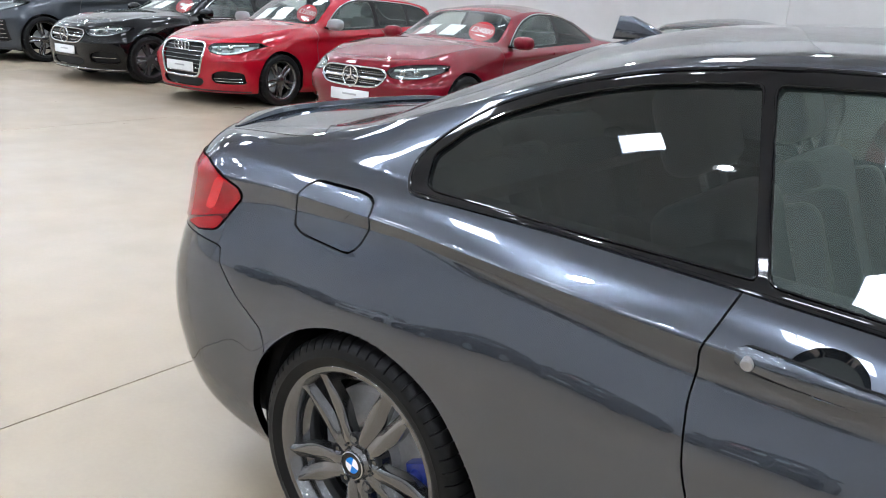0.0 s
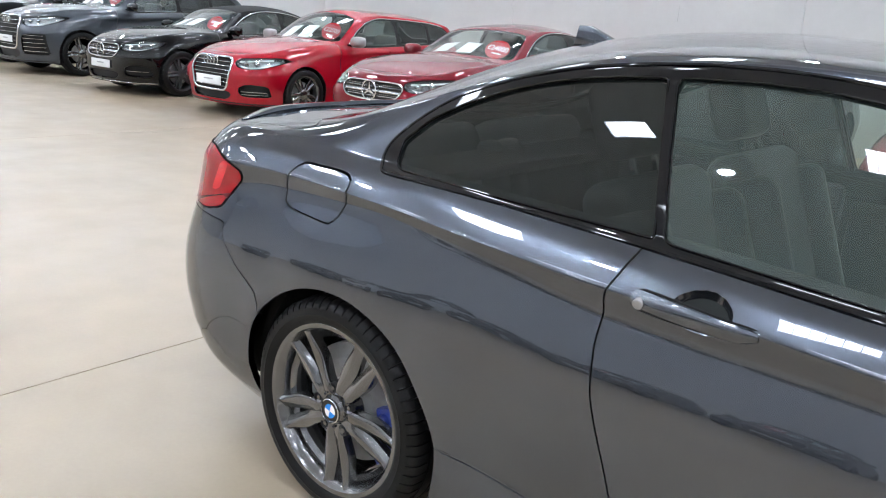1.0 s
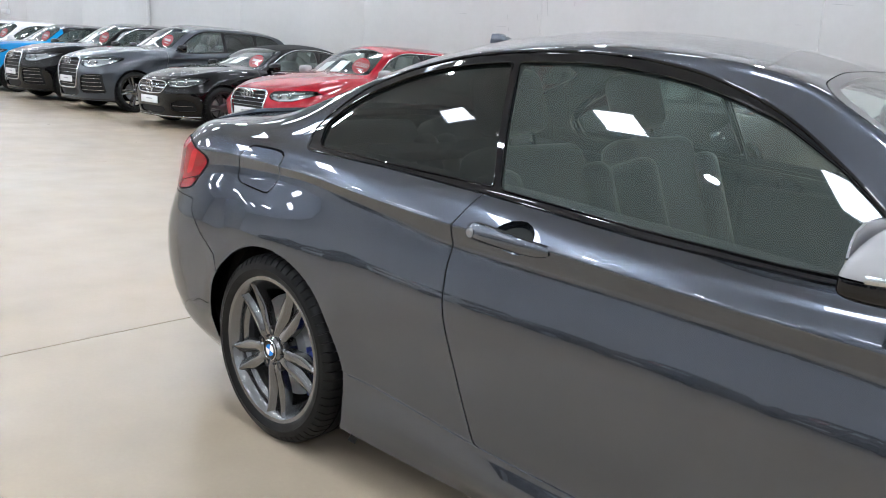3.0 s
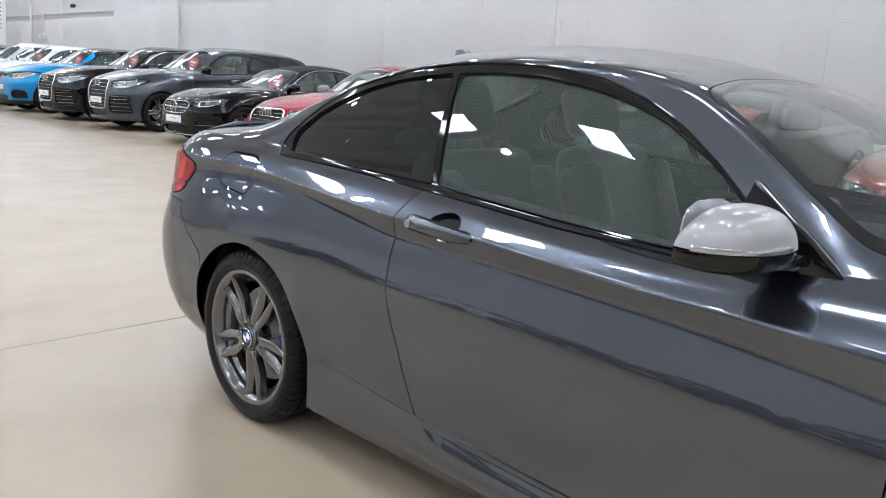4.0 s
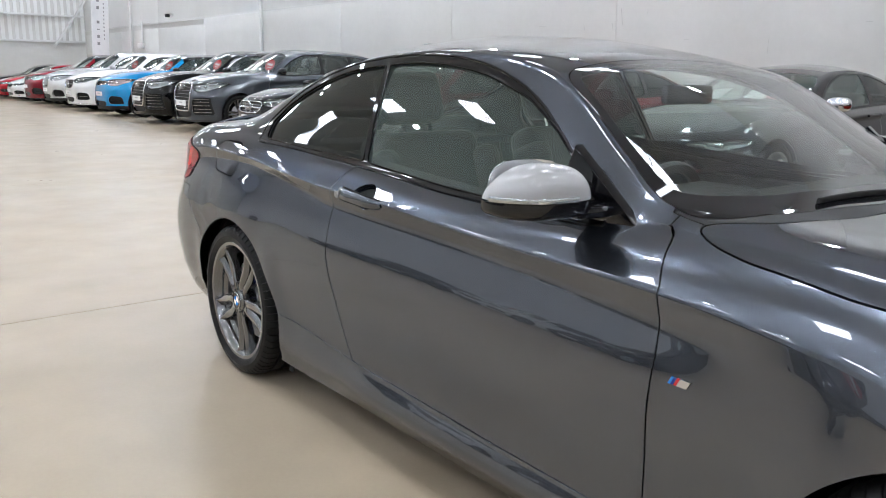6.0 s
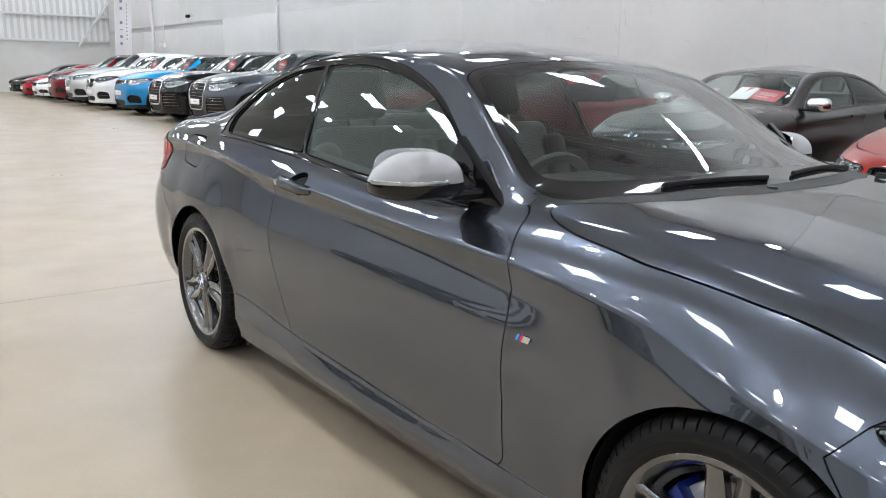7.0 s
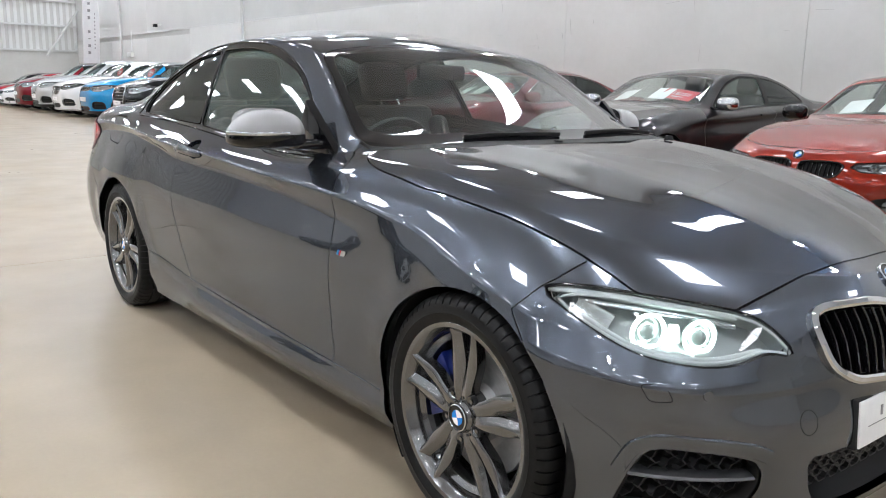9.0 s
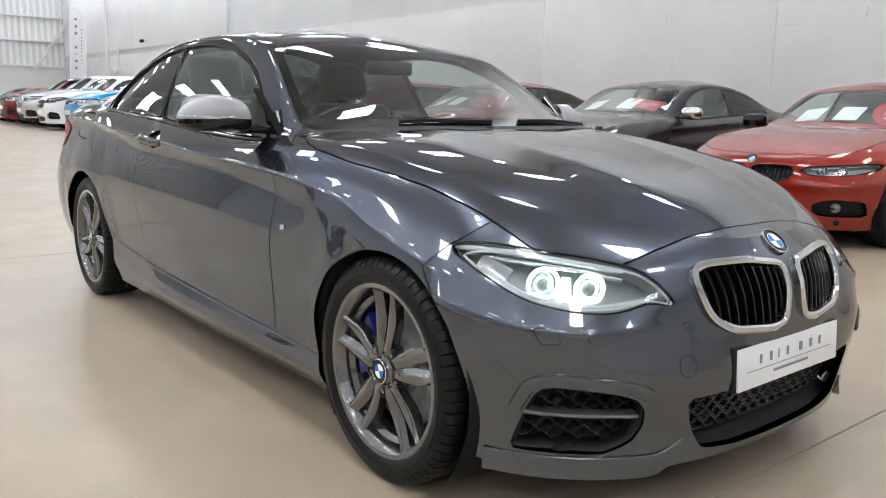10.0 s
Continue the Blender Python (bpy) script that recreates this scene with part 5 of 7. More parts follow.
        # wheel wells
        for cx, r, _ in COUPE["arches"]:
            bm = lathe(([(r + 0.06, 0.80), (r + 0.03, 0.80)] if cx < 1 else [(r + 0.014, 0.84)]) + [(r + (0.03 if cx < 1 else 0.014), 0.5), (0.05, 0.48)], 40)
            bmesh.ops.bisect_plane(bm, geom=bm.verts[:] + bm.edges[:] + bm.faces[:], plane_co=(0, 0, -0.22), plane_no=(0, 0, -1), clear_outer=True)
            bm = moved(bm, Matrix.Translation((cx, 0, 0.318)) @ Matrix.Diagonal((1, side, 1, 1)))
            bmesh.ops.recalc_face_normals(bm, faces=bm.faces)
            part("wheel_liner", bm, LINER, car, "black wheel arch liner")
    # middle intake and number plate
    mouth_ob = put("lower_intake", sk.mesh("lower_intake", mouth, MATT_BLACK, (1, -1), 0.0, -0.08), car, "black honeycomb lower intake")
    box_bm = bmesh.new()
    tops = []
    for y in np.linspace(-0.45, 0.45, 19):
        p, n = front_at(abs(y), 0.2)
        tops.append([box_bm.verts.new(c) for c in ((p.x - 0.012, y, 0.18), (3.23, y, 0.22), (3.23, y, 0.40))])
    for a, b in zip(tops, tops[1:]):
        for j in range(2):
            box_bm.faces.new((a[j], a[j + 1], b[j + 1], b[j]))
    part("intake_tray", box_bm, MATT_BLACK, mouth_ob)
    cells = []
    for r_, z in enumerate(np.arange(0.240, 0.36, 0.0195)):
        for y in np.arange(-0.44 + 0.0245 * (r_ % 2), 0.44, 0.049):
            if inside(duct, np.array([abs(y)]), np.array([z]))[0] < -0.002:
                p, n = front_at(abs(y), z)
                cells.append((p.x - 0.060, y, z))
    part("intake_mesh", honeycomb(cells, 0.0325, 0.0185, 0.16, 0.02), MESH_GREY, mouth_ob, smooth=False)
    plate = part("number_plate", box((0.006, 0.52, 0.111), (0, 0, 0), 0.002), PLATE_WHITE, car, "white dealer plate with grey lettering bars", pose(3.403, 0, 0.395, 0, -4, 0))
    part("plate_holder", box((0.02, 0.53, 0.12), (-0.014, 0, 0), 0.004), MATT_BLACK, plate)
    for y, w in zip((-0.155, -0.105, -0.066, -0.02, 0.05, 0.105, 0.155), (0.010, 0.012, 0.003, 0.010, 0.015, 0.012, 0.010)):
        part("lettering_bar", box((0.002, w, 0.024), (0.0036, y, 0.016)), INK_GREY, plate)
    part("rule", box((0.002, 0.44, 0.0015), (0.0036, 0, -0.010)), INK_GREY, plate)
    part("lettering_bar", box((0.002, 0.18, 0.007), (0.0036, 0, -0.026)), INK_GREY, plate)
    roundel(car, 0.041, Matrix.Translation((3.3265, 0, 0.6935)) @ Vector((0.66, 0, 0.75)).to_track_quat("-Y", "Z").to_matrix().to_4x4())

    # door handles, badge, mirrors
    def side_at(x, z):
        return sk.near("y", x, z, SIDE)
    for side, door_ob in zip((-1, 1), doors):
        flipped = Matrix.Diagonal((1, side, 1, 1))
        wide = curve((0, 0.012), (0.06, 0.0185), (0.2, 0.0195), (0.6, 0.0175), (0.9, 0.0145), (1.0, 0.008))
        proud = curve((0, 0.003), (0.1, 0.014), (0.3, 0.024), (0.7, 0.024), (0.9, 0.015), (1.0, 0.004))
        bm, rings_h = bmesh.new(), []
        ends = [side_at(0.818 + 0.246 * t, 0.869 - 0.012 * t) for t in (0.0, 0.5, 1.0)]
        for t in np.linspace(0, 1, 19):
            share = ((1 - t) * (1 - 2 * t), 4 * t * (1 - t), t * (2 * t - 1))
            p = sum((e[0] * f for e, f in zip(ends, share)), Vector())
            n = sum((e[1] * f for e, f in zip(ends, share)), Vector()).normalized()
            up = Vector((0, 0, 1)) - n * n.z
            up.normalize()
            ring = []
            for a in np.linspace(0, 2 * math.pi, 15)[:-1]:
                c, q = math.cos(a), math.sin(a)
                flat = math.copysign(abs(q) ** 0.7, q)
                ring.append(bm.verts.new(p + up * float(wide(t)) * c + n * (float(proud(t)) - 0.007 + 0.0085 * flat)))
            rings_h.append(ring)
        for p_, q_ in zip(rings_h, rings_h[1:]):
            for j in range(14):
                bm.faces.new((p_[j], p_[(j + 1) % 14], q_[(j + 1) % 14], q_[j]))
        for end in (rings_h[0], rings_h[-1]):
            bm.faces.new(end)
        bm = moved(bm, flipped)
        bmesh.ops.recalc_face_normals(bm, faces=bm.faces)
        pull = part("door_handle", bm, GREY_PAINT, door_ob, "body-coloured pull handle")
        # Black line behind the handle's outline, added for the shaded gap there.
        seat_of = []
        for t, s_ in [(t, 1) for t in np.linspace(0.0, 1.0, 13)] + [(t, -1) for t in np.linspace(1.0, 0.0, 13)]:
            share = ((1 - t) * (1 - 2 * t), 4 * t * (1 - t), t * (2 * t - 1))
            p = sum((e[0] * f for e, f in zip(ends, share)), Vector())
            n = sum((e[1] * f for e, f in zip(ends, share)), Vector()).normalized()
            seat_of.append((p + (Vector((0, 0, 1)) - n * n.z).normalized() * s_ * (float(wide(t)) + 0.001) + n * (float(proud(t)) - 0.013), n))
        part("handle_dark_edge", sweep([Vector((p.x, side * p.y, p.z)) for p, n in seat_of], [Vector((n.x, side * n.y, n.z)) for p, n in seat_of], 0.0045, 0.001), MATT_BLACK, pull, "thin black line added for the dark gap round the handle")
        bm, rings_h = bmesh.new(), []
        for rho in (1.0, 0.93, 0.8, 0.6, 0.35, 0.1):
            ring = []
            for a in np.linspace(0, 2 * math.pi, 29)[:-1]:
                p, n = side_at(0.953 + 0.060 * rho * math.cos(a), 0.868 + 0.039 * rho * math.sin(a))
                ring.append(bm.verts.new(p - n * (0.045 * (1 - rho ** 3))))
            rings_h.append(ring)
        for p_, q_ in zip(rings_h, rings_h[1:]):
            for j in range(28):
                bm.faces.new((p_[j], p_[(j + 1) % 28], q_[(j + 1) % 28], q_[j]))
        bm.faces.new(rings_h[-1])
        bm = moved(bm, flipped)
        bmesh.ops.recalc_face_normals(bm, faces=bm.faces)
        if bm.faces[-1].normal.y * side < 0:
            bmesh.ops.reverse_faces(bm, faces=bm.faces)
        part("handle_recess", bm, GREY_PAINT, door_ob, "scooped recess behind the handle")
        if side < 0:
            p, n = side_at(0.842, 0.868)
            part("door_lock", moved(lathe([(0.0, -0.0235), (0.0085, -0.0235), (0.0105, -0.022), (0.011, -0.003)], 28), pose(p.x, -p.y, p.z, 12, 0, 0)), SATIN_SILVER, door_ob, "round silver key lock")
        # wing badge in three stripes and a silver block
        p, n = side_at(2.148, 0.649)
        for k_, (mat, w) in enumerate(((BADGE_BLUE, 0.006), (BADGE_NAVY, 0.006), (BADGE_RED, 0.006), (CHROME, 0.024))):
            off = (-0.02, -0.013, -0.006, 0.01)[k_]
            bm = slab([(off - w / 2 - 0.004, -0.008), (off + w / 2 - 0.004, -0.008), (off + w / 2 + 0.004, 0.008), (off - w / 2 + 0.004, 0.008)], 0.004, axis="y")
            part("wing_badge", moved(bm, flipped @ pose(p.x, p.y + 0.003, p.z, 0, 0, 180) @ Matrix.Diagonal((-1, 1, 1, 1))), mat, car, "small tricolour wing badge")
        build_mirror(car, side)
    # spoiler lip, aerial fin, wipers
    run = np.linspace(0, 1, 15)
    half = [sk.near("z", x, y, TOP) for x, y in zip(curve((0, -0.74), (0.25, -0.82), (0.6, -0.88), (1, -0.90))(run), 0.60 * (1 - run))]
    whole = [(Vector((p.x, -p.y, p.z)), t) for (p, n), t in zip(half, run)] + [(p, t) for (p, n), t in list(zip(half, run))[-2::-1]]
    part("boot_spoiler", sweep([p for p, t in whole], [Vector((-0.3, 0, 1)).normalized()] * len(whole), 0.11, 0.02, closed=False, size=[0.15 + 0.85 * min(1, t / 0.3) for p, t in whole]), GREY_PAINT, car, "slim boot lip spoiler")
    fin = slab([(-0.10, 0), (0.09, 0), (0.03, 0.028), (-0.05, 0.062), (-0.085, 0.062)], 0.03, 0.008, "y")
    part("aerial_fin", moved(fin, pose(0.22, 0.015, float(COUPE["centre"](0.22)) - 0.008, 0, 0, 0) @ pose(0, -0.03, 0)), GREY_PAINT, car, "roof aerial fin")
    for y0, y1, x0, x1 in ((-0.04, -0.42, 2.235, 2.18), (0.54, 0.10, 2.16, 2.225)):
        line = []
        for t in np.linspace(0, 1, 9):
            y = y0 + (y1 - y0) * t
            p, n = sk.near("z", x0 + (x1 - x0) * t - 0.02, abs(y), TOP)
            line.append((Vector((p.x, y, p.z)) + Vector((n.x, -n.y if y < 0 else n.y, n.z)) * 0.006, n))
        part("wiper", sweep([p for p, n in line], [n for p, n in line], 0.009, 0.008, closed=False), MATT_BLACK, car, "black wiper blade and arm")
    for y in (-0.10, 0.50):
        part("wiper_pivot", moved(lathe([(0.0, 0.016), (0.014, 0.016), (0.018, 0.0)], 14, "z"), pose(2.27, y, float(COUPE["centre"](2.27)) - 0.012)), MATT_BLACK, car)
    # sensors and tow eye cover
    for y, z, r in ((0.656, 0.515, 0.011),):
        for side in (-1, 1):
            p, n = front_at(y, z)
            m = Matrix.Translation((p.x, side * p.y, p.z)) @ Vector((n.x, side * n.y, n.z)).to_track_quat("-Y", "Z").to_matrix().to_4x4()
            part("parking_sensor", moved(lathe([(0.0, -0.002), (r, -0.002), (r + 0.002, 0.002)], 20), m), GREY_PAINT, car)
    eye = [front_at(0.419 + 0.027 * math.cos(a), 0.431 + 0.027 * math.sin(a)) for a in np.linspace(0, 2 * math.pi, 25)[:-1]]
    part("tow_eye_cover", sweep([Vector((p.x, -p.y, p.z)) for p, n in eye], [Vector((n.x, -n.y, n.z)) for p, n in eye], 0.002, 0.0006), MATT_BLACK, car, "round tow eye cover")
    # underside
    part("underbody", box((4.0, 1.36, 0.06), (1.2, 0, 0.21), 0.02), LINER, car, "black underbody tray")
    # Added box: keeps the gap between rear tyre and bumper dark.
    part("rear_blocker", box((0.27, 1.42, 0.34), (-0.565, 0, 0.38), 0.03), LINER, car, "added black box that blocks the view of lit floor under the boot")
    part("cabin_floor", box((2.6, 1.5, 0.04), (0.95, 0, 0.29), 0.01), CABIN, car, "dark carpeted cabin floor")
    # cabin
    for side in (-1, 1):
        part("door_card", box((1.25, 0.06, 0.52), (1.45, side * 0.755, 0.60), 0.025), CABIN, car, "dark door lining")
        part("quarter_card", box((0.85, 0.06, 0.5), (0.38, side * 0.735, 0.66), 0.025), CABIN, car)
    part("parcel_shelf", box((0.55, 1.3, 0.04), (-0.2, 0, 0.93), 0.015), CABIN, car, "dark parcel shelf")
    part("dashboard", moved(joined(box((0.42, 1.42, 0.12), (1.93, 0, 0.865), 0.045, 3), box((0.25, 1.42, 0.30), (1.86, 0, 0.72), 0.05, 3), box((0.2, 0.36, 0.05), (1.80, -0.37, 0.935), 0.024, 3)), pose(0, 0, 0)), CABIN, car, "dark soft dashboard with hooded dials")
    part("centre_console", box((1.1, 0.24, 0.22), (1.25, 0, 0.42), 0.04), CABIN, car)
    wheel_at = Matrix.Translation((1.66, -0.37, 0.84)) @ Matrix.Rotation(radians(-66), 4, "Y")
    ring = [(0.185 * math.cos(a), 0.185 * math.sin(a), 0) for a in np.linspace(0, 2 * math.pi, 41)[:-1]]
    part("steering_wheel", moved(joined(sweep(ring, [(0, 0, 1)] * 40, 0.032, 0.014), box((0.14, 0.16, 0.04), (0, 0, -0.01), 0.018), box((0.03, 0.34, 0.018), (0, 0, 0), 0.006), box((0.17, 0.05, 0.018), (-0.09, 0, 0), 0.006)), wheel_at), LEATHER, car, "black leather steering wheel")
    part("rear_view_mirror", box((0.03, 0.24, 0.06), (1.50, 0, 1.19), 0.014), MATT_BLACK, car)
    # wheels
    for x, y, r, w, t, grip in ((0.0, 0.757, 0.315, 0.235, 0.227, -0.25), (2.69, 0.758, 0.318, 0.222, -0.314, 2.95)):
        for side in (-1, 1):
            wheel_for(car, x, side * y, r, w, 0.236, "double", RIM_GREY, True, t, grip)
    for x, y, width, is_rear in ((1.02, -0.37, 0.52, False), (1.02, 0.37, 0.52, False), (0.18, -0.33, 0.62, True), (0.18, 0.33, 0.62, True)):
        cabin_seat("front_seat" if not is_rear else "rear_seat", x, y, width, is_rear)
    return car


def build_mirror(car, side):
    """A wing mirror: silver cap, clear indicator strip, black foot."""
    flipped = Matrix.Diagonal((1, side, 1, 1))
    bm = bmesh.new()
    bmesh.ops.create_uvsphere(bm, u_segments=40, v_segments=24, radius=1)
    for v in bm.verts:
        x, y, z = v.co
        fx = math.copysign(abs(x) ** 0.75, x) * (0.09 if x > 0 else 0.05)
        fy = math.copysign(abs(y) ** 0.66, y) * 0.122
        fz = abs(z) ** 0.78 * (0.094 * (1 - 0.30 * max(0, y) ** 1.6) if z > 0 else -0.028)
        v.co = Vector((fx * (1 - 0.12 * max(0, y)) - 0.03 * max(0, y) ** 2, fy, fz))
    cap, foot = bm.copy(), bm
    bmesh.ops.bisect_plane(cap, geom=cap.verts[:] + cap.edges[:] + cap.faces[:], plane_co=(0, 0, 0.018), plane_no=(0, 0, -1), clear_outer=True)
    bmesh.ops.bisect_plane(foot, geom=foot.verts[:] + foot.edges[:] + foot.faces[:], plane_co=(0, 0, 0.015), plane_no=(0, 0, 1), clear_outer=True)
    at = flipped @ (pose(1.78, 0.922, 0.962, 0, 0, 8) if side < 0 else pose(1.72, 0.83, 0.955, 0, 0, 78))
    top = part("wing_mirror", moved(cap, at), SATIN_SILVER, car, "silver-capped wing mirror on a black foot" if side < 0 else "folded silver-capped wing mirror")
    part("mirror_base", moved(foot, at), GLOSS_BLACK, top)
    strip = [(0.088 * abs(math.cos(a)) ** 0.85 * (1 - 0.12 * max(0, math.sin(a))) - 0.03 * max(0, math.sin(a)) ** 2, math.copysign(abs(math.sin(a)) ** 0.8, math.sin(a)) * 0.126) for a in np.linspace(-0.3, 1.3, 14)]
    part("indicator_strip", moved(sweep([(x, y, 0.022) for x, y in strip], [Vector((x / 0.106, y / 0.128, 0)).normalized() for x, y in strip], 0.013, 0.004, closed=False), at), LAMP_BOWL, top)
    part("mirror_arm", moved(joined(box((0.09, 0.16, 0.03), (0.01, -0.15, -0.018), 0.012)), at), GLOSS_BLACK, top)
    part("mirror_foot", moved(slab([(-0.17, 0.0), (0.09, -0.03), (0.10, -0.01), (-0.10, 0.16)], 0.03, 0.008, "y"), flipped @ pose(1.83, 0.755, 0.925, 0, 0, 180) @ Matrix.Diagonal((-1, 1, 1, 1))), GLOSS_BLACK, top)
    glass = moved(slab(rounded([(-0.11, -0.05), (0.11, -0.05), (0.10, 0.05), (-0.09, 0.055)], 2), 0.004, axis="x"), at @ pose(-0.046, 0, 0.045, 0, 0, 180))
    part("mirror_glass", glass, CHROME, top)


# ---- the row of parked cars along the wall ----
def mapped(kind, wheelbase, front, rear, width, belt, roof, lift):
    """The lines of another car, from the coupe's lines stretched to its size; kind 'estate' has a long roof and a steep tail."""
    xb, xa = [-0.985, 0.0, 2.69, 3.415], [-rear, 0.0, wheelbase, wheelbase + front]
    to_x = lambda x: np.interp(x, xb, xa)
    from_x = lambda x: np.interp(x, xa, xb)
    to_z = lambda z: np.interp(z, [0.0, 0.14, 0.93, 1.396], [0.0, 0.14 * belt / 0.93, belt, roof])
    ky = width / 1.77
    up = lambda c: (lambda x: to_z(c(from_x(x))))
    out = lambda c: (lambda x: ky * c(from_x(x)))
    rail, centre, lines = COUPE["rail"], COUPE["centre"], list(COUPE["lines"])
    if kind == "estate":
        rail = (curve((-0.95, 0.985), (-0.86, 1.05), (-0.7, 1.17), (-0.5, 1.245), (-0.2, 1.285), (0.3, 1.31), (0.95, 1.322), (1.25, 1.308), (1.45, 1.268), (1.6, 1.19), (1.8, 1.055), (1.95, 0.968), (2.1, 0.955), (2.4, 0.935), (2.8, 0.868), (3.1, 0.785), (3.3, 0.715)),
                curve((-0.95, 0.64), (-0.6, 0.62), (0.0, 0.60), (1.0, 0.58), (1.45, 0.575), (1.6, 0.60), (1.8, 0.655), (1.95, 0.69), (2.1, 0.62), (2.3, 0.55), (2.8, 0.50), (3.1, 0.42), (3.3, 0.35)))
        centre = curve((-0.95, 1.0), (-0.86, 1.09), (-0.7, 1.23), (-0.5, 1.315), (-0.2, 1.36), (0.4, 1.39), (0.95, 1.396), (1.25, 1.385), (1.45, 1.34), (1.8, 1.165), (2.1, 0.995), (2.2, 0.972), (2.4, 0.952), (2.8, 0.885), (3.1, 0.80), (3.3, 0.715))
    def higher(c, k):
        """A line raised towards the nose, the upper lines most."""
        share = min(1.0, max(0.0, (k - 2) / 5))
        return lambda x: c(x) + lift * share * np.clip((np.asarray(x, float) - 1.95) / 1.3, 0, 1) ** 1.2
    lines = [(higher(z, k), w) for k, (z, w) in enumerate(lines)]
    rail, centre = (higher(rail[0], 9), rail[1]), higher(centre, 9)
    spec = dict(COUPE, nose=[float(to_x(x)) for x in COUPE["nose"]], tail=[float(to_x(x)) for x in COUPE["tail"]],
                lines=[(up(z), out(w)) for z, w in lines], rail=(up(rail[0]), out(rail[1])), centre=up(centre), relief=(), house=[float(to_x(-0.35 if kind == "coupe" else -0.8)), float(to_x(2.1))])
    return spec, to_x, to_z, ky


COUPE_SIDE = [(0.0, 0.985), (-0.01, 1.045), (0.17, 1.165), (0.35, 1.23), (0.55, 1.275), (0.8, 1.30), (1.05, 1.298), (1.22, 1.275), (1.4, 1.215), (1.56, 1.125), (1.72, 1.01), (1.83, 0.915), (1.6, 0.902), (1.25, 0.918), (0.8, 0.945), (0.07, 0.975)]
ESTATE_SIDE = [(-0.55, 0.995), (-0.62, 1.04), (-0.50, 1.16), (-0.35, 1.235), (0.0, 1.275), (0.5, 1.295), (1.05, 1.298), (1.22, 1.275), (1.4, 1.215), (1.56, 1.125), (1.72, 1.01), (1.83, 0.915), (1.6, 0.902), (1.25, 0.918), (0.4, 0.955)]
HEAD = [(0.82, 0.690), (0.77, 0.716), (0.62, 0.706), (0.47, 0.682), (0.41, 0.655), (0.40, 0.615), (0.45, 0.586), (0.60, 0.576), (0.73, 0.594), (0.80, 0.645)]
HEAD_EDGED = [(0.830, 0.692), (0.775, 0.712), (0.60, 0.700), (0.43, 0.684), (0.425, 0.636), (0.455, 0.600), (0.60, 0.572), (0.73, 0.584), (0.805, 0.632)]
HEAD_LONG = [(0.835, 0.668), (0.79, 0.694), (0.62, 0.676), (0.47, 0.660), (0.395, 0.650), (0.395, 0.618), (0.46, 0.596), (0.62, 0.592), (0.74, 0.612), (0.815, 0.645)]
SCREEN = [(1.46, 0.0), (1.47, 0.30), (1.50, 0.53), (1.62, 0.58), (1.80, 0.632), (1.95, 0.67), (2.03, 0.62), (2.12, 0.40), (2.16, 0.0), (2.0, -0.3), (1.5, -0.3)]


def star(parent, r, m):
    ring = [(r * math.cos(a), 0, r * math.sin(a)) for a in np.linspace(0, 2 * math.pi, 29)[:-1]]
    bms = [sweep(ring, [(0, -1, 0)] * 28, r * 0.16, r * 0.1)]
    for k in range(3):
        a = math.pi / 2 + k * 2 * math.pi / 3
        c, s = math.cos(a), math.sin(a)
        pts = [(0.13 * r * -s, 0.13 * r * c), (r * c, r * s), (0.13 * r * s, 0.13 * r * -c)]
        bms.append(slab(pts, 0.008, axis="y"))
    part("star_badge", moved(joined(*bms), m), CHROME, parent, "chrome star badge in a ring")


def rings(parent, r, m):
    for k in range(4):
        ring = [(r * math.cos(a) + (k - 1.5) * r * 1.45, 0, r * math.sin(a)) for a in np.linspace(0, 2 * math.pi, 21)[:-1]]
        part("ring_badge", moved(sweep(ring, [(0, -1, 0)] * 20, r * 0.26, r * 0.12), m), CHROME, parent, "chrome ring badge")


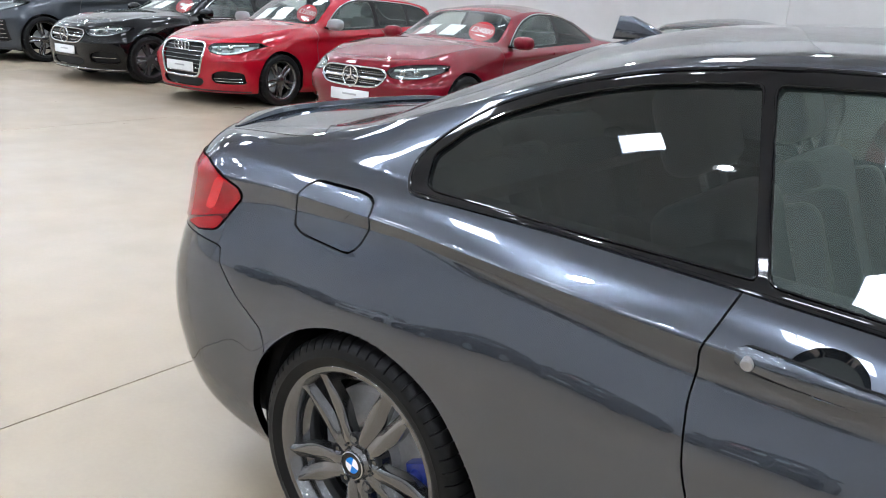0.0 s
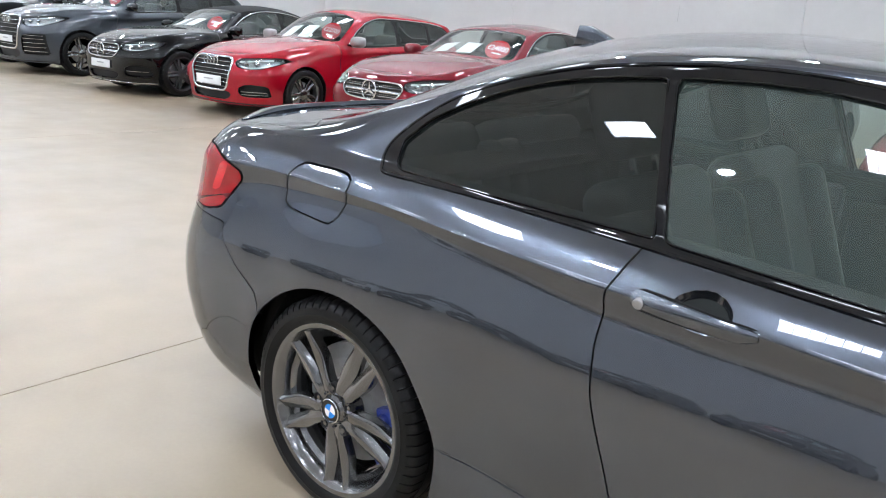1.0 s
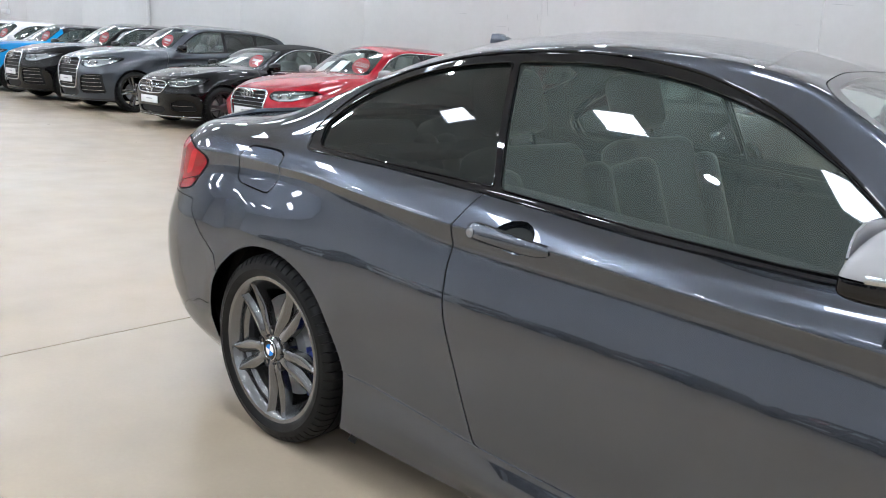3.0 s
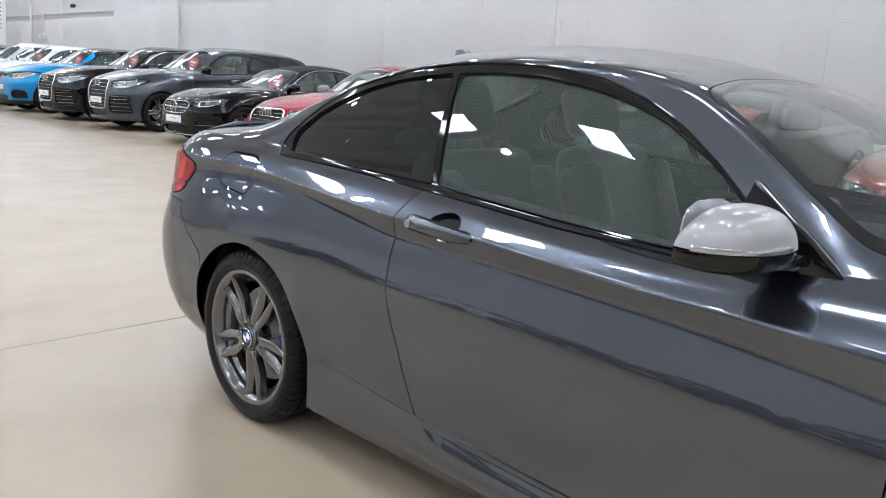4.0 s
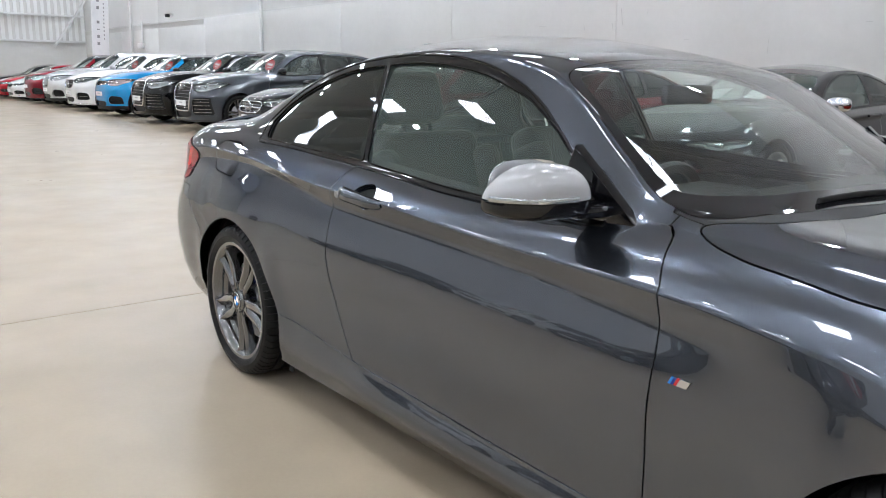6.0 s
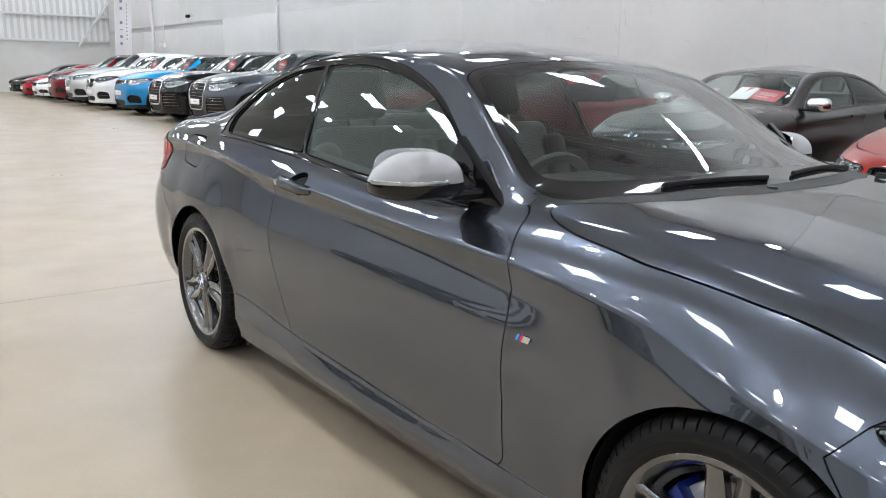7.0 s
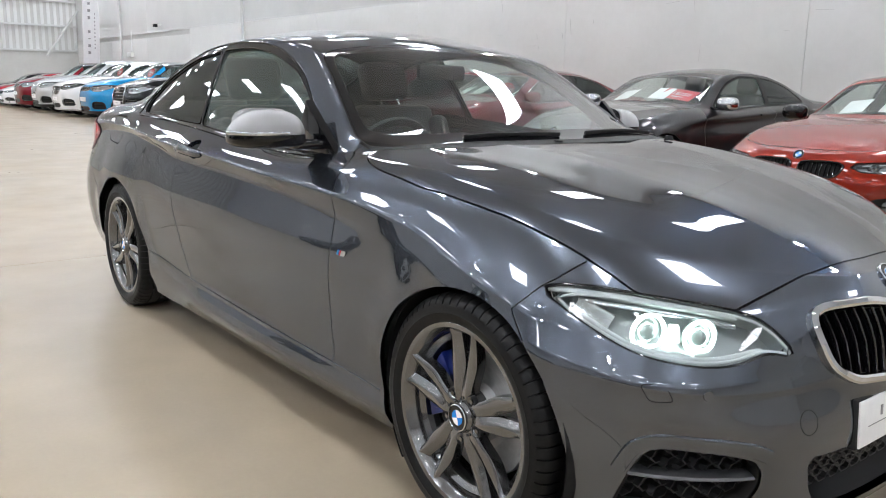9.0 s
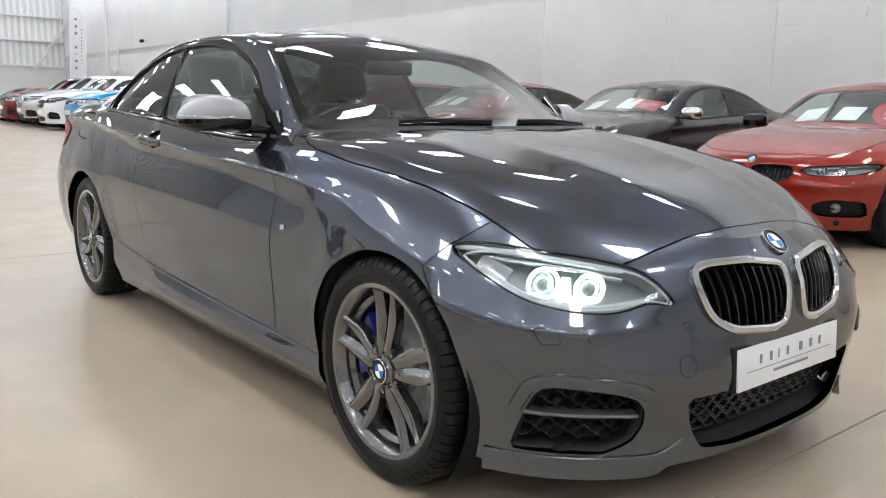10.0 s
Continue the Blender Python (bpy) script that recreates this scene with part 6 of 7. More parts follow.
def build_parked(name, label, mat, face, kind, dims, at, tag="", roof_mat=None, rim_mat=None, style="double", papers=True, chrome_line=False, cladding=False, cap=None, block=False, lift=0.0):
    """A car of the row, nose towards -y at place at = (centre x, nose y)."""
    wheelbase, front, rear, width, belt, roof, wheel_r = dims
    spec, to_x, to_z, ky = mapped(kind, wheelbase, front, rear, width, belt, roof, lift)
    spec["axle"] = wheel_r
    spec["arches"] = [(0.0, wheel_r + 0.035, 0.012), (wheelbase, wheel_r + 0.035, 0.012)]
    sk = Skin(spec, 0.5)
    car = tagged(new(name), label, "car", "cars parked in a row along the wall")
    XZ = lambda pts: [(float(to_x(a)), float(to_z(b))) for a, b in pts]
    XY = lambda pts: [(float(to_x(a)), b * ky) for a, b in pts]
    YZ = lambda pts: [(a * ky, float(to_z(b))) for a, b in pts]
    for cx, r, _ in spec["arches"]:
        sk.take(lambda x, y, z, v: np.maximum(np.hypot(x - cx, z - wheel_r) - r, np.maximum(0.5 - y, v - 7)), 0.0)
    outline = rounded(XZ(ESTATE_SIDE if kind == "estate" else COUPE_SIDE), 2)
    band = sk.take(lambda x, y, z, v: np.maximum(inside(outline, x, z), np.maximum(7.6 - v, np.maximum(v - RAIL, 0.30 - y))), 0.0005)
    shrunk = lambda x, y, z, v: inside(outline, x, z) + 0.022
    posts = XZ([(0.80, 0), (0.10, 0)]) if kind == "estate" else XZ([(0.78, 0)])
    glass, trim = sk.split(band, lambda x, y, z, v: np.maximum(shrunk(x, y, z, v), np.maximum.reduce([0.035 - np.abs(x - p[0]) for p in posts])))
    cuts = sorted([p[0] for p in posts])
    for n in range(len(cuts) + 1):
        lo, hi = ([-9] + cuts)[n], (cuts + [9])[n]
        piece, _ = sk.split(glass, lambda x, y, z, v: np.maximum(lo - x, x - hi))
        for side in (1, -1):
            put("side_window", sk.mesh("side_window", piece, SIDE_GLASS if n == len(cuts) else DARK_GLASS, (side,), 0.0, -0.004), car, "side window").visible_shadow = False
    for side in (1, -1):
        put("window_trim", sk.mesh("window_trim", trim, GLOSS_BLACK, (side,), 0.01, 0.001), car)
        if chrome_line:
            top = [sk.near("y", a, b, SIDE) for a, b in outline[len(outline) // 6: len(outline) * 4 // 5]]
            part("chrome_line", sweep([Vector((p.x, side * p.y, p.z)) for p, n in top], [Vector((n.x, side * n.y, n.z)) for p, n in top], 0.014, 0.006, closed=False), CHROME, car)
    scr = rounded(XY(SCREEN), 1)
    glass = sk.take(lambda x, y, z, v: np.maximum(inside(scr, x, y), 9.8 - v), 0.003)
    put("windscreen", sk.mesh("windscreen", glass, FRONT_GLASS, (1, -1), 0.0), car, "windscreen").visible_shadow = False
    if kind == "estate":
        rear_edge = rounded(XY([(-0.90, 0.0), (-0.88, 0.45), (-0.62, 0.52), (-0.5, 0.5), (-0.48, 0.0), (-0.5, -0.3), (-0.9, -0.3)]), 1)
    else:
        rear_edge = rounded(XY([(-0.46, 0.0), (-0.45, 0.4), (-0.38, 0.53), (0.05, 0.52), (0.22, 0.46), (0.25, 0.0), (0.2, -0.3), (-0.4, -0.3)]), 1)
    glass = sk.take(lambda x, y, z, v: np.maximum(inside(rear_edge, x, y), 9.8 - v), 0.003)
    put("rear_window", sk.mesh("rear_window", glass, DARK_GLASS, (1, -1), 0.0), car, "tinted rear window").visible_shadow = False
    nose_x = to_x(2.6)
    zf = lambda z: float(to_z(z + lift * min(1.0, max(0.0, (z - 0.28) / 0.36))))
    YZf = lambda pts: [(a * ky, zf(b)) for a, b in pts]
    is_front = lambda x, y, z, v: (x > nose_x) & (v < 9)
    front_at = lambda y, z: sk.near("x", y, z, is_front)
    head = corners(YZf({"twin": HEAD_LONG, "hexagon": HEAD_EDGED, "slim": HEAD_EDGED}.get(face, HEAD)), 0.014)
    lamp = sk.take(lambda x, y, z, v: np.maximum(inside(head, y, z), np.maximum(nose_x - x, v - 8.9)), 0.004)
    for side in (1, -1):
        cover = put("head_lamp", sk.mesh("head_lamp", lamp, LENS, (side,), 0.004), car, "clear head lamp, unlit")
        cover.visible_shadow = False
        put("lamp_bowl", sk.mesh("lamp_bowl", lamp, PARKED_BOWL if face == "star" else BRIGHT_BOWL, (side,), -0.054, -0.058, PARKED_BOWL), cover)
        for y, z in ((0.64, 0.655), (0.53, 0.645)):
            p, n = front_at(y * ky, zf(z))
            c = p - n * 0.035
            part("projector_lens", moved(lathe([(0.0, -0.02), (0.02, -0.016), (0.03, 0.0), (0.042, 0.0), (0.045, 0.02)], 18), Matrix.Translation((c.x, side * c.y, c.z)) @ pose(0, 0, 0, 0, 0, 90)), CHROME, cover)
        line = [front_at(a * ky, zf(b)) for a, b in zip(np.linspace(0.75, 0.46, 7), np.linspace(0.694, 0.656, 7))]
        part("lamp_brow", sweep([Vector(((p - n * 0.02).x, side * (p - n * 0.02).y, (p - n * 0.02).z)) for p, n in line], [Vector((n.x, side * n.y, n.z)) for p, n in line], 0.022, 0.006, closed=False), LED_WHITE, cover)
        line = [front_at(a * ky, zf(b)) for a, b in zip(np.linspace(0.74, 0.50, 7), (0.618, 0.604, 0.600, 0.599, 0.600, 0.603, 0.610))]
        part("lamp_sill", sweep([Vector(((p - n * 0.02).x, side * (p - n * 0.02).y, (p - n * 0.02).z)) for p, n in line], [Vector((n.x, side * n.y, n.z)) for p, n in line], 0.012, 0.006, closed=False), LED_WHITE, cover)
    # grille by make
    shapes = {
        "hexagon": ([(0.0, 0.690), (0.31, 0.690), (0.385, 0.655), (0.395, 0.56), (0.34, 0.36), (0.29, 0.325), (0.0, 0.32), (-0.2, 0.32), (-0.2, 0.69)], 7, 0.030),
        "star": ([(0.0, 0.645), (0.36, 0.645), (0.42, 0.60), (0.40, 0.545), (0.32, 0.49), (0.0, 0.48), (-0.2, 0.48), (-0.2, 0.645)], 3, 0.02),
        "twin": ([(0.03, 0.652), (0.30, 0.655), (0.36, 0.63), (0.33, 0.56), (0.27, 0.53), (0.06, 0.53), (0.035, 0.56)], 0, 0.016),
        "slim": ([(0.0, 0.66), (0.40, 0.66), (0.43, 0.63), (0.40, 0.59), (0.0, 0.58), (-0.2, 0.58), (-0.2, 0.66)], 3, 0.012),
        "box": ([(0.0, 0.665), (0.30, 0.665), (0.34, 0.62), (0.30, 0.47), (0.0, 0.45), (-0.2, 0.45), (-0.2, 0.665)], 0, 0.028),
    }
    pts, bars, edge_w = shapes[face]
    gr = corners(YZf(pts), 0.035) if face == "hexagon" else rounded(YZf(pts), 2)
    grille = sk.take(lambda x, y, z, v: np.maximum(inside(gr, y, z), np.maximum(nose_x - x, v - 8)), 0.0)
    sides = (1, -1)
    net = put("grille", sk.mesh("grille", grille, MATT_BLACK, sides, 0.0, -0.035), car, "black grille with bright frame")
    edge = [front_at(a, b) for a, b in gr if a > 0.001]
    if face == "twin":
        for side in sides:
            part("grille_frame", sweep([Vector((p.x, side * p.y, p.z)) for p, n in edge], [Vector((n.x, side * n.y, n.z)) for p, n in edge], edge_w, 0.01), GLOSS_BLACK, net)
            for y in np.linspace(0.07, 0.33, 9):
                line = [front_at(y * ky, zf(z)) for z in np.linspace(0.545, 0.64, 4)]
                part("grille_bar", sweep([Vector(((p - n * 0.008).x, side * p.y, p.z)) for p, n in line], [Vector((n.x, side * n.y, n.z)) for p, n in line], 0.009, 0.01, closed=False), GLOSS_BLACK, net)
    else:
        loop = sorted(((p, n) for p, n in edge), key=lambda e: math.atan2(e[0].z - zf(0.55), e[0].y))
        whole = [(Vector((p.x, p.y, p.z)), n) for p, n in loop] + [(Vector((p.x, -p.y, p.z)), Vector((n.x, -n.y, n.z))) for p, n in loop[::-1]]
        part("grille_frame", sweep([p for p, n in whole], [n for p, n in whole], edge_w, 0.012), CHROME, net)
        zs = [b for a, b in gr]
        for z in np.linspace(min(zs), max(zs), bars + 2)[1:-1]:
            ys = [y for y in np.linspace(0, 0.5, 60) if inside(gr, np.array([y]), np.array([z]))[0] < -0.01]
            if ys:
                line = [front_at(y, z) for y in np.linspace(0.0, ys[-1], 8)]
                whole = [(p, n) for p, n in line[::-1]] + [(Vector((p.x, -p.y, p.z)), Vector((n.x, -n.y, n.z))) for p, n in line[1:]]
                part("grille_bar", sweep([p - n * 0.014 for p, n in whole], [n for p, n in whole], 0.012 if face != "star" else 0.03 if abs(z - np.mean(zs)) < 0.02 else 0.008, 0.01, closed=False), CHROME if face != "slim" else GLOSS_BLACK, net)
        if face == "box":
            for y in np.linspace(-0.27, 0.27, 13):
                line = [front_at(abs(y), zf(z)) for z in np.linspace(0.48, 0.65, 4)]
                part("grille_bar", sweep([Vector((p.x - 0.012, y, p.z)) for p, n in line], [Vector((1, 0, 0))] * 4, 0.01, 0.01, closed=False), CHROME, net)
        if face == "star":
            dots = bmesh.new()
            for r_, z in enumerate(np.linspace(0.495, 0.635, 8)):
                for y in np.arange(-0.40 + 0.014 * (r_ % 2), 0.40, 0.028):
                    zz = zf(z)
                    if inside(gr, np.array([abs(y)]), np.array([zz]))[0] < -0.015:
                        p, n = front_at(abs(y), zz)
                        c = Vector((p.x - 0.015, y, zz))
                        dots.faces.new([dots.verts.new(c + Vector(o)) for o in ((0, -0.008, 0), (0, 0, -0.005), (0, 0.008, 0), (0, 0, 0.005))])
            part("grille_studs", dots, CHROME, net, smooth=False)
    # badge, plate, lower vents
    badge_z = {"hexagon": 0.635, "star": 0.562, "twin": 0.695, "slim": 0.62, "box": 0.56}[face]
    p, n = front_at(0.004, zf(badge_z))
    turned = Matrix.Translation((p.x + 0.012, 0, p.z)) @ pose(0, 0, 0, 0, 0, 90)
    if face == "star":
        star(car, 0.102, turned)
    elif face == "hexagon":
        rings(car, 0.046, turned)
    elif face == "twin":
        roundel(car, 0.04, turned @ pose(0, 0, 0, -35, 0, 0))
    plate_z = {"hexagon": 0.425, "star": 0.40, "twin": 0.40, "slim": 0.44, "box": 0.40}[face]
    p, n = front_at(0.004, zf(plate_z))
    plate = part("number_plate", box((0.008, 0.52, 0.111), (0, 0, 0), 0.002), PLATE_WHITE, car, "white dealer plate with faint grey bars", pose(p.x + 0.012, 0, p.z))
    part("lettering_bar", box((0.002, 0.19, 0.018), (0.0045, 0, 0.008)), FAINT_PRINT, plate)
    tall = face == "hexagon" and kind == "estate" and roof > 1.5
    low = corners(YZf([(0.80, 0.50), (0.66, 0.50), (0.46, 0.47), (0.44, 0.30), (0.50, 0.27), (0.80, 0.275)] if tall else [(0.80, 0.40), (0.66, 0.415), (0.53, 0.39), (0.50, 0.31), (0.56, 0.27), (0.80, 0.275)]), 0.02)
    vent = sk.take(lambda x, y, z, v: np.maximum(inside(low, y, z), np.maximum(nose_x - x, v - 8)), 0.0)
    duct = rounded(YZf([(0.42, 0.32), (0.0, 0.32), (-0.2, 0.32), (-0.2, 0.215), (0.0, 0.215), (0.36, 0.22)]), 1)
    mid = sk.take(lambda x, y, z, v: np.maximum(inside(duct, y, z), np.maximum(nose_x - x, v - 8)), 0.0)
    put("lower_intake", sk.mesh("lower_intake", mid, MATT_BLACK, sides, 0.0, -0.04), car, "black lower intake")
    for side in sides:
        v_ob = put("bumper_vent", sk.mesh("bumper_vent", vent, MATT_BLACK, (side,), 0.0, -0.04), car, "black bumper vent")
        for z in ((0.34,) if face != "hexagon" else (0.31, 0.355, 0.40, 0.445, 0.48) if tall else (0.30, 0.33)):
            line = [front_at(a * ky, zf(z)) for a in np.linspace(0.78, 0.48 if tall else 0.54, 6)]
            part("vent_blade", sweep([Vector(((p - n * 0.015).x, side * (p - n * 0.015).y, p.z)) for p, n in line], [Vector((n.x, side * n.y, n.z)) for p, n in line], 0.012, 0.01, closed=False), CHROME if face in ("hexagon", "star") else GLOSS_BLACK, v_ob)
        if face == "twin":
            p, n = front_at(0.66 * ky, zf(0.345))
            part("fog_lamp", moved(lathe([(0.0, -0.010), (0.02, -0.008), (0.03, 0.0), (0.038, 0.0), (0.04, 0.03)], 20), Matrix.Translation((p.x - 0.012, side * (p.y - 0.012), p.z)) @ pose(0, 0, 0, 0, 0, 90 + side * 18)), PARKED_BOWL, v_ob, "round fog lamp")
        line = [front_at(a * ky, zf(0.185)) for a in np.linspace(0.80, 0.02, 12)]
        if face in ("star", "hexagon"):
            part("lip_strip", sweep([Vector((p.x, side * p.y, p.z)) for p, n in line], [Vector((n.x, side * n.y, n.z)) for p, n in line], 0.016, 0.008, closed=False), CHROME if face == "star" else MATT_BLACK, car)
    # door lines and painted rest
    doors = [[(0.80, 1.2), (0.755, 0.85), (0.76, 0.70), (0.86, 0.31), (2.05, 0.28), (2.08, 0.68), (2.03, 0.915), (1.95, 1.2)]]
    if kind == "estate":
        doors.append([(0.08, 1.2), (0.10, 0.9), (0.30, 0.62), (0.40, 0.35), (0.84, 0.31), (0.75, 0.70), (0.745, 0.85), (0.79, 1.2)])
    for d in doors:
        d = XZ(d)
        panel = sk.take(lambda x, y, z, v: np.maximum(inside(d, x, z), np.maximum(v - 8.6, 0.5 - y)), 0.003)
        for side in sides:
            ob = put("door", sk.mesh("door", panel, mat, (side,), 0.012), car)
            hx = d[0][0] + 0.12
            pts_h = [sk.near("y", hx + t, float(to_z(0.86)), SIDE) for t in np.linspace(0, 0.2, 6)]
            part("door_handle", sweep([Vector((p.x, side * p.y, p.z)) + Vector((n.x, side * n.y, n.z)) * 0.02 for p, n in pts_h], [Vector((n.x, side * n.y, n.z)) for p, n in pts_h], 0.028, 0.012, closed=False), mat, ob)
    hood = rounded(XY([(1.98, 0.70), (2.3, 0.722), (2.7, 0.702), (2.95, 0.668), (3.08, 0.60), (3.2, 0.40), (3.24, 0.15), (3.245, -0.2), (2.1, -0.2), (2.18, 0.0), (2.14, 0.4)]), 1)
    lid = sk.take(lambda x, y, z, v: np.maximum(inside(hood, x, y), 7.4 - v), 0.003)
    put("bonnet", sk.mesh("bonnet", lid, mat, (1, -1), 0.015), car)
    if cladding:
        skirt = sk.take(lambda x, y, z, v: np.maximum(v - 1.6, 0.0 * x - 1), 0.0)
        put("lower_cladding", sk.mesh("lower_cladding", skirt, MATT_BLACK, (1, -1), 0.0, 0.002), car, "matt black lower cladding")
    if roof_mat:
        x_a, x_b = float(to_x(-0.55)), float(to_x(1.48))
        top = sk.take(lambda x, y, z, v: np.maximum(9.8 - v, np.maximum(x_a - x, x - x_b)), 0.0)
        put("roof", sk.mesh("roof", top, roof_mat, (1, -1), 0.01), car, "black roof")
    x_a = float(to_x(1.95))
    nose = sk.take(lambda x, y, z, v: x_a - x, 0.0)
    put("front_end", sk.mesh("front_end", nose, mat, (1, -1), 0.012), car)
    put("body_shell", sk.mesh("body_shell", sk.faces, mat, (1, -1), 0.012), car)
    inn = Skin(spec, 0.3)
    inn.take(lambda x, y, z, v: np.maximum(np.minimum(np.hypot(x, z - wheel_r), np.hypot(x - wheelbase, z - wheel_r)) - wheel_r - 0.045, v - 7), 0.0)
    inn.take(lambda x, y, z, v: np.maximum(inside(outline, x, z), np.maximum(8.2 - v, v - RAIL + 0.1)), 0.0)
    inn.take(lambda x, y, z, v: np.maximum(inside(scr, x, y), 9.8 - v), 0.0)
    inn.take(lambda x, y, z, v: np.maximum(inside(rear_edge, x, y), 9.8 - v), 0.0)
    inn.take(lambda x, y, z, v: np.maximum(nose_x - x, v - 8.5), 0.0)
    put("inner_shell", inn.mesh("inner_shell", inn.faces, CABIN, (1, -1), 0.0, -0.02), car, "dark cabin lining")
    # cabin
    bz = float(to_z(0.93))
    part("dashboard", box((0.45, 1.36 * ky, 0.14), (float(to_x(1.93)), 0, bz - 0.07), 0.05), CABIN, car)
    part("cabin_floor", box((2.4, 1.4 * ky, 0.04), (float(to_x(0.95)), 0, bz - 0.62), 0.01), CABIN, car)
    for side in sides:
        back = Matrix.Translation((float(to_x(0.80)), side * 0.37, bz - 0.45)) @ Matrix.Rotation(radians(-18), 4, "Y")
        part("seat_backrest", moved(box((0.14, 0.48, 0.64), (0, 0, 0.3), 0.055, 3), back), LEATHER, car)
        part("headrest", moved(box((0.10, 0.26, 0.2), (0, 0, 0.74), 0.045, 3), back), LEATHER, car)
        part("seat_cushion", box((0.5, 0.5, 0.18), (float(to_x(0.80)) + 0.25, side * 0.37, bz - 0.48), 0.05), LEATHER, car)
        for cx in (0.0, wheelbase):
            r = wheel_r + 0.047
            bm = lathe([(r, width / 2 - 0.05), (r, 0.45), (0.05, 0.43)], 28)
            bmesh.ops.bisect_plane(bm, geom=bm.verts[:] + bm.edges[:] + bm.faces[:], plane_co=(0, 0, -0.2), plane_no=(0, 0, -1), clear_outer=True)
            bm = moved(bm, Matrix.Translation((cx, 0, wheel_r)) @ Matrix.Diagonal((1, side, 1, 1)))
            bmesh.ops.recalc_face_normals(bm, faces=bm.faces)
            part("wheel_liner", bm, LINER, car)
            wheel_for(car, cx, side * (width / 2 - 0.125), wheel_r, 0.225, wheel_r - 0.09, style, rim_mat or RIM_DARK, False, 0.3 + cx)
        # wing mirrors
        mz = float(to_z(0.985))
        bm = bmesh.new()
        bmesh.ops.create_uvsphere(bm, u_segments=18, v_segments=12, radius=1)
        for v in bm.verts:
            v.co = Vector((math.copysign(abs(v.co.x) ** 0.8, v.co.x) * (0.10 if v.co.x > 0 else 0.05), math.copysign(abs(v.co.y) ** 0.7, v.co.y) * 0.12, math.copysign(abs(v.co.z) ** 0.7, v.co.z) * 0.072))
        m_at = pose(float(to_x(1.80)), side * (width / 2 + 0.035), mz)
        mir = part("wing_mirror", moved(bm, m_at), cap or mat, car, "wing mirror")
        part("mirror_arm", moved(box((0.08, 0.16, 0.03), (0.0, -side * 0.13, -0.05), 0.012), m_at), GLOSS_BLACK, mir)
    part("underbody", box((wheelbase + 1.2, width * 0.76, 0.06), (wheelbase / 2, 0, 0.23 * belt / 0.93), 0.02), LINER, car)
    # sheets and price sticker behind the windscreen
    def on_screen(xb, y, lean=0.0):
        p, n = sk.near("z", float(to_x(xb)), abs(y), TOP)
        if y < 0:
            p, n = Vector((p.x, -p.y, p.z)), Vector((n.x, -n.y, n.z))
        flat = Vector((0, 1, 0)) - n * n.y
        flat.normalize()
        m = Matrix((flat, n.cross(flat), n)).transposed().to_4x4()
        return Matrix.Translation(p - n * 0.012) @ m @ Matrix.Rotation(radians(lean), 4, "X")
    if papers:
        for xb, y in ((1.93, -0.30), (1.90, 0.17) if block else (1.93, 0.05)):
            part("price_sheet", moved(box((0.21, 0.29, 0.002)), on_screen(xb, y) @ pose(0, 0.0, 0, 0, 0, 4)), PAPER, car, "white paper sheet inside the windscreen", smooth=False)
    if tag:
        disc = corners([(-0.2, -0.12), (0.2, -0.12), (0.2, 0.12), (-0.2, 0.12)], 0.01) if block else [(0.165 * math.cos(a), 0.13 * math.sin(a)) for a in np.linspace(0, 2 * math.pi, 41)[:-1]]
        m = (on_screen(1.86, 0.36) @ pose(0, 0, -0.006)) if block else (on_screen(1.80, 0.36, 28.0) @ pose(0, -0.02, -0.03))
        st = part("price_sticker", slab(disc, 0.002), TAG_RED, car, "red price sticker with white figures", m)
        if tag != "bars":
            lettering(tag, 0.095, BADGE_WHITE, "price", st, pose(0, 0.012, 0.002))
        else:
            part("lettering_bar", box((0.2, 0.05, 0.001), (0, 0.012, 0.001)), BADGE_WHITE, st, smooth=False)
        part("lettering_bar", box((0.13, 0.016, 0.001), (0.01, -0.055, 0.001)), BADGE_WHITE, st, smooth=False)
    car.matrix_basis = pose(at[0], at[1] + wheelbase + front, 0, 0, 0, -90)
    return car


RED = paint("bright_red_paint", (0.34, 0.002, 0.013), 0.1, 0.35)
DEEP_RED = paint("deep_red_paint", (0.17, 0.003, 0.012), 0.25, 0.35)
ORANGE_RED = paint("orange_red_paint", (0.23, 0.013, 0.004), 0.3, 0.35)
BLACK = paint("black_paint", (0.002, 0.002, 0.0025), 0.0, 0.3, gloss=1.42)
DARK_GREY = paint("dark_grey_paint", (0.012, 0.012, 0.015), 0.6, 0.35)
STEEL_GREY = paint("steel_grey_paint", (0.052, 0.060, 0.070), 0.5, 0.35)
BLUE = paint("bright_blue_paint", (0.006, 0.23, 0.50), 0.3, 0.35)
SILVER = paint("silver_paint", (0.52, 0.53, 0.54), 0.6, 0.35)
WHITE = paint("white_paint", (0.78, 0.78, 0.78), 0.0, 0.4, 0.02)
SOFT_TOP = mottled(material("black_soft_top", rough=0.9), (0.008, 0.008, 0.009), (0.016, 0.016, 0.017), 10, 400, 0.4)

SALOON = (2.81, 0.78, 1.03, 1.81, 0.885, 1.365, 0.325)
COUPE_BIG = (2.81, 0.80, 1.03, 1.82, 0.94, 1.40, 0.335)
HATCH = (2.63, 0.86, 0.82, 1.79, 0.95, 1.43, 0.32)
SUV = (2.82, 0.90, 0.96, 1.90, 1.15, 1.69, 0.375)
BIG_SUV = (2.90, 0.90, 1.0, 1.92, 1.18, 1.75, 0.38)

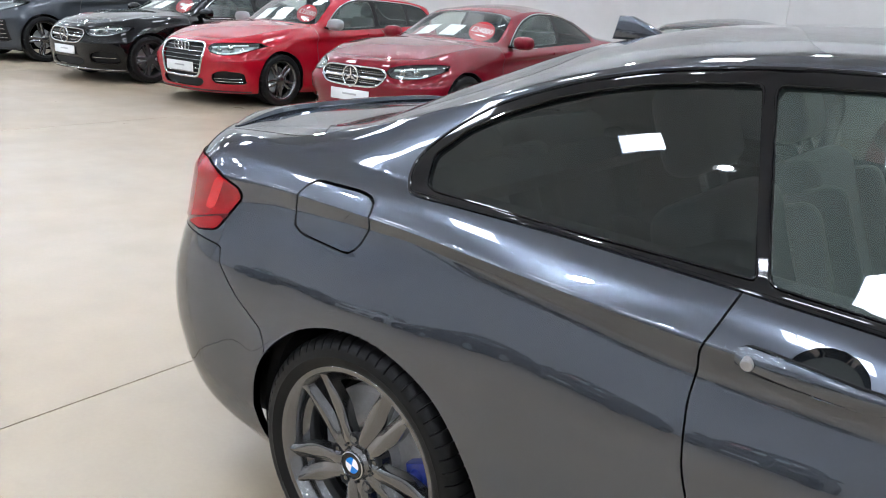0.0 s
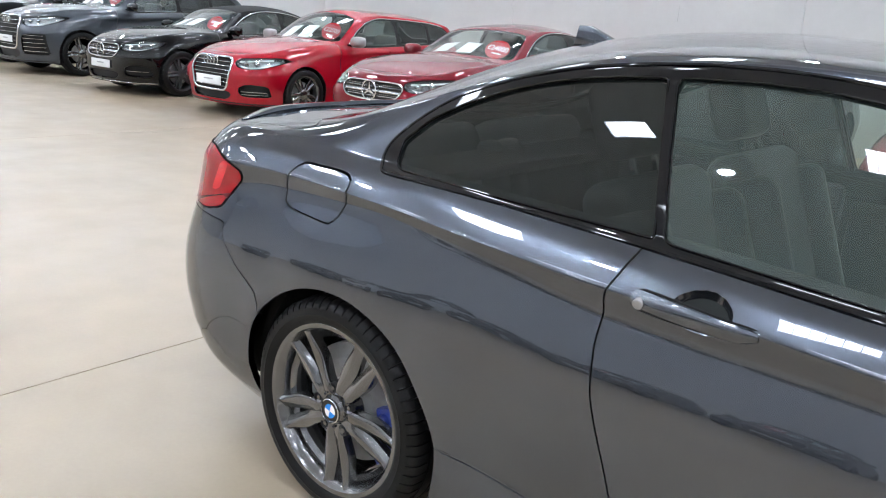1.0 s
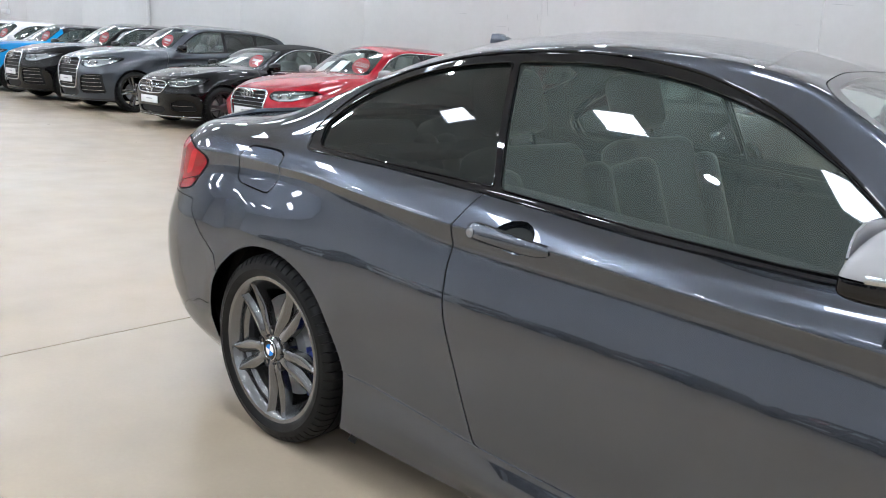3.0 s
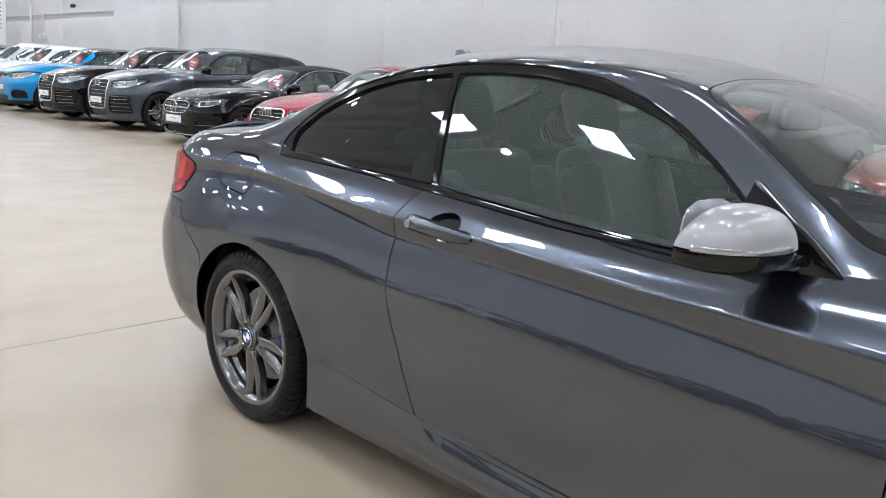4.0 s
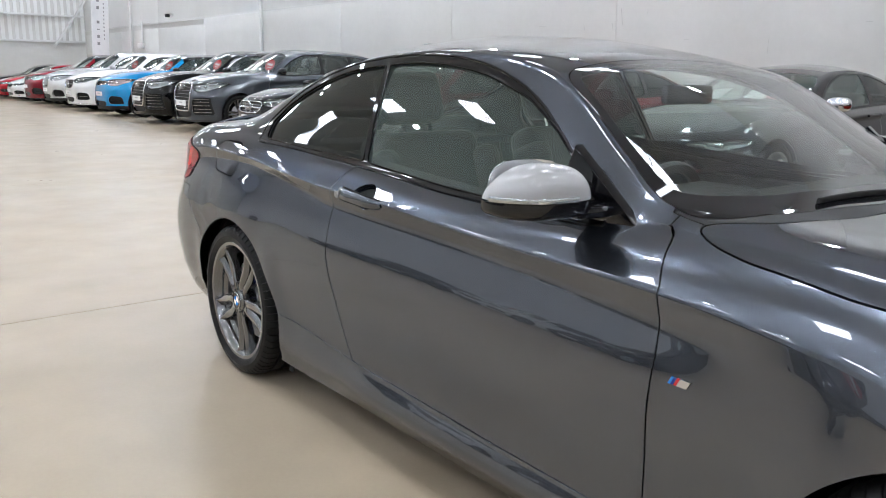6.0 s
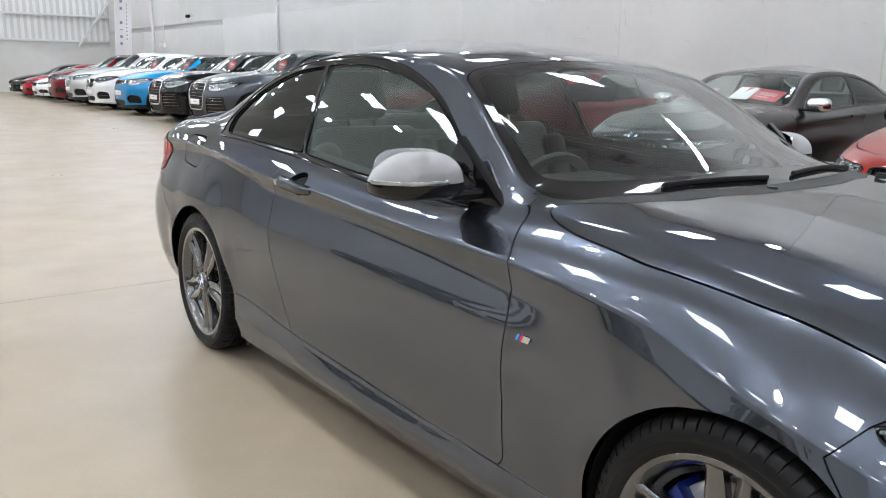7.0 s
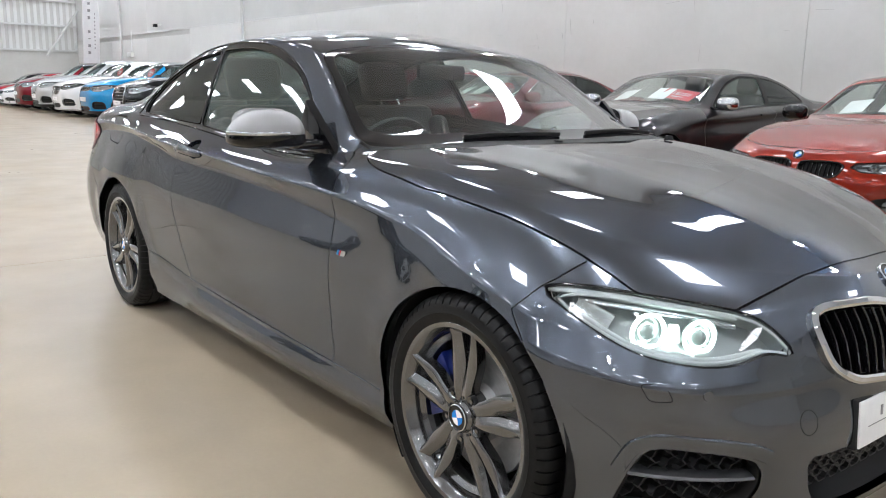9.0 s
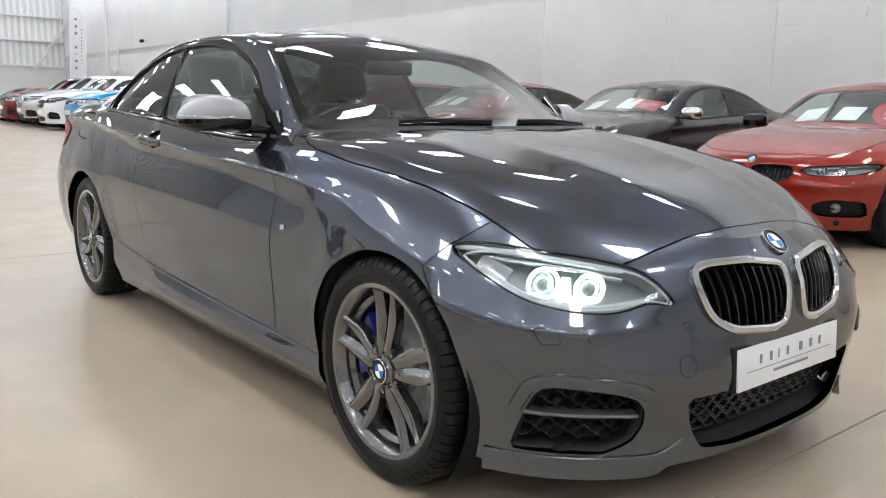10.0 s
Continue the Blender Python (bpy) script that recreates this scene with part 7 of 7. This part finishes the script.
build_hall()
build_banner()
build_wall_fittings()
build_coupe()
first = build_parked("saloon_car", "orange-red four-door saloon with a black twin grille", ORANGE_RED, "twin", "coupe", SALOON, (0.95, 3.86), "£23", cap=GLOSS_BLACK, rim_mat=RIM_DARK, style="multi")
second = build_parked("coupe_car", "dark grey coupe with a price sticker in its windscreen", DARK_GREY, "twin", "coupe", COUPE_BIG, (-1.72, 3.9), "£18250", cap=CHROME, block=True, rim_mat=RIM_SILVER)
build_parked("coupe_car", "deep red coupe with a studded star grille", DEEP_RED, "star", "coupe", COUPE_BIG, (-4.62, 3.88), "£24000", chrome_line=True, lift=0.05)
build_parked("hatchback_car", "bright red hatchback with a chrome-framed grille", RED, "hexagon", "estate", HATCH, (-7.5, 3.9), "£22000", lift=0.035, cap=SATIN_SILVER, chrome_line=True, rim_mat=RIM_GREY)
third = build_parked("convertible_car", "black convertible with its soft top closed", BLACK, "star", "coupe", COUPE_BIG, (-10.2, 3.9), "bars", roof_mat=SOFT_TOP, chrome_line=True, cap=BLACK, lift=0.06)
build_parked("suv_car", "steel grey sport utility car with silver grille bars", STEEL_GREY, "hexagon", "estate", SUV, (-13.5, 3.95), "bars", rim_mat=RIM_GREY, lift=0.085, cap=GLOSS_BLACK)
fourth = build_parked("suv_car", "black sport utility car with silver grille frame", BLACK, "hexagon", "estate", SUV, (-16.3, 3.95), "bars", chrome_line=True, lift=0.085)
build_parked("suv_car", "bright blue compact sport utility car", BLUE, "slim", "estate", (2.66, 0.86, 0.85, 1.90, 1.14, 1.64, 0.37), (-19.3, 3.95), "bars", rim_mat=RIM_SILVER, cladding=True, roof_mat=BLACK, lift=0.085, cap=GLOSS_BLACK)
fifth = build_parked("suv_car", "silver white sport utility car with a star grille", WHITE, "star", "estate", SUV, (-22.4, 3.95), "bars", chrome_line=True, lift=0.085)
build_parked("suv_car", "silver sport utility car with an upright bar grille", SILVER, "box", "estate", BIG_SUV, (-25.2, 3.95), "", cladding=True, lift=0.085)
build_parked("suv_car", "deep red sport utility car", DEEP_RED, "slim", "estate", SUV, (-28.0, 3.95), "", roof_mat=BLACK, lift=0.085)
build_parked("saloon_car", "white saloon with a black twin grille", WHITE, "twin", "coupe", SALOON, (-30.9, 3.95))
build_parked("saloon_car", "bright red saloon near the far wall", RED, "twin", "coupe", SALOON, (-33.4, 3.95))
build_parked("saloon_car", "dark grey saloon by the far wall", DARK_GREY, "twin", "coupe", SALOON, (-36.2, 3.95))

# the row across the aisle, mirrored in the paint and the glass
for ob, x in ((fourth, -15.5), (third, -12.6), (fifth, -9.7), (second, -6.8), (fourth, -3.9), (fourth, -1.0), (third, 1.9), (fifth, 4.8), (second, 7.7), (fourth, 10.6)):
    twin = copy_thing(ob, pose(x, -15.2, 0, 0, 0, 90))
    twin["group"] = "cars parked in a row across the aisle"
